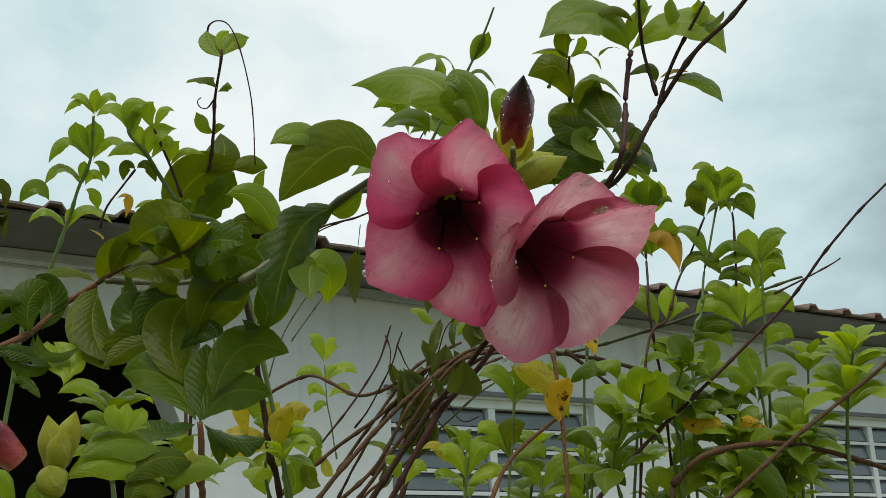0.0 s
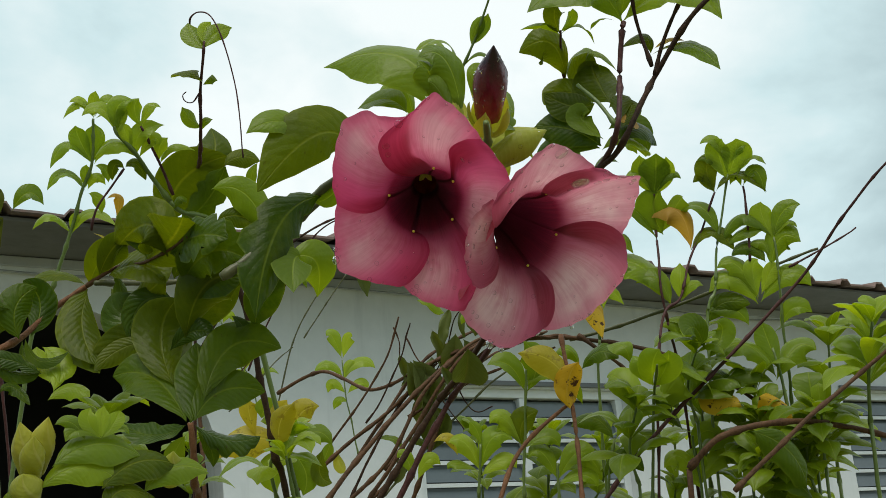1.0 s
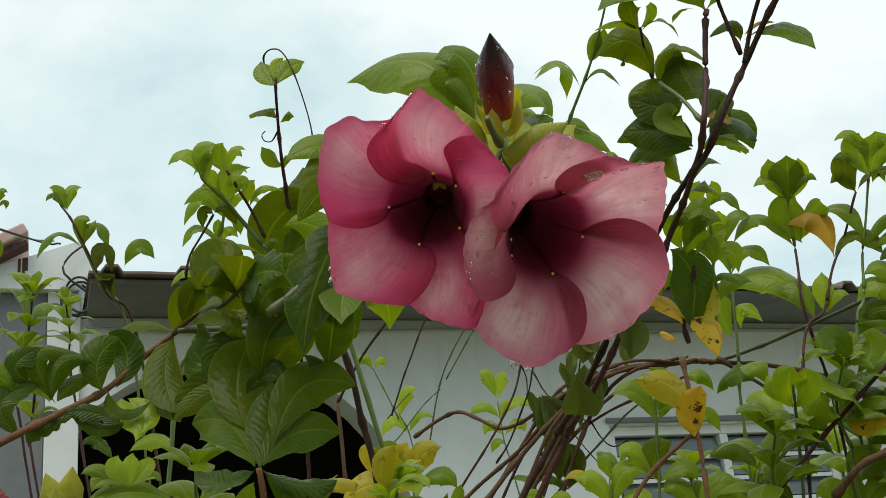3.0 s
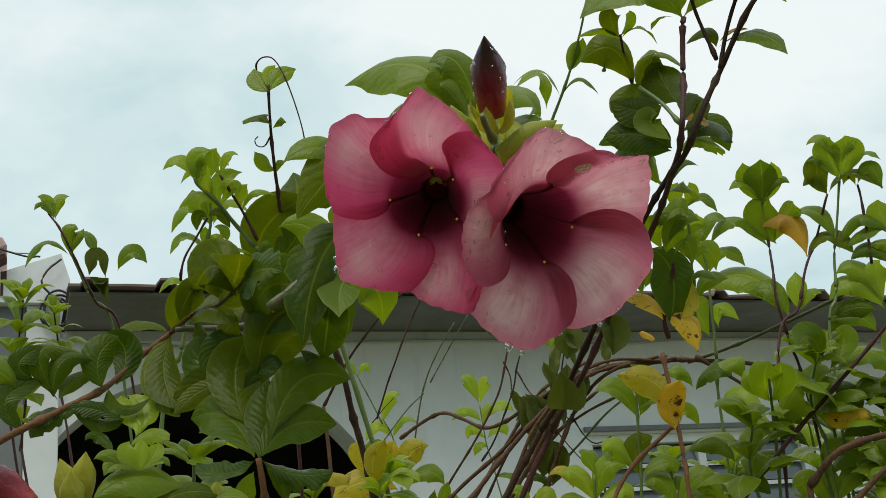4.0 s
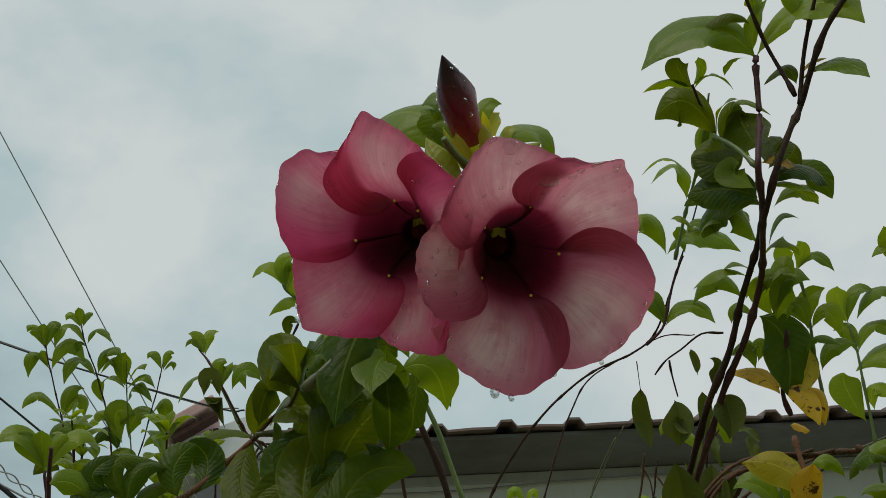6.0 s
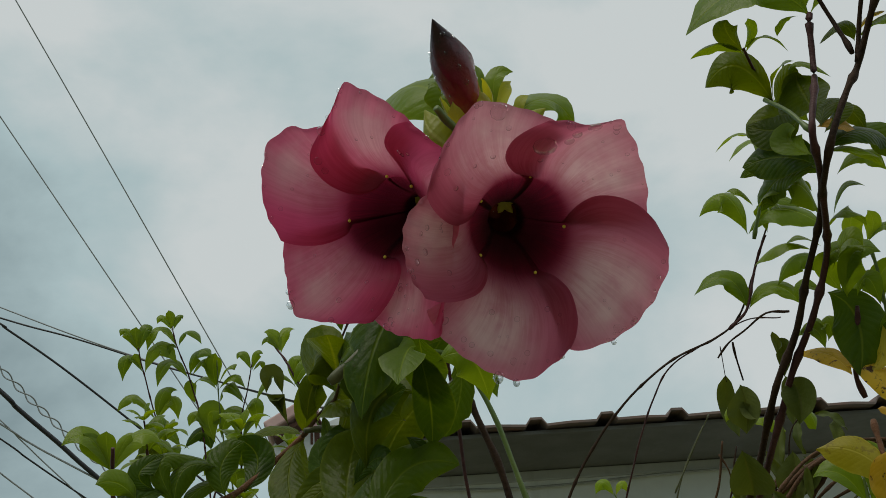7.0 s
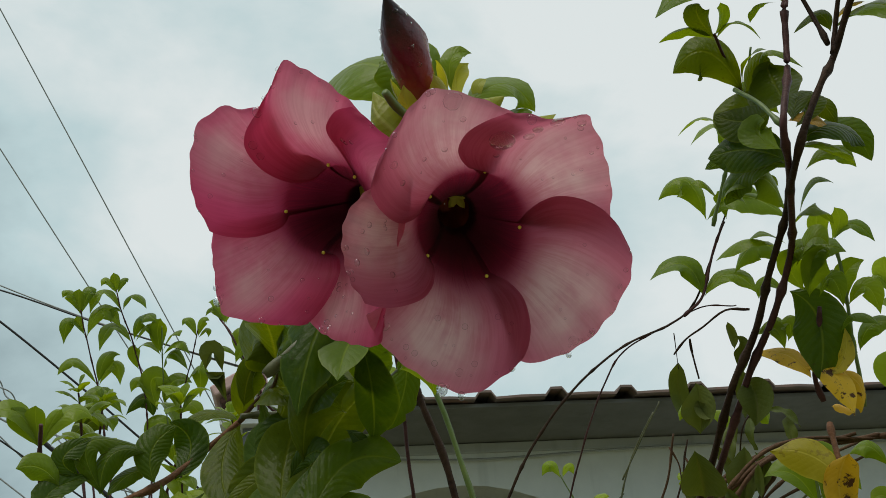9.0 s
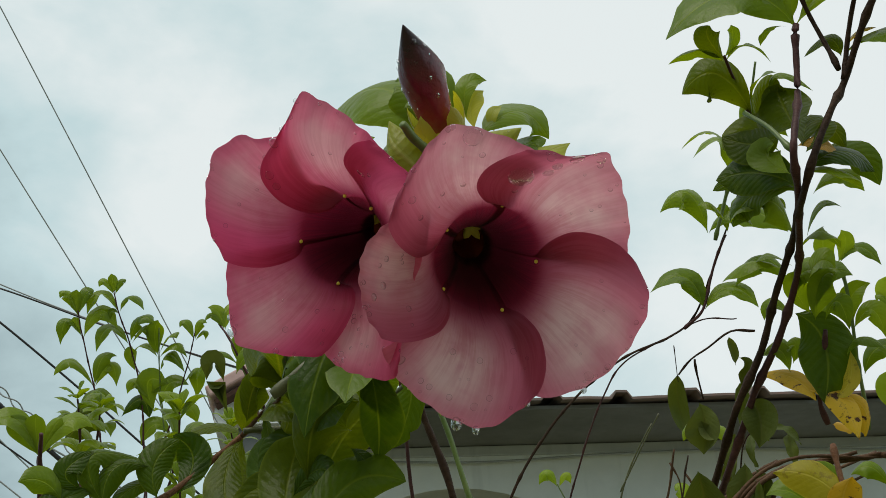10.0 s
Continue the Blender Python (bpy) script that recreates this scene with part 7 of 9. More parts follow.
rightshoots = thing("upright_shoots", "dense bright green young allamanda shoots", "plant", "bush branches")
stem(rightshoots, [(0.5974, 0.8800, -0.0200), (0.6289, 0.8543, 0.3097), (0.6605, 0.8285, 0.6395), (0.6605, 0.7959, 1.2186), (0.6605, 0.7758, 1.3166)], 1.8, 1.4, "stem_green")
stem(rightshoots, [(0.6605, 0.7758, 1.3166), (0.6605, 0.7670, 1.3595), (0.6463, 0.7397, 1.3991), (0.6166, 0.6958, 1.4154)], 1.4, 1.0, "stem_green")
frond(rightshoots, (0.6369, 0.7266, 1.4052), (0.6143, 0.7013, 1.4168), (0.6163, 0.6906, 1.4269), .5, .7, "young")
frond(rightshoots, (0.6369, 0.7266, 1.4052), (0.6275, 0.6953, 1.4152), (0.6248, 0.6900, 1.4259), .5, .7, "young")
frond(rightshoots, (0.6366, 0.7281, 1.4055), (0.6164, 0.7140, 1.4199), (0.6170, 0.7248, 1.4292), .5, .7, "young")
frond(rightshoots, (0.6547, 0.7579, 1.3840), (0.6397, 0.7725, 1.4249), (0.6391, 0.7894, 1.4251), .46, .7, "young")
frond(rightshoots, (0.6556, 0.7570, 1.3838), (0.6447, 0.7050, 1.4132), (0.6647, 0.7207, 1.4089), .5, .7, "young")
frond(rightshoots, (0.6516, 0.7504, 1.3924), (0.6470, 0.7727, 1.4063), (0.6453, 0.7717, 1.4145), .5, .7, "mid")
frond(rightshoots, (0.6509, 0.7475, 1.3940), (0.6538, 0.7278, 1.4008), (0.6769, 0.7456, 1.3900), .5, .7, "mid")
stem(rightshoots, [(0.6555, 0.8095, -0.0200), (0.6996, 0.7687, 0.3223), (0.7436, 0.7279, 0.6646), (0.7523, 0.7148, 1.2464), (0.7577, 0.7068, 1.3459)], 1.9, 1.5, "stem_green")
stem(rightshoots, [(0.7577, 0.7068, 1.3459), (0.7591, 0.7047, 1.3719), (0.7564, 0.7052, 1.4082), (0.7565, 0.7094, 1.4370)], 1.5, 1.1, "stem_green")
frond(rightshoots, (0.7533, 0.7072, 1.4110), (0.7326, 0.7140, 1.4520), (0.6976, 0.7183, 1.4262), .42, .5, "mid")
frond(rightshoots, (0.7529, 0.7075, 1.4087), (0.7769, 0.7007, 1.4441), (0.7852, 0.6883, 1.4315), .5, .6, "mid")
frond(rightshoots, (0.7566, 0.7058, 1.4175), (0.7546, 0.7116, 1.4446), (0.7525, 0.7140, 1.4618), .45, .7, "mid")
frond(rightshoots, (0.7508, 0.7090, 1.4068), (0.7367, 0.7151, 1.4198), (0.7179, 0.7283, 1.4139), .5, .5, "mid")
frond(rightshoots, (0.6790, 0.7086, 1.4341), (0.6686, 0.7030, 1.4550), (0.6494, 0.6975, 1.4412), .6, .8, "deep")
frond(rightshoots, (0.6882, 0.7155, 1.4268), (0.7106, 0.7118, 1.4512), (0.6967, 0.7088, 1.4571), .5, .7, "mid")
frond(rightshoots, (0.7164, 0.7446, 1.3992), (0.6757, 0.7155, 1.4201), (0.6447, 0.7050, 1.4132), .5, .6, "mid")
frond(rightshoots, (0.7185, 0.7438, 1.3990), (0.7240, 0.7199, 1.4211), (0.7404, 0.7168, 1.4064), .5, .6, "mid")
stem(rightshoots, [(0.5297, 0.9056, -0.0200), (0.5468, 0.8853, 0.3141), (0.5639, 0.8651, 0.6481), (0.5683, 0.8439, 1.2292), (0.5710, 0.8309, 1.3283)], 1.6, 1.3, "stem_green")
stem(rightshoots, [(0.5710, 0.8309, 1.3283), (0.5722, 0.8251, 1.3724), (0.5724, 0.8159, 1.4168), (0.5711, 0.8106, 1.4344)], 1.3, 1.0, "stem_green")
frond(rightshoots, (0.5716, 0.8163, 1.4169), (0.5585, 0.8136, 1.4446), (0.5417, 0.8246, 1.4402), .45, .6, "mid")
frond(rightshoots, (0.5737, 0.8154, 1.4167), (0.5827, 0.8012, 1.4414), (0.5665, 0.8036, 1.4572), .5, .7, "mid")
frond(rightshoots, (0.5724, 0.8146, 1.4212), (0.5873, 0.8012, 1.4367), (0.5971, 0.8035, 1.4231), .5, .6, "mid")
frond(rightshoots, (0.5710, 0.8257, 1.3726), (0.5671, 0.8243, 1.3931), (0.5828, 0.8155, 1.4003), .6, .9, "olive")
frond(rightshoots, (0.5702, 0.8261, 1.3727), (0.5549, 0.8280, 1.4034), (0.5457, 0.8351, 1.3925), .5, .7, "young")
frond(rightshoots, (0.5717, 0.8257, 1.3703), (0.5915, 0.8142, 1.3836), (0.5983, 0.8119, 1.3693), .5, .6, "mid")
stem(rightshoots, [(0.5004, 0.9231, -0.0200), (0.5112, 0.9066, 0.3168), (0.5220, 0.8902, 0.6535), (0.5315, 0.8646, 1.2337), (0.5374, 0.8488, 1.3323)], 1.6, 1.3, "stem_green")
stem(rightshoots, [(0.5374, 0.8488, 1.3323), (0.5387, 0.8453, 1.3542), (0.5390, 0.8416, 1.3764)], 1.3, 1.0, "stem_green")
frond(rightshoots, (0.5387, 0.8453, 1.3542), (0.5278, 0.8458, 1.3844), (0.5144, 0.8535, 1.3793), .5, .6, "young")
frond(rightshoots, (0.5387, 0.8453, 1.3542), (0.5464, 0.8355, 1.3889), (0.5631, 0.8289, 1.3780), .5, .6, "young")
frond(rightshoots, (0.5379, 0.8457, 1.3543), (0.5188, 0.8537, 1.3654), (0.5144, 0.8571, 1.3579), .4, .5, "mid")
frond(rightshoots, (0.5389, 0.8458, 1.3498), (0.5577, 0.8334, 1.3675), (0.5658, 0.8309, 1.3545), .5, .6, "young")
frond(rightshoots, (0.5394, 0.8414, 1.3763), (0.5362, 0.8405, 1.3901), (0.5301, 0.8425, 1.3952), .5, .7, "young")
frond(rightshoots, (0.5956, 0.8153, 1.3419), (0.5845, 0.8188, 1.3732), (0.5748, 0.8251, 1.3623), .5, .6, "mid")
frond(rightshoots, (0.5956, 0.8153, 1.3419), (0.6125, 0.8040, 1.3720), (0.6201, 0.7991, 1.3519), .5, .6, "mid")
frond(rightshoots, (0.5961, 0.8154, 1.3383), (0.6154, 0.8025, 1.3490), (0.6232, 0.7983, 1.3338), .5, .5, "young")
stem(rightshoots, [(0.5519, 0.8876, -0.0200), (0.5738, 0.8635, 0.3096), (0.5956, 0.8394, 0.6392), (0.5956, 0.8256, 1.2212), (0.5956, 0.8171, 1.3208)], 1.6, 1.3, "stem_green")
stem(rightshoots, [(0.5956, 0.8171, 1.3208), (0.5956, 0.8153, 1.3419), (0.5961, 0.8139, 1.3561)], 1.3, 1.0, "stem_green")
frond(rightshoots, (0.6362, 0.7867, 1.3718), (0.6299, 0.7982, 1.3981), (0.6084, 0.8063, 1.3854), .42, .6, "deep")
frond(rightshoots, (0.6378, 0.7852, 1.3715), (0.6472, 0.7691, 1.4009), (0.6553, 0.7543, 1.3864), .5, .6, "mid")
frond(rightshoots, (0.6384, 0.7845, 1.3632), (0.6541, 0.7642, 1.3771), (0.6714, 0.7609, 1.3625), .5, .6, "mid")
frond(rightshoots, (0.6257, 0.7958, 1.3422), (0.6191, 0.7997, 1.3642), (0.6038, 0.8095, 1.3551), .5, .6, "mid")
frond(rightshoots, (0.6274, 0.7947, 1.3406), (0.6417, 0.7816, 1.3626), (0.6547, 0.7751, 1.3432), .5, .6, "deep")
stem(rightshoots, [(0.5597, 0.8866, -0.0200), (0.5833, 0.8623, 0.3091), (0.6068, 0.8380, 0.6382), (0.6205, 0.8121, 1.2180), (0.6290, 0.7961, 1.3164)], 1.6, 1.3, "stem_green")
stem(rightshoots, [(0.6290, 0.7961, 1.3164), (0.6316, 0.7912, 1.3466), (0.6368, 0.7861, 1.3717)], 1.3, 1.0, "stem_green")
frond(rightshoots, (0.6964, 0.7548, 1.3286), (0.6819, 0.7583, 1.3617), (0.6694, 0.7664, 1.3448), .5, .6, "young")
frond(rightshoots, (0.6964, 0.7548, 1.3286), (0.7167, 0.7468, 1.3586), (0.7256, 0.7373, 1.3424), .5, .6, "mid")
frond(rightshoots, (0.6930, 0.7563, 1.3565), (0.7073, 0.7530, 1.3805), (0.7204, 0.7452, 1.3627), .5, .6, "mid")
frond(rightshoots, (0.6966, 0.7547, 1.3251), (0.6916, 0.7570, 1.3478), (0.7028, 0.7535, 1.3602), .6, .8, "young")
stem(rightshoots, [(0.6082, 0.8370, -0.0200), (0.6421, 0.8020, 0.3032), (0.6759, 0.7671, 0.6263), (0.6877, 0.7600, 1.2083), (0.6949, 0.7557, 1.3079)], 1.6, 1.3, "stem_green")
stem(rightshoots, [(0.6949, 0.7557, 1.3079), (0.6964, 0.7548, 1.3286), (0.6953, 0.7556, 1.3564), (0.6952, 0.7551, 1.3698)], 1.3, 1.0, "stem_green")
frond(rightshoots, (0.7309, 0.7308, 1.3236), (0.7312, 0.7344, 1.3560), (0.7141, 0.7459, 1.3442), .5, .6, "mid")
frond(rightshoots, (0.7309, 0.7308, 1.3236), (0.7462, 0.7184, 1.3482), (0.7542, 0.7101, 1.3326), .5, .6, "deep")
frond(rightshoots, (0.7336, 0.7336, 1.3683), (0.7304, 0.7360, 1.3925), (0.7158, 0.7507, 1.3812), .5, .6, "deep")
frond(rightshoots, (0.7363, 0.7303, 1.3676), (0.7465, 0.7150, 1.3923), (0.7578, 0.7058, 1.3758), .5, .6, "mid")
stem(rightshoots, [(0.6265, 0.8173, -0.0200), (0.6644, 0.7782, 0.3010), (0.7022, 0.7390, 0.6220), (0.7187, 0.7343, 1.2036), (0.7288, 0.7314, 1.3030)], 1.6, 1.3, "stem_green")
stem(rightshoots, [(0.7288, 0.7314, 1.3030), (0.7309, 0.7308, 1.3236), (0.7350, 0.7320, 1.3680)], 1.3, 1.0, "stem_green")
frond(rightshoots, (0.6130, 0.7912, 1.4342), (0.6000, 0.7830, 1.4510), (0.5902, 0.7950, 1.4446), .5, .6, "mid")
frond(rightshoots, (0.6159, 0.7921, 1.4320), (0.6155, 0.7665, 1.4467), (0.6260, 0.7540, 1.4334), .5, .6, "deep")
frond(rightshoots, (0.6199, 0.8022, 1.4038), (0.6109, 0.7999, 1.4222), (0.6019, 0.8052, 1.4141), .5, .7, "mid")
frond(rightshoots, (0.6848, 0.7547, 1.3745), (0.6635, 0.7435, 1.3907), (0.6593, 0.7551, 1.3820), .5, .6, "deep")
frond(rightshoots, (0.7271, 0.7374, 1.3975), (0.7162, 0.7251, 1.4178), (0.6962, 0.7291, 1.4142), .5, .6, "deep")
frond(rightshoots, (0.6242, 0.7383, 1.4258), (0.6159, 0.7293, 1.4415), (0.6181, 0.7589, 1.4447), .5, .6, "mid")
shoot(rightshoots, [(0.7620, 0.6270, 1.3561), (0.7566, 0.6146, 1.3992), (0.7561, 0.6023, 1.4336)], 1.6, 1.0, 0.047, 4, 11, "young", "stem_green", joined=True)
shoot(rightshoots, [(0.7489, 0.8009, 1.3276), (0.7371, 0.7866, 1.3866), (0.7241, 0.7695, 1.4555)], 1.6, 1.0, 0.050, 4, 13, "mid", "stem_green", joined=True)
shoot(rightshoots, [(0.8456, 0.7426, 1.3228), (0.8339, 0.7283, 1.3819), (0.8253, 0.7085, 1.4505)], 1.6, 1.0, 0.050, 4, 14, "mid", "stem_green", joined=True)
shoot(rightshoots, [(0.7635, 0.7489, 1.3036), (0.7534, 0.7378, 1.3508), (0.7421, 0.7241, 1.4075)], 1.6, 1.0, 0.050, 4, 16, "mid", "stem_green", joined=True)
shoot(rightshoots, [(0.6295, 0.8837, 1.3042), (0.6245, 0.8724, 1.3434), (0.6218, 0.8597, 1.3825)], 1.5, .9, 0.043, 3, 21, "mid", "stem_green", joined=True)
shoot(rightshoots, [(0.6798, 0.8999, 1.3171), (0.6927, 0.8828, 1.3474), (0.6844, 0.8666, 1.3777)], 1.3, 0.9, 0.042, 3, 26, "mid", "stem_green", joined=True)
shoot(rightshoots, [(0.7404, 0.7235, 1.3246), (0.7298, 0.7194, 1.3517), (0.7230, 0.7044, 1.3767)], 1.3, 0.9, 0.038, 3, 28, "mid", "stem_green", joined=True)
shoot(rightshoots, [(0.6933, 0.7439, 1.3772), (0.6828, 0.7386, 1.4077), (0.6812, 0.7201, 1.4351)], 1.3, 0.9, 0.036, 3, 30, "mid", "stem_green", joined=True)
shoot(rightshoots, [(0.6338, 0.7562, 1.3294), (0.6240, 0.7505, 1.3601), (0.6205, 0.7325, 1.3885)], 1.3, 0.9, 0.041, 3, 31, "mid", "stem_green", joined=True)
shoot(rightshoots, [(0.9095, 0.8719, 1.2890), (0.9175, 0.8549, 1.3265), (0.9122, 0.8350, 1.3631)], 1.3, 0.9, 0.043, 3, 33, "mid", "stem_green", joined=True)
shoot(rightshoots, [(0.8226, 0.9282, 1.3674), (0.8167, 0.9200, 1.3998), (0.8052, 0.9050, 1.4314)], 1.3, 0.9, 0.032, 3, 35, "young", "stem_green", joined=True)
shoot(rightshoots, [(0.6246, 0.9853, 1.3361), (0.6192, 0.9762, 1.3703), (0.6091, 0.9600, 1.4033)], 1.3, 0.9, 0.033, 2, 39, "mid", "stem_green", joined=True)
shoot(rightshoots, [(0.3764, 1.1350, 1.3530), (0.3780, 1.1237, 1.3831), (0.3709, 1.1073, 1.4126)], 1.3, 0.9, 0.038, 3, 43, "mid", "stem_green", joined=True)

lowshoots = thing("low_shoots", "low green allamanda shoots growing under the arching cane", "plant", "bush branches")
stem(lowshoots, [(0.7188, 1.4621, 1.4546), (0.7092, 1.4575, 1.5002), (0.7003, 1.4527, 1.5384), (0.6971, 1.4517, 1.5855)], 1.1, .8, "stem_green")
frond(lowshoots, (0.6967, 1.4521, 1.5880), (0.6838, 1.4528, 1.6259), (0.6772, 1.4565, 1.6204), .5, .6, "young")
frond(lowshoots, (0.6981, 1.4514, 1.5878), (0.7042, 1.4458, 1.6201), (0.7105, 1.4431, 1.6178), .5, .7, "young")
frond(lowshoots, (0.6961, 1.4509, 1.5616), (0.6796, 1.4590, 1.5914), (0.6598, 1.4677, 1.5682), .45, .5, "young")
frond(lowshoots, (0.6982, 1.4500, 1.5614), (0.7204, 1.4411, 1.5908), (0.7389, 1.4336, 1.5714), .45, .5, "young")
frond(lowshoots, (0.6980, 1.4504, 1.5575), (0.7051, 1.4477, 1.5805), (0.7126, 1.4446, 1.5837), .5, .7, "young")
frond(lowshoots, (0.7003, 1.4527, 1.5384), (0.6821, 1.4573, 1.5632), (0.6778, 1.4625, 1.5408), .5, .6, "young")
frond(lowshoots, (0.7024, 1.4518, 1.5382), (0.7214, 1.4414, 1.5592), (0.7279, 1.4418, 1.5395), .5, .6, "young")
frond(lowshoots, (0.7031, 1.4541, 1.5269), (0.6917, 1.4571, 1.5355), (0.6860, 1.4638, 1.5175), .5, .6, "young")
stem(lowshoots, [(0.5708, 1.5006, 1.5742), (0.5489, 1.4976, 1.6211), (0.5376, 1.4953, 1.6445)], 1.0, .8, "stem_green")
frond(lowshoots, (0.5376, 1.4963, 1.6407), (0.5262, 1.4926, 1.6677), (0.5154, 1.5014, 1.6459), .5, .6, "young")
frond(lowshoots, (0.5399, 1.4957, 1.6405), (0.5485, 1.4884, 1.6587), (0.5539, 1.4907, 1.6433), .5, .6, "young")
stem(lowshoots, [(0.5919, 1.5030, 1.5197), (0.5816, 1.4999, 1.5582), (0.5709, 1.4991, 1.5818)], 1.0, .8, "stem_green")
frond(lowshoots, (0.5708, 1.5006, 1.5742), (0.5784, 1.4897, 1.6151), (0.5946, 1.4852, 1.6116), .45, .5, "young")
frond(lowshoots, (0.5816, 1.5006, 1.5545), (0.5636, 1.5014, 1.5824), (0.5487, 1.5117, 1.5535), .5, .5, "young")
frond(lowshoots, (0.5838, 1.4999, 1.5543), (0.5966, 1.4894, 1.5872), (0.6160, 1.4854, 1.5703), .45, .4, "young")
stem(lowshoots, [(0.4518, 0.9663, -0.0200), (0.4522, 0.9591, 0.3232), (0.4526, 0.9518, 0.6664), (0.4293, 0.9464, 1.2471), (0.4150, 0.9430, 1.3460)], 1.6, 1.3, "stem_green")
stem(lowshoots, [(0.4150, 0.9430, 1.3460), (0.4116, 0.9422, 1.3695), (0.4075, 0.9402, 1.3906)], 1.3, 1.0, "stem_green")
frond(lowshoots, (0.4038, 0.9403, 1.3941), (0.3870, 0.9383, 1.4268), (0.3839, 0.9421, 1.4142), .62, .8, "mid")
frond(lowshoots, (0.4064, 0.9387, 1.3952), (0.3958, 0.9368, 1.4167), (0.4036, 0.9316, 1.4285), .55, .85, "yellow")
frond(lowshoots, (0.4094, 0.9374, 1.3949), (0.4114, 0.9300, 1.4198), (0.4296, 0.9233, 1.4219), .55, .85, "yellow")
frond(lowshoots, (0.4097, 0.9393, 1.3904), (0.4293, 0.9262, 1.4066), (0.4413, 0.9260, 1.3885), .5, .6, "mid")
frond(lowshoots, (0.4054, 0.9417, 1.3886), (0.3758, 0.9471, 1.4048), (0.3507, 0.9584, 1.3830), .5, .75, "yellow")
frond(lowshoots, (0.4067, 0.9419, 1.3862), (0.3892, 0.9487, 1.3761), (0.3982, 0.9486, 1.3499), .55, .85, "mid")
frond(lowshoots, (0.4085, 0.9412, 1.3860), (0.4247, 0.9369, 1.3681), (0.4186, 0.9415, 1.3480), .55, .85, "mid")
frond(lowshoots, (0.3803, 0.9467, 1.3998), (0.3713, 0.9445, 1.4236), (0.3736, 0.9423, 1.4303), .5, .8, "yellow")
frond(lowshoots, (0.4338, 0.9297, 1.3856), (0.4289, 0.9358, 1.3631), (0.4419, 0.9311, 1.3571), .5, .7, "olive")
frond(lowshoots, (0.5071, 0.9024, 1.3547), (0.4996, 0.9026, 1.3787), (0.4929, 0.9063, 1.3748), .5, .7, "young")
frond(lowshoots, (0.5093, 0.9014, 1.3545), (0.5168, 0.8946, 1.3768), (0.5270, 0.8910, 1.3663), .5, .7, "young")
frond(lowshoots, (0.5214, 0.8909, 1.3855), (0.5345, 0.8830, 1.3932), (0.5400, 0.8833, 1.3731), .4, .6, "yellow")
shoot(lowshoots, [(0.7577, 0.7401, 1.2516), (0.7540, 0.7300, 1.2862), (0.7412, 0.7146, 1.3208)], 1.3, 0.9, 0.041, 3, 74, "mid", "stem_green", joined=True)
shoot(lowshoots, [(0.7878, 0.7158, 1.3060), (0.7783, 0.7131, 1.3276), (0.7714, 0.6998, 1.3475)], 1.3, 0.9, 0.037, 3, 76, "young", "stem_green", joined=True)
shoot(lowshoots, [(0.7372, 0.7132, 1.2880), (0.7379, 0.7009, 1.3222), (0.7260, 0.6854, 1.3560)], 1.3, 0.9, 0.037, 3, 77, "young", "stem_green", joined=True)
shoot(lowshoots, [(0.7469, 0.6773, 1.3060), (0.7378, 0.6739, 1.3293), (0.7280, 0.6612, 1.3515)], 1.3, 0.9, 0.037, 3, 79, "mid", "stem_green", joined=True)
shoot(lowshoots, [(0.7058, 0.7095, 1.3018), (0.7136, 0.6987, 1.3217), (0.7011, 0.6881, 1.3421)], 1.3, 0.9, 0.037, 3, 81, "mid", "stem_green", joined=True)
shoot(lowshoots, [(0.7576, 0.6837, 1.3289), (0.7543, 0.6777, 1.3509), (0.7449, 0.6654, 1.3717)], 1.3, 0.9, 0.044, 3, 82, "mid", "stem_green", joined=True)
shoot(lowshoots, [(0.7366, 0.6554, 1.3276), (0.7330, 0.6497, 1.3491), (0.7230, 0.6380, 1.3691)], 1.3, 0.9, 0.039, 3, 84, "mid", "stem_green", joined=True)
shoot(lowshoots, [(0.7617, 0.8014, 1.2821), (0.7661, 0.7871, 1.3169), (0.7640, 0.7666, 1.3505)], 1.3, 0.9, 0.035, 3, 86, "mid", "stem_green", joined=True)
shoot(lowshoots, [(0.7202, 0.8217, 1.2700), (0.7126, 0.8140, 1.3035), (0.7059, 0.7963, 1.3356)], 1.3, 0.9, 0.035, 3, 87, "mid", "stem_green", joined=True)

backshoots = thing("back_shoots", "small green allamanda shoots at the back of the bush", "plant", "bush branches")
stem(backshoots, [(0.3419, 1.2942, -0.0200), (0.3187, 1.3572, 0.5198), (0.2956, 1.4203, 1.0596), (0.2230, 1.3563, 1.6101), (0.1783, 1.3170, 1.6905)], 1.9, 1.5, "stem_purple")
stem(backshoots, [(0.1783, 1.3170, 1.6905), (0.1649, 1.3052, 1.7146), (0.1482, 1.2893, 1.7441), (0.1381, 1.2892, 1.7658), (0.1278, 1.2934, 1.7823), (0.1197, 1.2906, 1.7957)], 1.5, 1.0, "stem_purple")
stem(backshoots, [(0.3302, 1.2962, -0.0200), (0.3045, 1.3597, 0.5216), (0.2789, 1.4231, 1.0632), (0.2125, 1.3556, 1.6153), (0.1717, 1.3141, 1.6966)], 1.8, 1.4, "stem_green")
stem(backshoots, [(0.1717, 1.3141, 1.6966), (0.1603, 1.3025, 1.7193), (0.1503, 1.2921, 1.7381), (0.1414, 1.2876, 1.7614)], 1.4, 1.0, "stem_green")
frond(backshoots, (0.1332, 1.2924, 1.7760), (0.1196, 1.2883, 1.8021), (0.1115, 1.2911, 1.7848), .5, .4, "mid")
frond(backshoots, (0.1332, 1.2924, 1.7760), (0.1274, 1.2910, 1.7997), (0.1144, 1.2878, 1.8004), .5, .6, "mid")
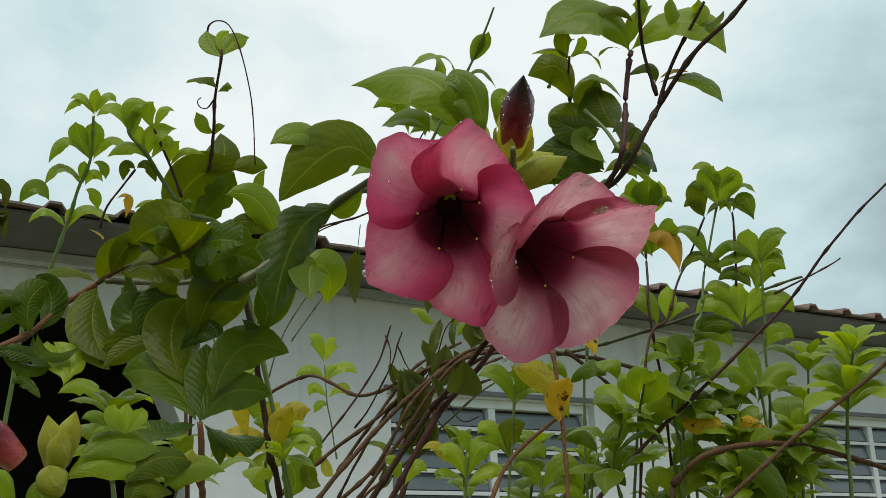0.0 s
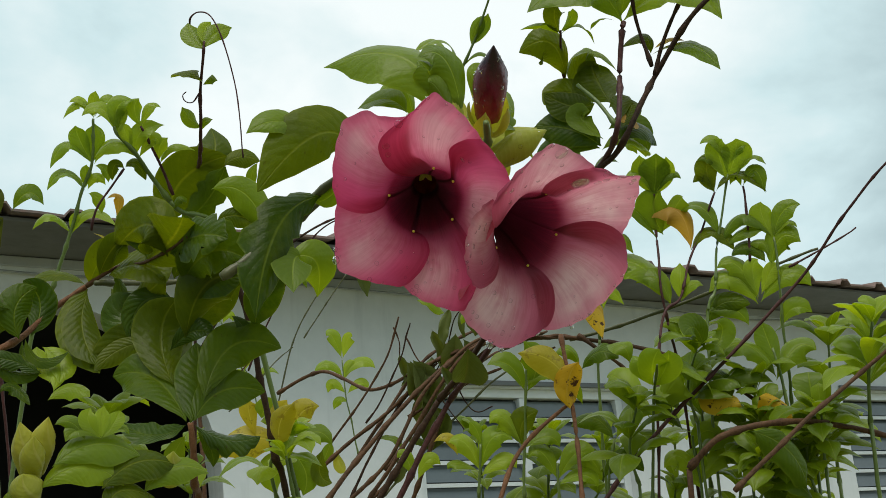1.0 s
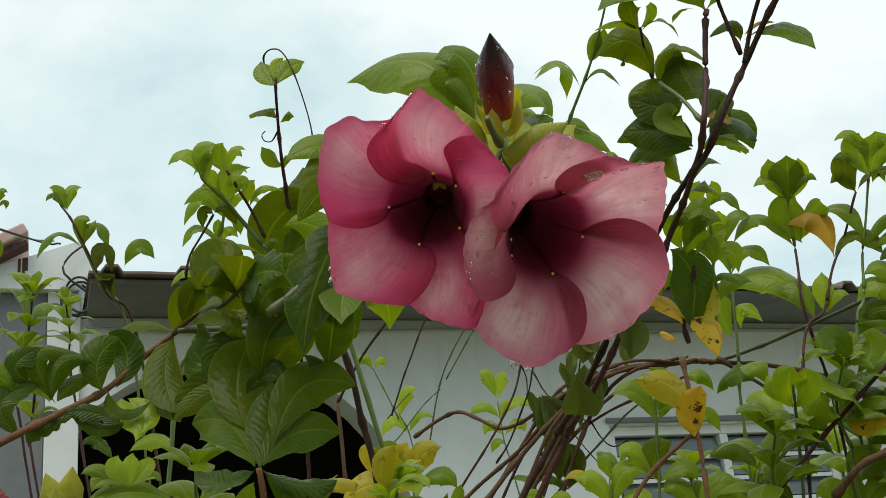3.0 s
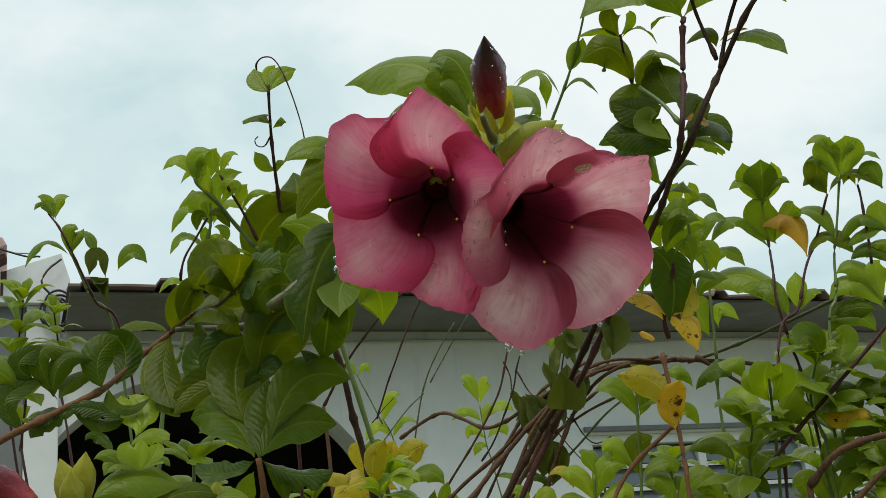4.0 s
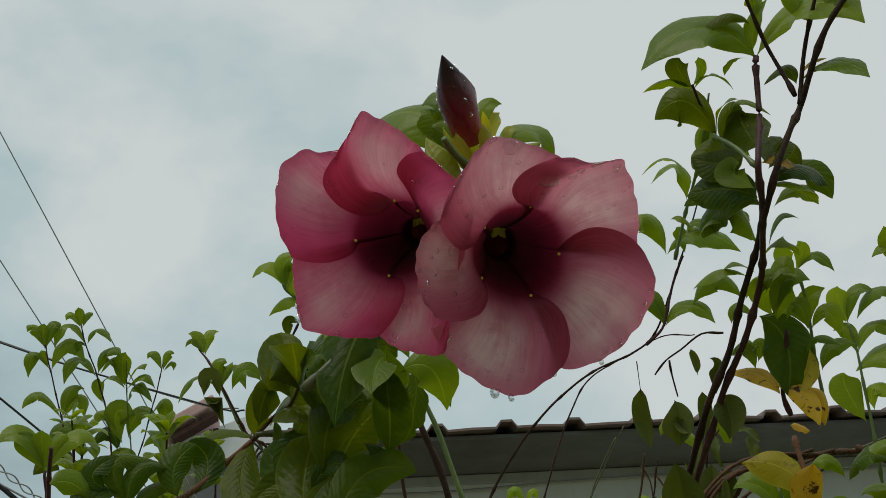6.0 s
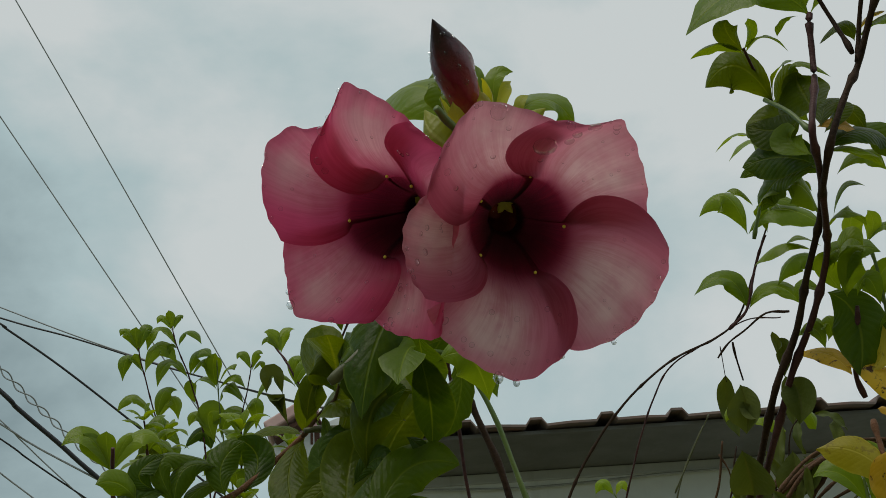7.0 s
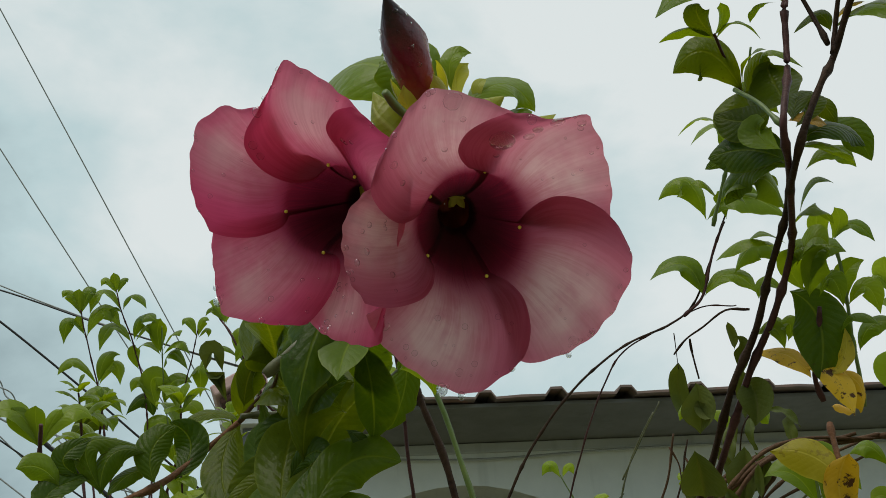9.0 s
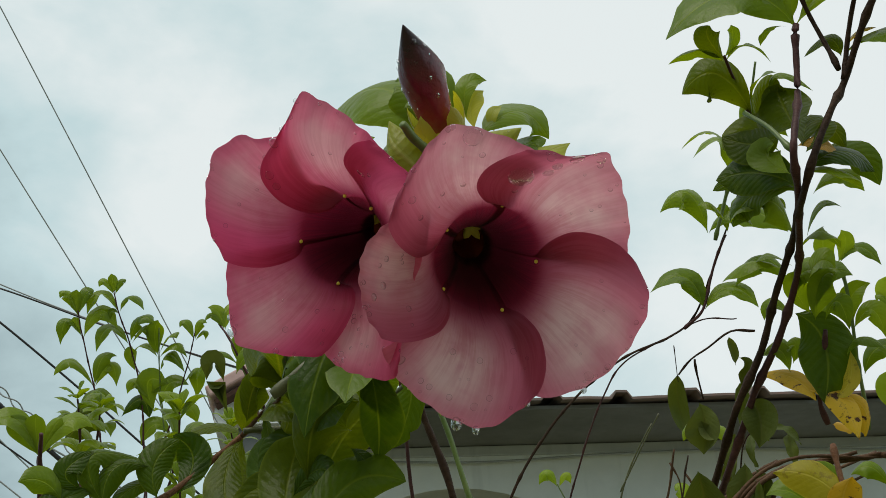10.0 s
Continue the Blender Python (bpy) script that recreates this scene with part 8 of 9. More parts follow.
frond(backshoots, (0.1346, 1.2919, 1.7743), (0.1352, 1.2906, 1.8033), (0.1504, 1.2896, 1.8029), .45, .5, "mid")
frond(backshoots, (0.1504, 1.2953, 1.7322), (0.1220, 1.2921, 1.7597), (0.1035, 1.3057, 1.7203), .42, .35, "mid")
frond(backshoots, (0.1517, 1.2953, 1.7322), (0.1479, 1.2871, 1.7649), (0.1597, 1.2863, 1.7609), .55, .6, "mid")
frond(backshoots, (0.1536, 1.2947, 1.7333), (0.1641, 1.2871, 1.7686), (0.1810, 1.2984, 1.7319), .5, .4, "mid")
frond(backshoots, (0.1523, 1.2940, 1.7345), (0.1579, 1.2873, 1.7504), (0.1662, 1.2870, 1.7626), .35, .5, "mid")
stem(backshoots, [(0.0625, 1.7496, -0.0200), (-0.0205, 1.9102, 0.6003), (-0.1036, 2.0708, 1.2207), (-0.1222, 2.0269, 1.7960), (-0.1337, 1.9999, 1.8916)], 2.0, 1.6, "stem_purple")
stem(backshoots, [(-0.1337, 1.9999, 1.8916), (-0.1382, 1.9893, 1.9291), (-0.1475, 1.9751, 1.9765), (-0.1667, 1.9440, 2.0522), (-0.1754, 1.9271, 2.0952)], 1.6, 1.0, "stem_purple")
frond(backshoots, (-0.1754, 1.9295, 2.0876), (-0.1940, 1.9067, 2.1330), (-0.2037, 1.9117, 2.1118), .5, .5, "mid")
frond(backshoots, (-0.1745, 1.9297, 2.0876), (-0.1609, 1.9184, 2.1366), (-0.1537, 1.9259, 2.1219), .5, .5, "mid")
frond(backshoots, (-0.1754, 1.9295, 2.0876), (-0.1797, 1.9189, 2.1158), (-0.1776, 1.9147, 2.1292), .5, .7, "mid")
frond(backshoots, (-0.1667, 1.9440, 2.0522), (-0.1948, 1.9208, 2.0958), (-0.2014, 1.9399, 2.0377), .42, .45, "mid")
frond(backshoots, (-0.1648, 1.9445, 2.0523), (-0.1424, 1.9301, 2.1187), (-0.1099, 1.9486, 2.0701), .45, .5, "mid")
frond(backshoots, (-0.1694, 1.9413, 2.0577), (-0.1784, 1.9318, 2.0779), (-0.1811, 1.9289, 2.0844), .5, .7, "mid")
frond(backshoots, (-0.1475, 1.9756, 1.9746), (-0.1839, 1.9472, 2.0311), (-0.2105, 1.9552, 1.9875), .45, .4, "mid")
frond(backshoots, (-0.1456, 1.9755, 1.9765), (-0.1372, 1.9597, 2.0333), (-0.1111, 1.9696, 2.0272), .45, .5, "mid")
frond(backshoots, (-0.1447, 1.9762, 1.9746), (-0.1184, 1.9649, 2.0343), (-0.1104, 1.9822, 1.9768), .45, .5, "mid")
stem(backshoots, [(0.1033, 1.7588, -0.0200), (0.0290, 1.9213, 0.5944), (-0.0453, 2.0839, 1.2088), (-0.0556, 2.0379, 1.7843), (-0.0619, 2.0096, 1.8800)], 2.0, 1.6, "stem_purple")
stem(backshoots, [(-0.0619, 2.0096, 1.8800), (-0.0656, 1.9930, 1.9361), (-0.0751, 1.9802, 1.9949), (-0.0917, 1.9622, 2.0509), (-0.1091, 1.9384, 2.0983), (-0.1183, 1.9314, 2.1345)], 1.6, 1.0, "stem_purple")
frond(backshoots, (-0.1183, 1.9330, 2.1274), (-0.1349, 1.9185, 2.1573), (-0.1431, 1.9243, 2.1382), .5, .5, "mid")
frond(backshoots, (-0.1183, 1.9326, 2.1295), (-0.1208, 1.9252, 2.1507), (-0.1232, 1.9193, 2.1615), .5, .7, "mid")
frond(backshoots, (-0.1163, 1.9332, 2.1274), (-0.1048, 1.9242, 2.1559), (-0.1001, 1.9282, 2.1463), .5, .5, "mid")
frond(backshoots, (-0.1091, 1.9388, 2.0963), (-0.1402, 1.9234, 2.1432), (-0.1604, 1.9327, 2.0902), .42, .4, "mid")
frond(backshoots, (-0.1061, 1.9384, 2.0981), (-0.0910, 1.9297, 2.1375), (-0.0648, 1.9300, 2.0959), .45, .4, "mid")
frond(backshoots, (-0.1091, 1.9393, 2.0943), (-0.1230, 1.9366, 2.1039), (-0.1271, 1.9431, 2.0774), .5, .5, "mid")
frond(backshoots, (-0.0920, 1.9647, 2.0465), (-0.1259, 1.9396, 2.0889), (-0.1448, 1.9583, 2.0311), .45, .45, "mid")
frond(backshoots, (-0.0887, 1.9624, 2.0508), (-0.0753, 1.9332, 2.0992), (-0.0451, 1.9295, 2.0681), .5, .5, "mid")
frond(backshoots, (-0.0859, 1.9635, 2.0489), (-0.0577, 1.9319, 2.0809), (-0.0490, 1.9527, 2.0407), .45, .5, "mid")
frond(backshoots, (-0.0801, 1.9790, 2.0032), (-0.0925, 1.9702, 2.0348), (-0.0862, 1.9665, 2.0437), .5, .7, "mid")
stem(backshoots, [(0.1362, 1.7648, -0.0200), (0.0689, 1.9287, 0.6054), (0.0017, 2.0926, 1.2307), (-0.0162, 2.0380, 1.8028), (-0.0272, 2.0044, 1.8963)], 1.6, 1.3, "stem_green")
stem(backshoots, [(-0.0272, 2.0044, 1.8963), (-0.0348, 1.9812, 1.9609), (-0.0379, 1.9535, 2.0242), (-0.0365, 1.9258, 2.0604)], 1.3, .9, "stem_green")
frond(backshoots, (-0.0403, 1.9562, 2.0233), (-0.0485, 1.9401, 2.0568), (-0.0380, 1.9211, 2.0725), .5, .7, "mid")
frond(backshoots, (-0.0381, 1.9547, 2.0225), (-0.0165, 1.9118, 2.0475), (-0.0031, 1.9085, 2.0323), .45, .5, "mid")
frond(backshoots, (-0.0406, 1.9589, 2.0191), (-0.0678, 1.9558, 2.0541), (-0.0879, 1.9745, 2.0234), .42, .4, "mid")
frond(backshoots, (-0.0373, 1.9568, 2.0180), (-0.0004, 1.9026, 2.0370), (0.0140, 1.9284, 2.0027), .42, .4, "mid")
stem(backshoots, [(0.0551, 1.7726, -0.0200), (-0.0295, 1.9381, 0.6094), (-0.1141, 2.1037, 1.2388), (-0.0605, 2.0443, 1.8003), (-0.0275, 2.0077, 1.8873)], 1.8, 1.4, "stem_purple")
stem(backshoots, [(-0.0275, 2.0077, 1.8873), (-0.0109, 1.9893, 1.9311), (0.0157, 1.9305, 2.0003), (0.0292, 1.8910, 2.0373)], 1.4, .9, "stem_purple")
frond(backshoots, (0.0264, 1.8986, 2.0260), (0.0110, 1.8880, 2.0616), (0.0024, 1.8956, 2.0464), .5, .5, "mid")
frond(backshoots, (0.0284, 1.8986, 2.0259), (0.0356, 1.8855, 2.0588), (0.0478, 1.8895, 2.0513), .5, .5, "mid")
frond(backshoots, (0.0292, 1.8999, 2.0243), (0.0466, 1.8912, 2.0447), (0.0455, 1.9012, 2.0259), .45, .5, "mid")
frond(backshoots, (0.0085, 1.9497, 1.9855), (-0.0187, 1.9291, 2.0285), (-0.0352, 1.9655, 1.9991), .45, .5, "mid")
frond(backshoots, (0.0048, 1.9636, 1.9703), (0.0326, 1.9283, 1.9983), (0.0261, 1.9756, 1.9464), .45, .5, "mid")
frond(backshoots, (-0.0554, 1.9877, 1.9522), (-0.0801, 1.9795, 2.0003), (-0.0920, 1.9864, 1.9646), .5, .5, "mid")
frond(backshoots, (-0.0458, 1.9928, 1.9326), (-0.0700, 1.9786, 1.9992), (-0.0218, 1.9709, 1.9749), .6, .8, "mid")
frond(backshoots, (-0.0356, 1.9888, 1.9408), (-0.0232, 1.9658, 1.9857), (0.0139, 1.9618, 1.9690), .5, .6, "mid")
frond(backshoots, (-0.1048, 1.9942, 1.9267), (-0.1427, 1.9749, 1.9813), (-0.1637, 1.9851, 1.9272), .5, .5, "mid")
frond(backshoots, (-0.1000, 1.9947, 1.9265), (-0.0651, 1.9844, 1.9694), (-0.0540, 1.9961, 1.9240), .5, .6, "deep")
frond(backshoots, (-0.1336, 1.9925, 1.9197), (-0.1617, 1.9798, 1.9479), (-0.1713, 1.9908, 1.9011), .5, .6, "olive")
frond(backshoots, (-0.1289, 1.9981, 1.9009), (-0.1524, 1.9868, 1.9292), (-0.1899, 1.9922, 1.8826), .6, .8, "olive")
frond(backshoots, (-0.0113, 1.9933, 1.9222), (0.0150, 1.9776, 1.9458), (0.0277, 1.9960, 1.9103), .5, .6, "mid")
frond(backshoots, (-0.0174, 2.0044, 1.8957), (-0.0460, 1.9952, 1.9252), (-0.0668, 2.0094, 1.8802), .5, .6, "mid")
stem(backshoots, [(0.1861, 1.0310, -0.0200), (0.1295, 1.0377, 0.4051), (0.0730, 1.0443, 0.8301), (0.0495, 0.9887, 1.4010), (0.0351, 0.9544, 1.4938)], 2.0, 1.6, "stem_purple")
stem(backshoots, [(0.0351, 0.9544, 1.4938), (0.0335, 0.9506, 1.5041), (0.0316, 0.9447, 1.5196)], 1.6, 1.2, "stem_purple")
frond(backshoots, (0.0316, 0.9447, 1.5196), (0.0165, 0.9279, 1.5527), (-0.0037, 0.9280, 1.5373), .46, .5, "mid")
frond(backshoots, (0.0324, 0.9449, 1.5196), (0.0519, 0.9369, 1.5538), (0.0695, 0.9457, 1.5417), .46, .5, "mid")
frond(backshoots, (0.0320, 0.9448, 1.5196), (0.0286, 0.9360, 1.5409), (0.0292, 0.9329, 1.5491), .5, .8, "mid")
frond(backshoots, (0.0312, 0.9443, 1.5204), (0.0183, 0.9332, 1.5405), (0.0123, 0.9290, 1.5468), .5, .7, "mid")
frond(backshoots, (0.0328, 0.9450, 1.5196), (0.0411, 0.9391, 1.5412), (0.0476, 0.9383, 1.5475), .5, .7, "mid")
frond(backshoots, (0.1671, 0.9476, 1.5772), (0.1591, 0.9374, 1.5983), (0.1536, 0.9454, 1.5786), .4, .6, "dry")
frond(backshoots, (0.1766, 0.9459, 1.5833), (0.1868, 0.9376, 1.6042), (0.2007, 0.9449, 1.5903), .5, .6, "mid")
frond(backshoots, (0.1706, 0.9574, 1.5539), (0.1584, 0.9438, 1.5836), (0.1665, 0.9536, 1.5624), .35, .7, "dry")
stem(backshoots, [(0.0360, 0.9472, 1.4672), (0.0401, 0.9218, 1.4944), (0.0448, 0.8927, 1.5194)], 1.8, 1.5, "stem_purple")
shoot(backshoots, [(0.0232, 1.1383, 1.5546), (0.0235, 1.1197, 1.5890), (0.0234, 1.0931, 1.6203)], 1.3, 0.9, 0.034, 3, 99, "mid", "stem_purple", joined=True)
shoot(backshoots, [(-0.0185, 1.3628, 1.6311), (-0.0067, 1.3427, 1.6638), (-0.0001, 1.3156, 1.6934)], 1.3, 0.9, 0.036, 3, 100, "mid", "stem_purple", joined=True)
shoot(backshoots, [(0.1036, 1.2231, 1.4925), (0.1072, 1.2024, 1.5294), (0.1076, 1.1740, 1.5639)], 1.3, 0.9, 0.036, 3, 103, "mid", "stem_purple", joined=True)
shoot(backshoots, [(0.1414, 1.4021, 1.6317), (0.1416, 1.3868, 1.6599), (0.1368, 1.3639, 1.6862)], 1.3, 0.9, 0.036, 3, 104, "mid", "stem_purple", joined=True)
shoot(backshoots, [(0.0841, 1.2423, 1.5633), (0.0979, 1.2181, 1.6028), (0.1024, 1.1873, 1.6401)], 1.3, 0.9, 0.042, 3, 105, "mid", "stem_purple", joined=True)

brightshoots = thing("leafy_shoots", "bright green whorled allamanda shoots with arching leaves", "plant", "bush branches")
stem(brightshoots, [(0.6689, 0.8765, -0.0200), (0.7157, 0.8500, 0.3914), (0.7626, 0.8235, 0.8028), (0.7256, 0.7937, 1.3782), (0.7028, 0.7753, 1.4738)], 1.5, 1.2, "stem_purple")
stem(brightshoots, [(0.7028, 0.7753, 1.4738), (0.6961, 0.7699, 1.5019), (0.7021, 0.7743, 1.5339), (0.7069, 0.7791, 1.5539), (0.7045, 0.7758, 1.5762), (0.7015, 0.7688, 1.5918)], 1.2, 1.0, "stem_purple")
frond(brightshoots, (0.7066, 0.7791, 1.5523), (0.6792, 0.7808, 1.5952), (0.6627, 0.8003, 1.5638), .42, .4, "mid")
frond(brightshoots, (0.7017, 0.7692, 1.5909), (0.6887, 0.7676, 1.6090), (0.6844, 0.7619, 1.6249), .55, .85, "mid")
frond(brightshoots, (0.7017, 0.7692, 1.5909), (0.6996, 0.7595, 1.6090), (0.6964, 0.7530, 1.6246), .8, .9, "mid")
frond(brightshoots, (0.7017, 0.7692, 1.5909), (0.7084, 0.7548, 1.6050), (0.7041, 0.7491, 1.6209), .5, .85, "young")
frond(brightshoots, (0.7007, 0.7693, 1.5919), (0.6882, 0.7655, 1.6134), (0.6762, 0.7777, 1.6055), .45, .5, "mid")
frond(brightshoots, (0.7031, 0.7678, 1.5915), (0.7075, 0.7516, 1.6116), (0.7179, 0.7486, 1.6010), .45, .5, "mid")
frond(brightshoots, (0.7123, 0.7761, 1.5557), (0.6997, 0.7760, 1.5813), (0.7058, 0.7642, 1.5939), .7, .85, "mid")
frond(brightshoots, (0.7105, 0.7773, 1.5571), (0.7200, 0.7582, 1.5834), (0.7219, 0.7544, 1.5857), .5, .7, "mid")
frond(brightshoots, (0.7430, 0.7378, 1.5442), (0.7334, 0.7421, 1.5830), (0.7210, 0.7643, 1.5727), .42, .4, "mid")
frond(brightshoots, (0.7242, 0.7557, 1.5360), (0.7213, 0.7555, 1.5850), (0.6991, 0.7805, 1.5714), .42, .5, "orange")
frond(brightshoots, (0.7242, 0.7557, 1.5360), (0.7402, 0.7410, 1.5596), (0.7503, 0.7297, 1.5304), .40, .45, "olive")
stem(brightshoots, [(0.5648, 0.8467, -0.0200), (0.5894, 0.8139, 0.4073), (0.6141, 0.7810, 0.8346), (0.6728, 0.7662, 1.4054), (0.7090, 0.7571, 1.4982)], 1.5, 1.2, "stem_purple")
stem(brightshoots, [(0.7090, 0.7571, 1.4982), (0.7205, 0.7542, 1.5277), (0.7338, 0.7502, 1.5524), (0.7411, 0.7330, 1.5850)], 1.2, .9, "stem_purple")
frond(brightshoots, (0.7411, 0.7330, 1.5850), (0.7320, 0.7337, 1.6056), (0.7365, 0.7253, 1.6171), .6, .85, "olive")
frond(brightshoots, (0.7404, 0.7336, 1.5852), (0.7334, 0.7318, 1.6076), (0.7263, 0.7431, 1.5961), .5, .6, "olive")
frond(brightshoots, (0.7421, 0.7317, 1.5861), (0.7540, 0.7146, 1.6059), (0.7723, 0.7017, 1.5778), .34, .4, "olive")
stem(brightshoots, [(0.6177, 0.8341, -0.0200), (0.6536, 0.7986, 0.4032), (0.6896, 0.7631, 0.8264), (0.7177, 0.7501, 1.4059), (0.7350, 0.7421, 1.5041)], 1.5, 1.2, "stem_green")
stem(brightshoots, [(0.7350, 0.7421, 1.5041), (0.7402, 0.7397, 1.5336), (0.7468, 0.7307, 1.5715), (0.7490, 0.7215, 1.5991)], 1.2, .9, "stem_green")
frond(brightshoots, (0.7490, 0.7229, 1.5944), (0.7393, 0.7220, 1.6196), (0.7418, 0.7147, 1.6296), .6, .8, "young")
frond(brightshoots, (0.7490, 0.7222, 1.5967), (0.7535, 0.7110, 1.6158), (0.7509, 0.7071, 1.6280), .8, .9, "young")
frond(brightshoots, (0.7478, 0.7197, 1.6076), (0.7359, 0.7172, 1.6340), (0.7267, 0.7280, 1.6276), .42, .5, "mid")
frond(brightshoots, (0.7499, 0.7177, 1.6080), (0.7529, 0.7082, 1.6224), (0.7585, 0.7032, 1.6205), .5, .6, "young")
frond(brightshoots, (0.7541, 0.7178, 1.5952), (0.7606, 0.7040, 1.6143), (0.7717, 0.6961, 1.6012), .4, .4, "mid")
frond(brightshoots, (0.7466, 0.7242, 1.5974), (0.7363, 0.7241, 1.6202), (0.7267, 0.7346, 1.6136), .42, .5, "mid")
stem(brightshoots, [(0.7586, 0.7213, 1.5178), (0.7604, 0.7181, 1.5520), (0.7599, 0.7158, 1.5767), (0.7588, 0.7151, 1.5866)], 1.1, .9, "stem_purple")
frond(brightshoots, (0.7588, 0.7151, 1.5866), (0.7650, 0.7020, 1.6074), (0.7716, 0.7026, 1.5771), .45, .6, "mid")
frond(brightshoots, (0.7578, 0.7163, 1.5860), (0.7541, 0.7157, 1.6022), (0.7506, 0.7227, 1.5892), .5, .6, "mid")
frond(brightshoots, (0.7434, 0.7369, 1.5368), (0.7565, 0.7200, 1.5730), (0.7722, 0.7052, 1.5387), .42, .4, "mid")
frond(brightshoots, (0.7463, 0.7338, 1.5343), (0.7577, 0.7211, 1.5504), (0.7698, 0.7078, 1.5435), .42, .5, "mid")
stem(brightshoots, [(0.7123, 0.8416, -0.0200), (0.7685, 0.8076, 0.3637), (0.8247, 0.7737, 0.7474), (0.7989, 0.7409, 1.3244), (0.7831, 0.7208, 1.4211)], 1.6, 1.3, "stem_green")
stem(brightshoots, [(0.7831, 0.7208, 1.4211), (0.7772, 0.7133, 1.4571), (0.7741, 0.7055, 1.4934), (0.7737, 0.7035, 1.5361)], 1.3, 1.0, "stem_green")
frond(brightshoots, (0.7731, 0.7042, 1.5363), (0.7678, 0.7091, 1.5591), (0.7687, 0.7070, 1.5696), .6, .85, "mid")
frond(brightshoots, (0.7737, 0.7035, 1.5361), (0.7794, 0.6954, 1.5620), (0.7904, 0.6824, 1.5610), .5, .6, "mid")
frond(brightshoots, (0.7743, 0.7029, 1.5359), (0.7828, 0.6923, 1.5534), (0.7875, 0.6880, 1.5410), .4, .35, "mid")
frond(brightshoots, (0.7698, 0.7087, 1.5090), (0.7767, 0.6999, 1.5434), (0.7885, 0.6877, 1.5280), .6, .8, "mid")
frond(brightshoots, (0.7672, 0.7115, 1.5148), (0.7593, 0.7198, 1.5374), (0.7482, 0.7317, 1.5250), .5, .6, "deep")
frond(brightshoots, (0.7692, 0.7090, 1.5190), (0.7684, 0.7096, 1.5366), (0.7582, 0.7212, 1.5328), .5, .6, "mid")
frond(brightshoots, (0.7620, 0.7220, 1.4827), (0.7515, 0.7285, 1.5250), (0.7371, 0.7405, 1.5156), .42, .6, "mid")
frond(brightshoots, (0.7621, 0.7212, 1.4858), (0.7581, 0.7221, 1.5131), (0.7632, 0.7160, 1.5187), .5, .7, "young")
frond(brightshoots, (0.7636, 0.7189, 1.4876), (0.7695, 0.7090, 1.5091), (0.7737, 0.7042, 1.5115), .5, .7, "young")
frond(brightshoots, (0.7620, 0.7230, 1.4791), (0.7471, 0.7329, 1.5164), (0.7294, 0.7468, 1.4945), .46, .6, "mid")
frond(brightshoots, (0.7635, 0.7208, 1.4809), (0.7802, 0.6972, 1.5104), (0.7928, 0.6884, 1.4884), .46, .6, "mid")
stem(brightshoots, [(0.6045, 0.9084, -0.0200), (0.6376, 0.8887, 0.3841), (0.6708, 0.8691, 0.7882), (0.6641, 0.8387, 1.3677), (0.6600, 0.8200, 1.4658)], 1.5, 1.2, "stem_green")
stem(brightshoots, [(0.6600, 0.8200, 1.4658), (0.6584, 0.8127, 1.5041), (0.6584, 0.8074, 1.5384), (0.6563, 0.8043, 1.5624)], 1.2, .9, "stem_green")
frond(brightshoots, (0.6563, 0.8043, 1.5624), (0.6512, 0.8014, 1.5831), (0.6526, 0.7977, 1.5913), .6, .8, "young")
frond(brightshoots, (0.6563, 0.8043, 1.5624), (0.6625, 0.7930, 1.5885), (0.6766, 0.7882, 1.5805), .45, .5, "mid")
frond(brightshoots, (0.6554, 0.8048, 1.5625), (0.6478, 0.8040, 1.5813), (0.6445, 0.8077, 1.5757), .45, .5, "mid")
frond(brightshoots, (0.6584, 0.8075, 1.5375), (0.6571, 0.8042, 1.5608), (0.6461, 0.8113, 1.5591), .5, .6, "mid")
frond(brightshoots, (0.6592, 0.8070, 1.5373), (0.6713, 0.7951, 1.5660), (0.6853, 0.7888, 1.5393), .45, .45, "mid")
frond(brightshoots, (0.7031, 0.7681, 1.4866), (0.6881, 0.7875, 1.5431), (0.6556, 0.8115, 1.5242), .42, .5, "mid")
frond(brightshoots, (0.7031, 0.7681, 1.4866), (0.6962, 0.7726, 1.5204), (0.6828, 0.7875, 1.5111), .5, .6, "mid")
frond(brightshoots, (0.6623, 0.8118, 1.4912), (0.6617, 0.8076, 1.5180), (0.6753, 0.7985, 1.4936), .5, .5, "young")
frond(brightshoots, (0.7089, 0.7610, 1.4895), (0.7077, 0.7564, 1.5079), (0.7115, 0.7589, 1.5239), .5, .7, "young")
frond(brightshoots, (0.7096, 0.7605, 1.4894), (0.7154, 0.7516, 1.5066), (0.7247, 0.7479, 1.5007), .5, .5, "mid")
frond(brightshoots, (0.6567, 0.8181, 1.4854), (0.6463, 0.8201, 1.5164), (0.6486, 0.8165, 1.5256), .6, .8, "mid")
frond(brightshoots, (0.7576, 0.7333, 1.4626), (0.7481, 0.7370, 1.4830), (0.7297, 0.7523, 1.4774), .5, .7, "mid")
frond(brightshoots, (0.7302, 0.7554, 1.4685), (0.7374, 0.7435, 1.4897), (0.7576, 0.7279, 1.4805), .5, .7, "deep")
frond(brightshoots, (0.7237, 0.7670, 1.4521), (0.7148, 0.7636, 1.4756), (0.6981, 0.7817, 1.4706), .5, .6, "mid")
frond(brightshoots, (0.7757, 0.7148, 1.4575), (0.7813, 0.7017, 1.4778), (0.7942, 0.6934, 1.4660), .5, .7, "mid")


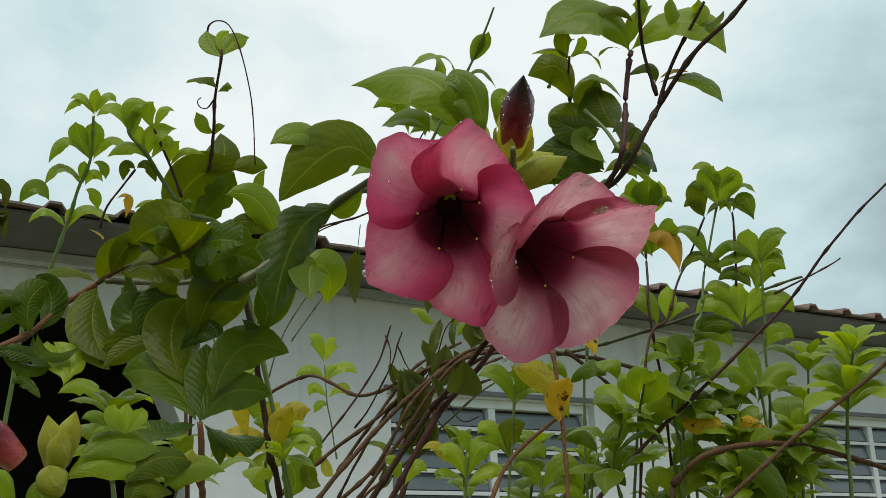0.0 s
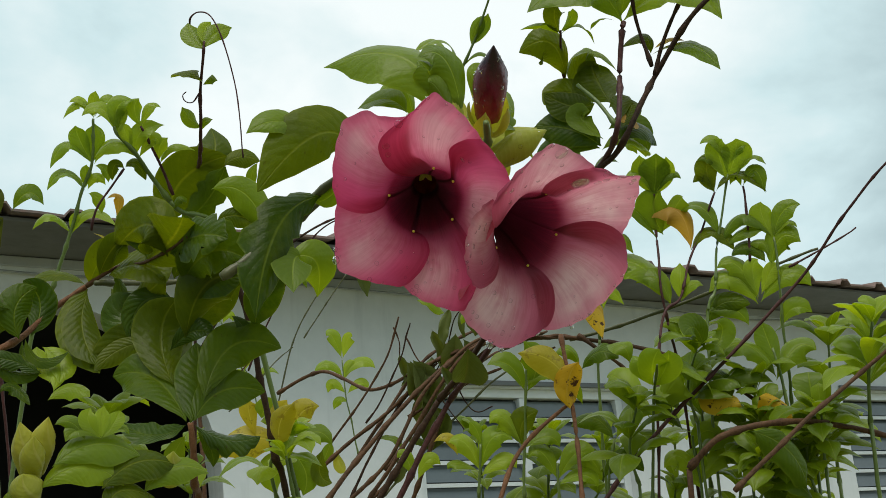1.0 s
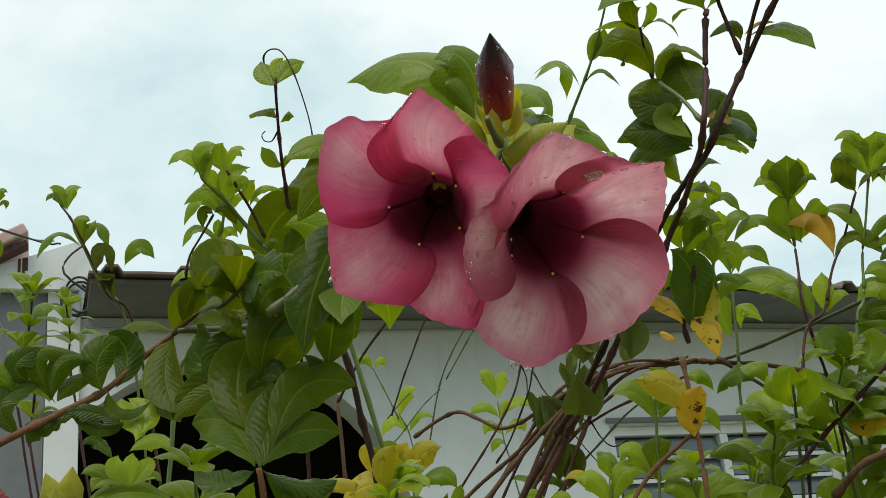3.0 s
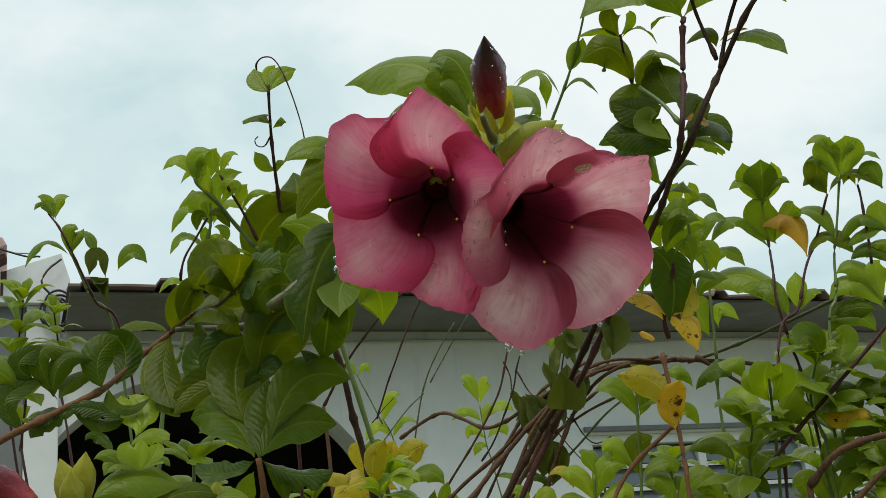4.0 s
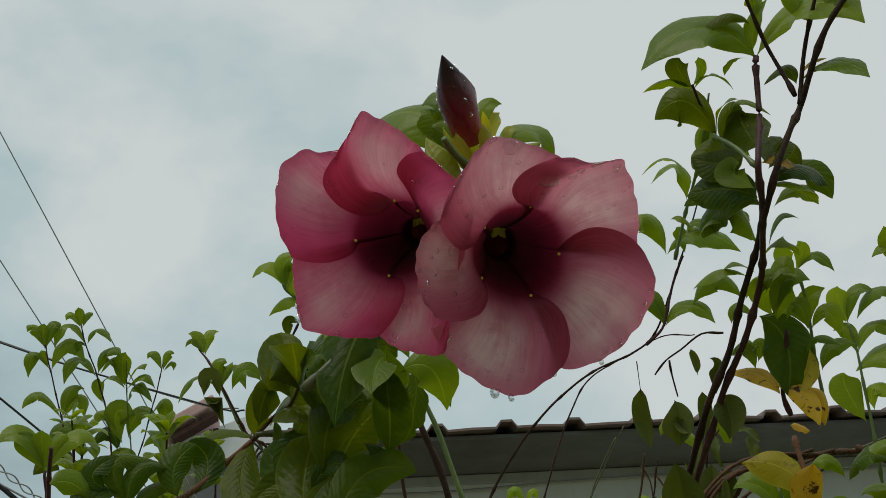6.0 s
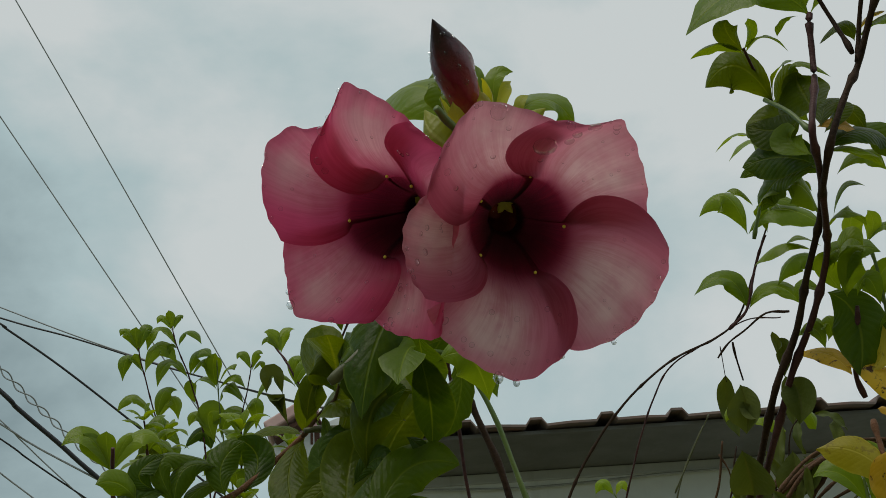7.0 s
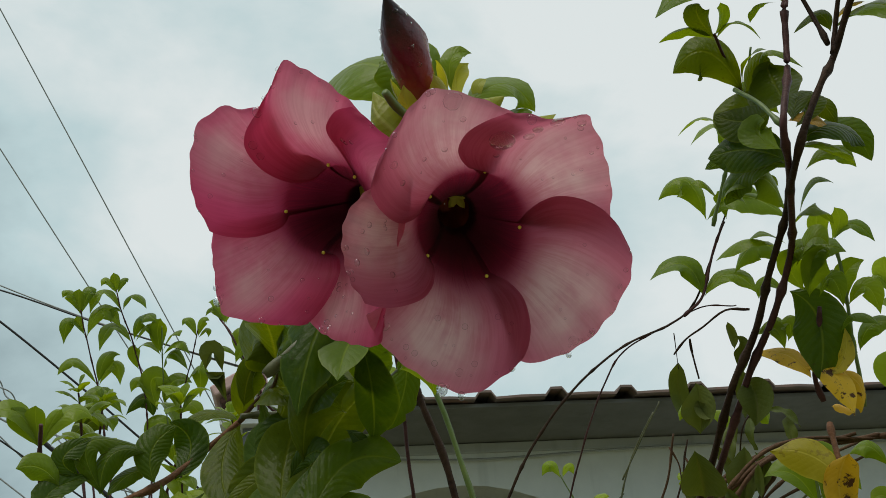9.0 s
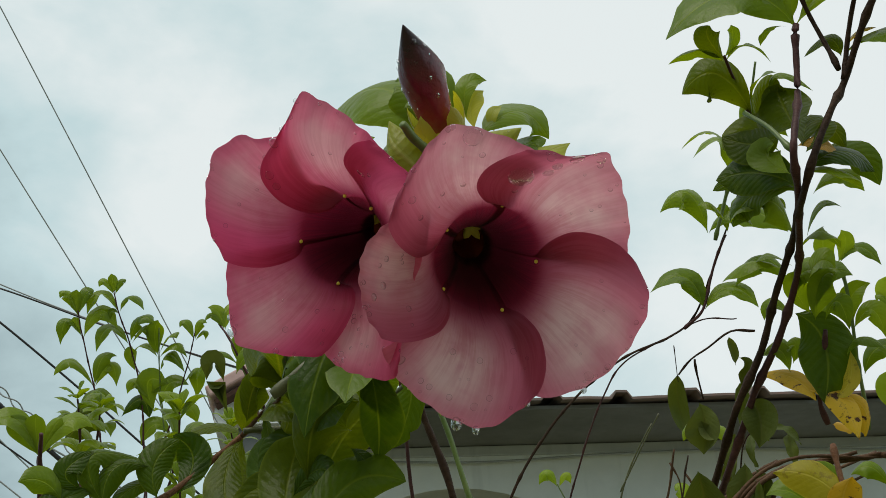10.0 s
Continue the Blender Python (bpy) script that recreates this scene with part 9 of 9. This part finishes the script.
# ---- overhead cables ----
def cable(points, r, mat):
    wire = thing("overhead_cable", "thin dark overhead cable against the sky" if mat == "cable" else "thin grey overhead wire against the sky", "cable", "overhead cables")
    verts, faces = tube(spline(points, 10), r / 1000, r / 1000, 6)
    link("wire", verts, faces, mat, wire)


def twisted_cable(points):
    wire = thing("twisted_cable", "loosely twisted pair of grey overhead wires", "cable", "overhead cables")
    path = spline(points, 60)
    for turn in (0, math.pi):
        strand, run = [], 0.0
        for i, p in enumerate(path):
            _, side, up = frame_of(path[min(i + 1, len(path) - 1)] - path[max(i - 1, 0)])
            run += (p - path[max(i - 1, 0)]).length
            a = 2 * math.pi * run / 0.10 + turn
            strand.append(p + side * (0.008 * math.cos(a)) + up * (0.008 * math.sin(a)))
        verts, faces = tube(strand, 0.0022, 0.0022, 5)
        link("strand", verts, faces, "cable_grey", wire)


cable([(-1.4484, 1.9713, 4.7711), (-0.7597, 2.6210, 3.5888), (-0.2056, 3.1563, 2.6156), (0.1785, 3.5282, 1.9395)], 1.8, "cable_grey")
cable([(-1.4811, 2.2578, 4.2730), (-0.8804, 2.7440, 3.3824), (-0.4297, 3.1076, 2.7162), (0.0209, 3.4712, 2.0501)], 1.8, "cable_grey")
cable([(-1.9664, 3.2545, 3.4115), (-0.9462, 3.1364, 2.8707), (-0.4750, 3.1445, 2.6549), (-0.0011, 3.0547, 2.4407), (0.1246, 3.0221, 2.4043)], 2, "cable_grey")
cable([(-1.9717, 3.3006, 3.3315), (-0.9483, 3.1549, 2.8386), (-0.6282, 3.1218, 2.7052), (-0.3388, 3.0874, 2.5760), (0.0632, 3.0214, 2.4097), (0.1406, 3.0047, 2.3913)], 2.6, "cable")
cable([(-1.9564, 3.1670, 3.5637), (-0.9183, 3.0755, 2.8059), (-0.8236, 3.1081, 2.7425), (-0.6660, 3.1652, 2.6319), (-0.4466, 3.2549, 2.4600), (-0.2590, 3.3365, 2.3046), (0.1790, 3.5241, 1.9467)], 3.2, "cable")
cable([(-1.9538, 3.1440, 3.6037), (-0.9281, 3.1615, 2.6565), (-0.8038, 3.2227, 2.5410), (-0.6946, 3.2717, 2.4480), (-0.5230, 3.3492, 2.3007), (0.1659, 3.6388, 1.7474)], 7, "cable")
cable([(-1.9575, 3.1762, 3.5476), (-0.9328, 3.2024, 2.5853), (-0.7931, 3.2718, 2.4545), (-0.6533, 3.3412, 2.3237), (-0.0001, 3.6554, 1.7299)], 2, "cable_grey")
cable([(-1.9753, 3.3328, 3.2754), (-0.9370, 3.2393, 2.5213), (-0.7794, 3.2963, 2.4107), (-0.6376, 3.3469, 2.3127), (0.0092, 3.5735, 1.8722)], 2.6, "cable")
cable([(-1.9764, 3.3420, 3.2594), (-0.9348, 3.2204, 2.5540), (-0.7766, 3.2718, 2.4534), (-0.6017, 3.3206, 2.3560), (0.1780, 3.5323, 1.9324)], 3, "cable_grey")
cable([(-1.9753, 3.3328, 3.2754), (-0.9421, 3.2843, 2.4430), (-0.7852, 3.3471, 2.3225), (-0.0001, 3.6554, 1.7299)], 2.4, "cable_grey")
cable([(-1.5840, 3.1388, 3.5871), (-0.8701, 2.6539, 3.5390), (-0.7766, 2.6251, 3.5828), (-0.1889, 2.4360, 3.8724)], 3.6, "cable")
twisted_cable([(-1.3900, 2.8961, 3.1518), (-0.9239, 3.1247, 2.7205), (-0.8620, 3.1573, 2.6592), (-0.7693, 3.2079, 2.5644), (-0.7073, 3.2389, 2.5060), (-0.6454, 3.2716, 2.4447), (-0.5202, 3.3246, 2.3434), (0.0130, 3.5407, 1.9291)])
finish_many()
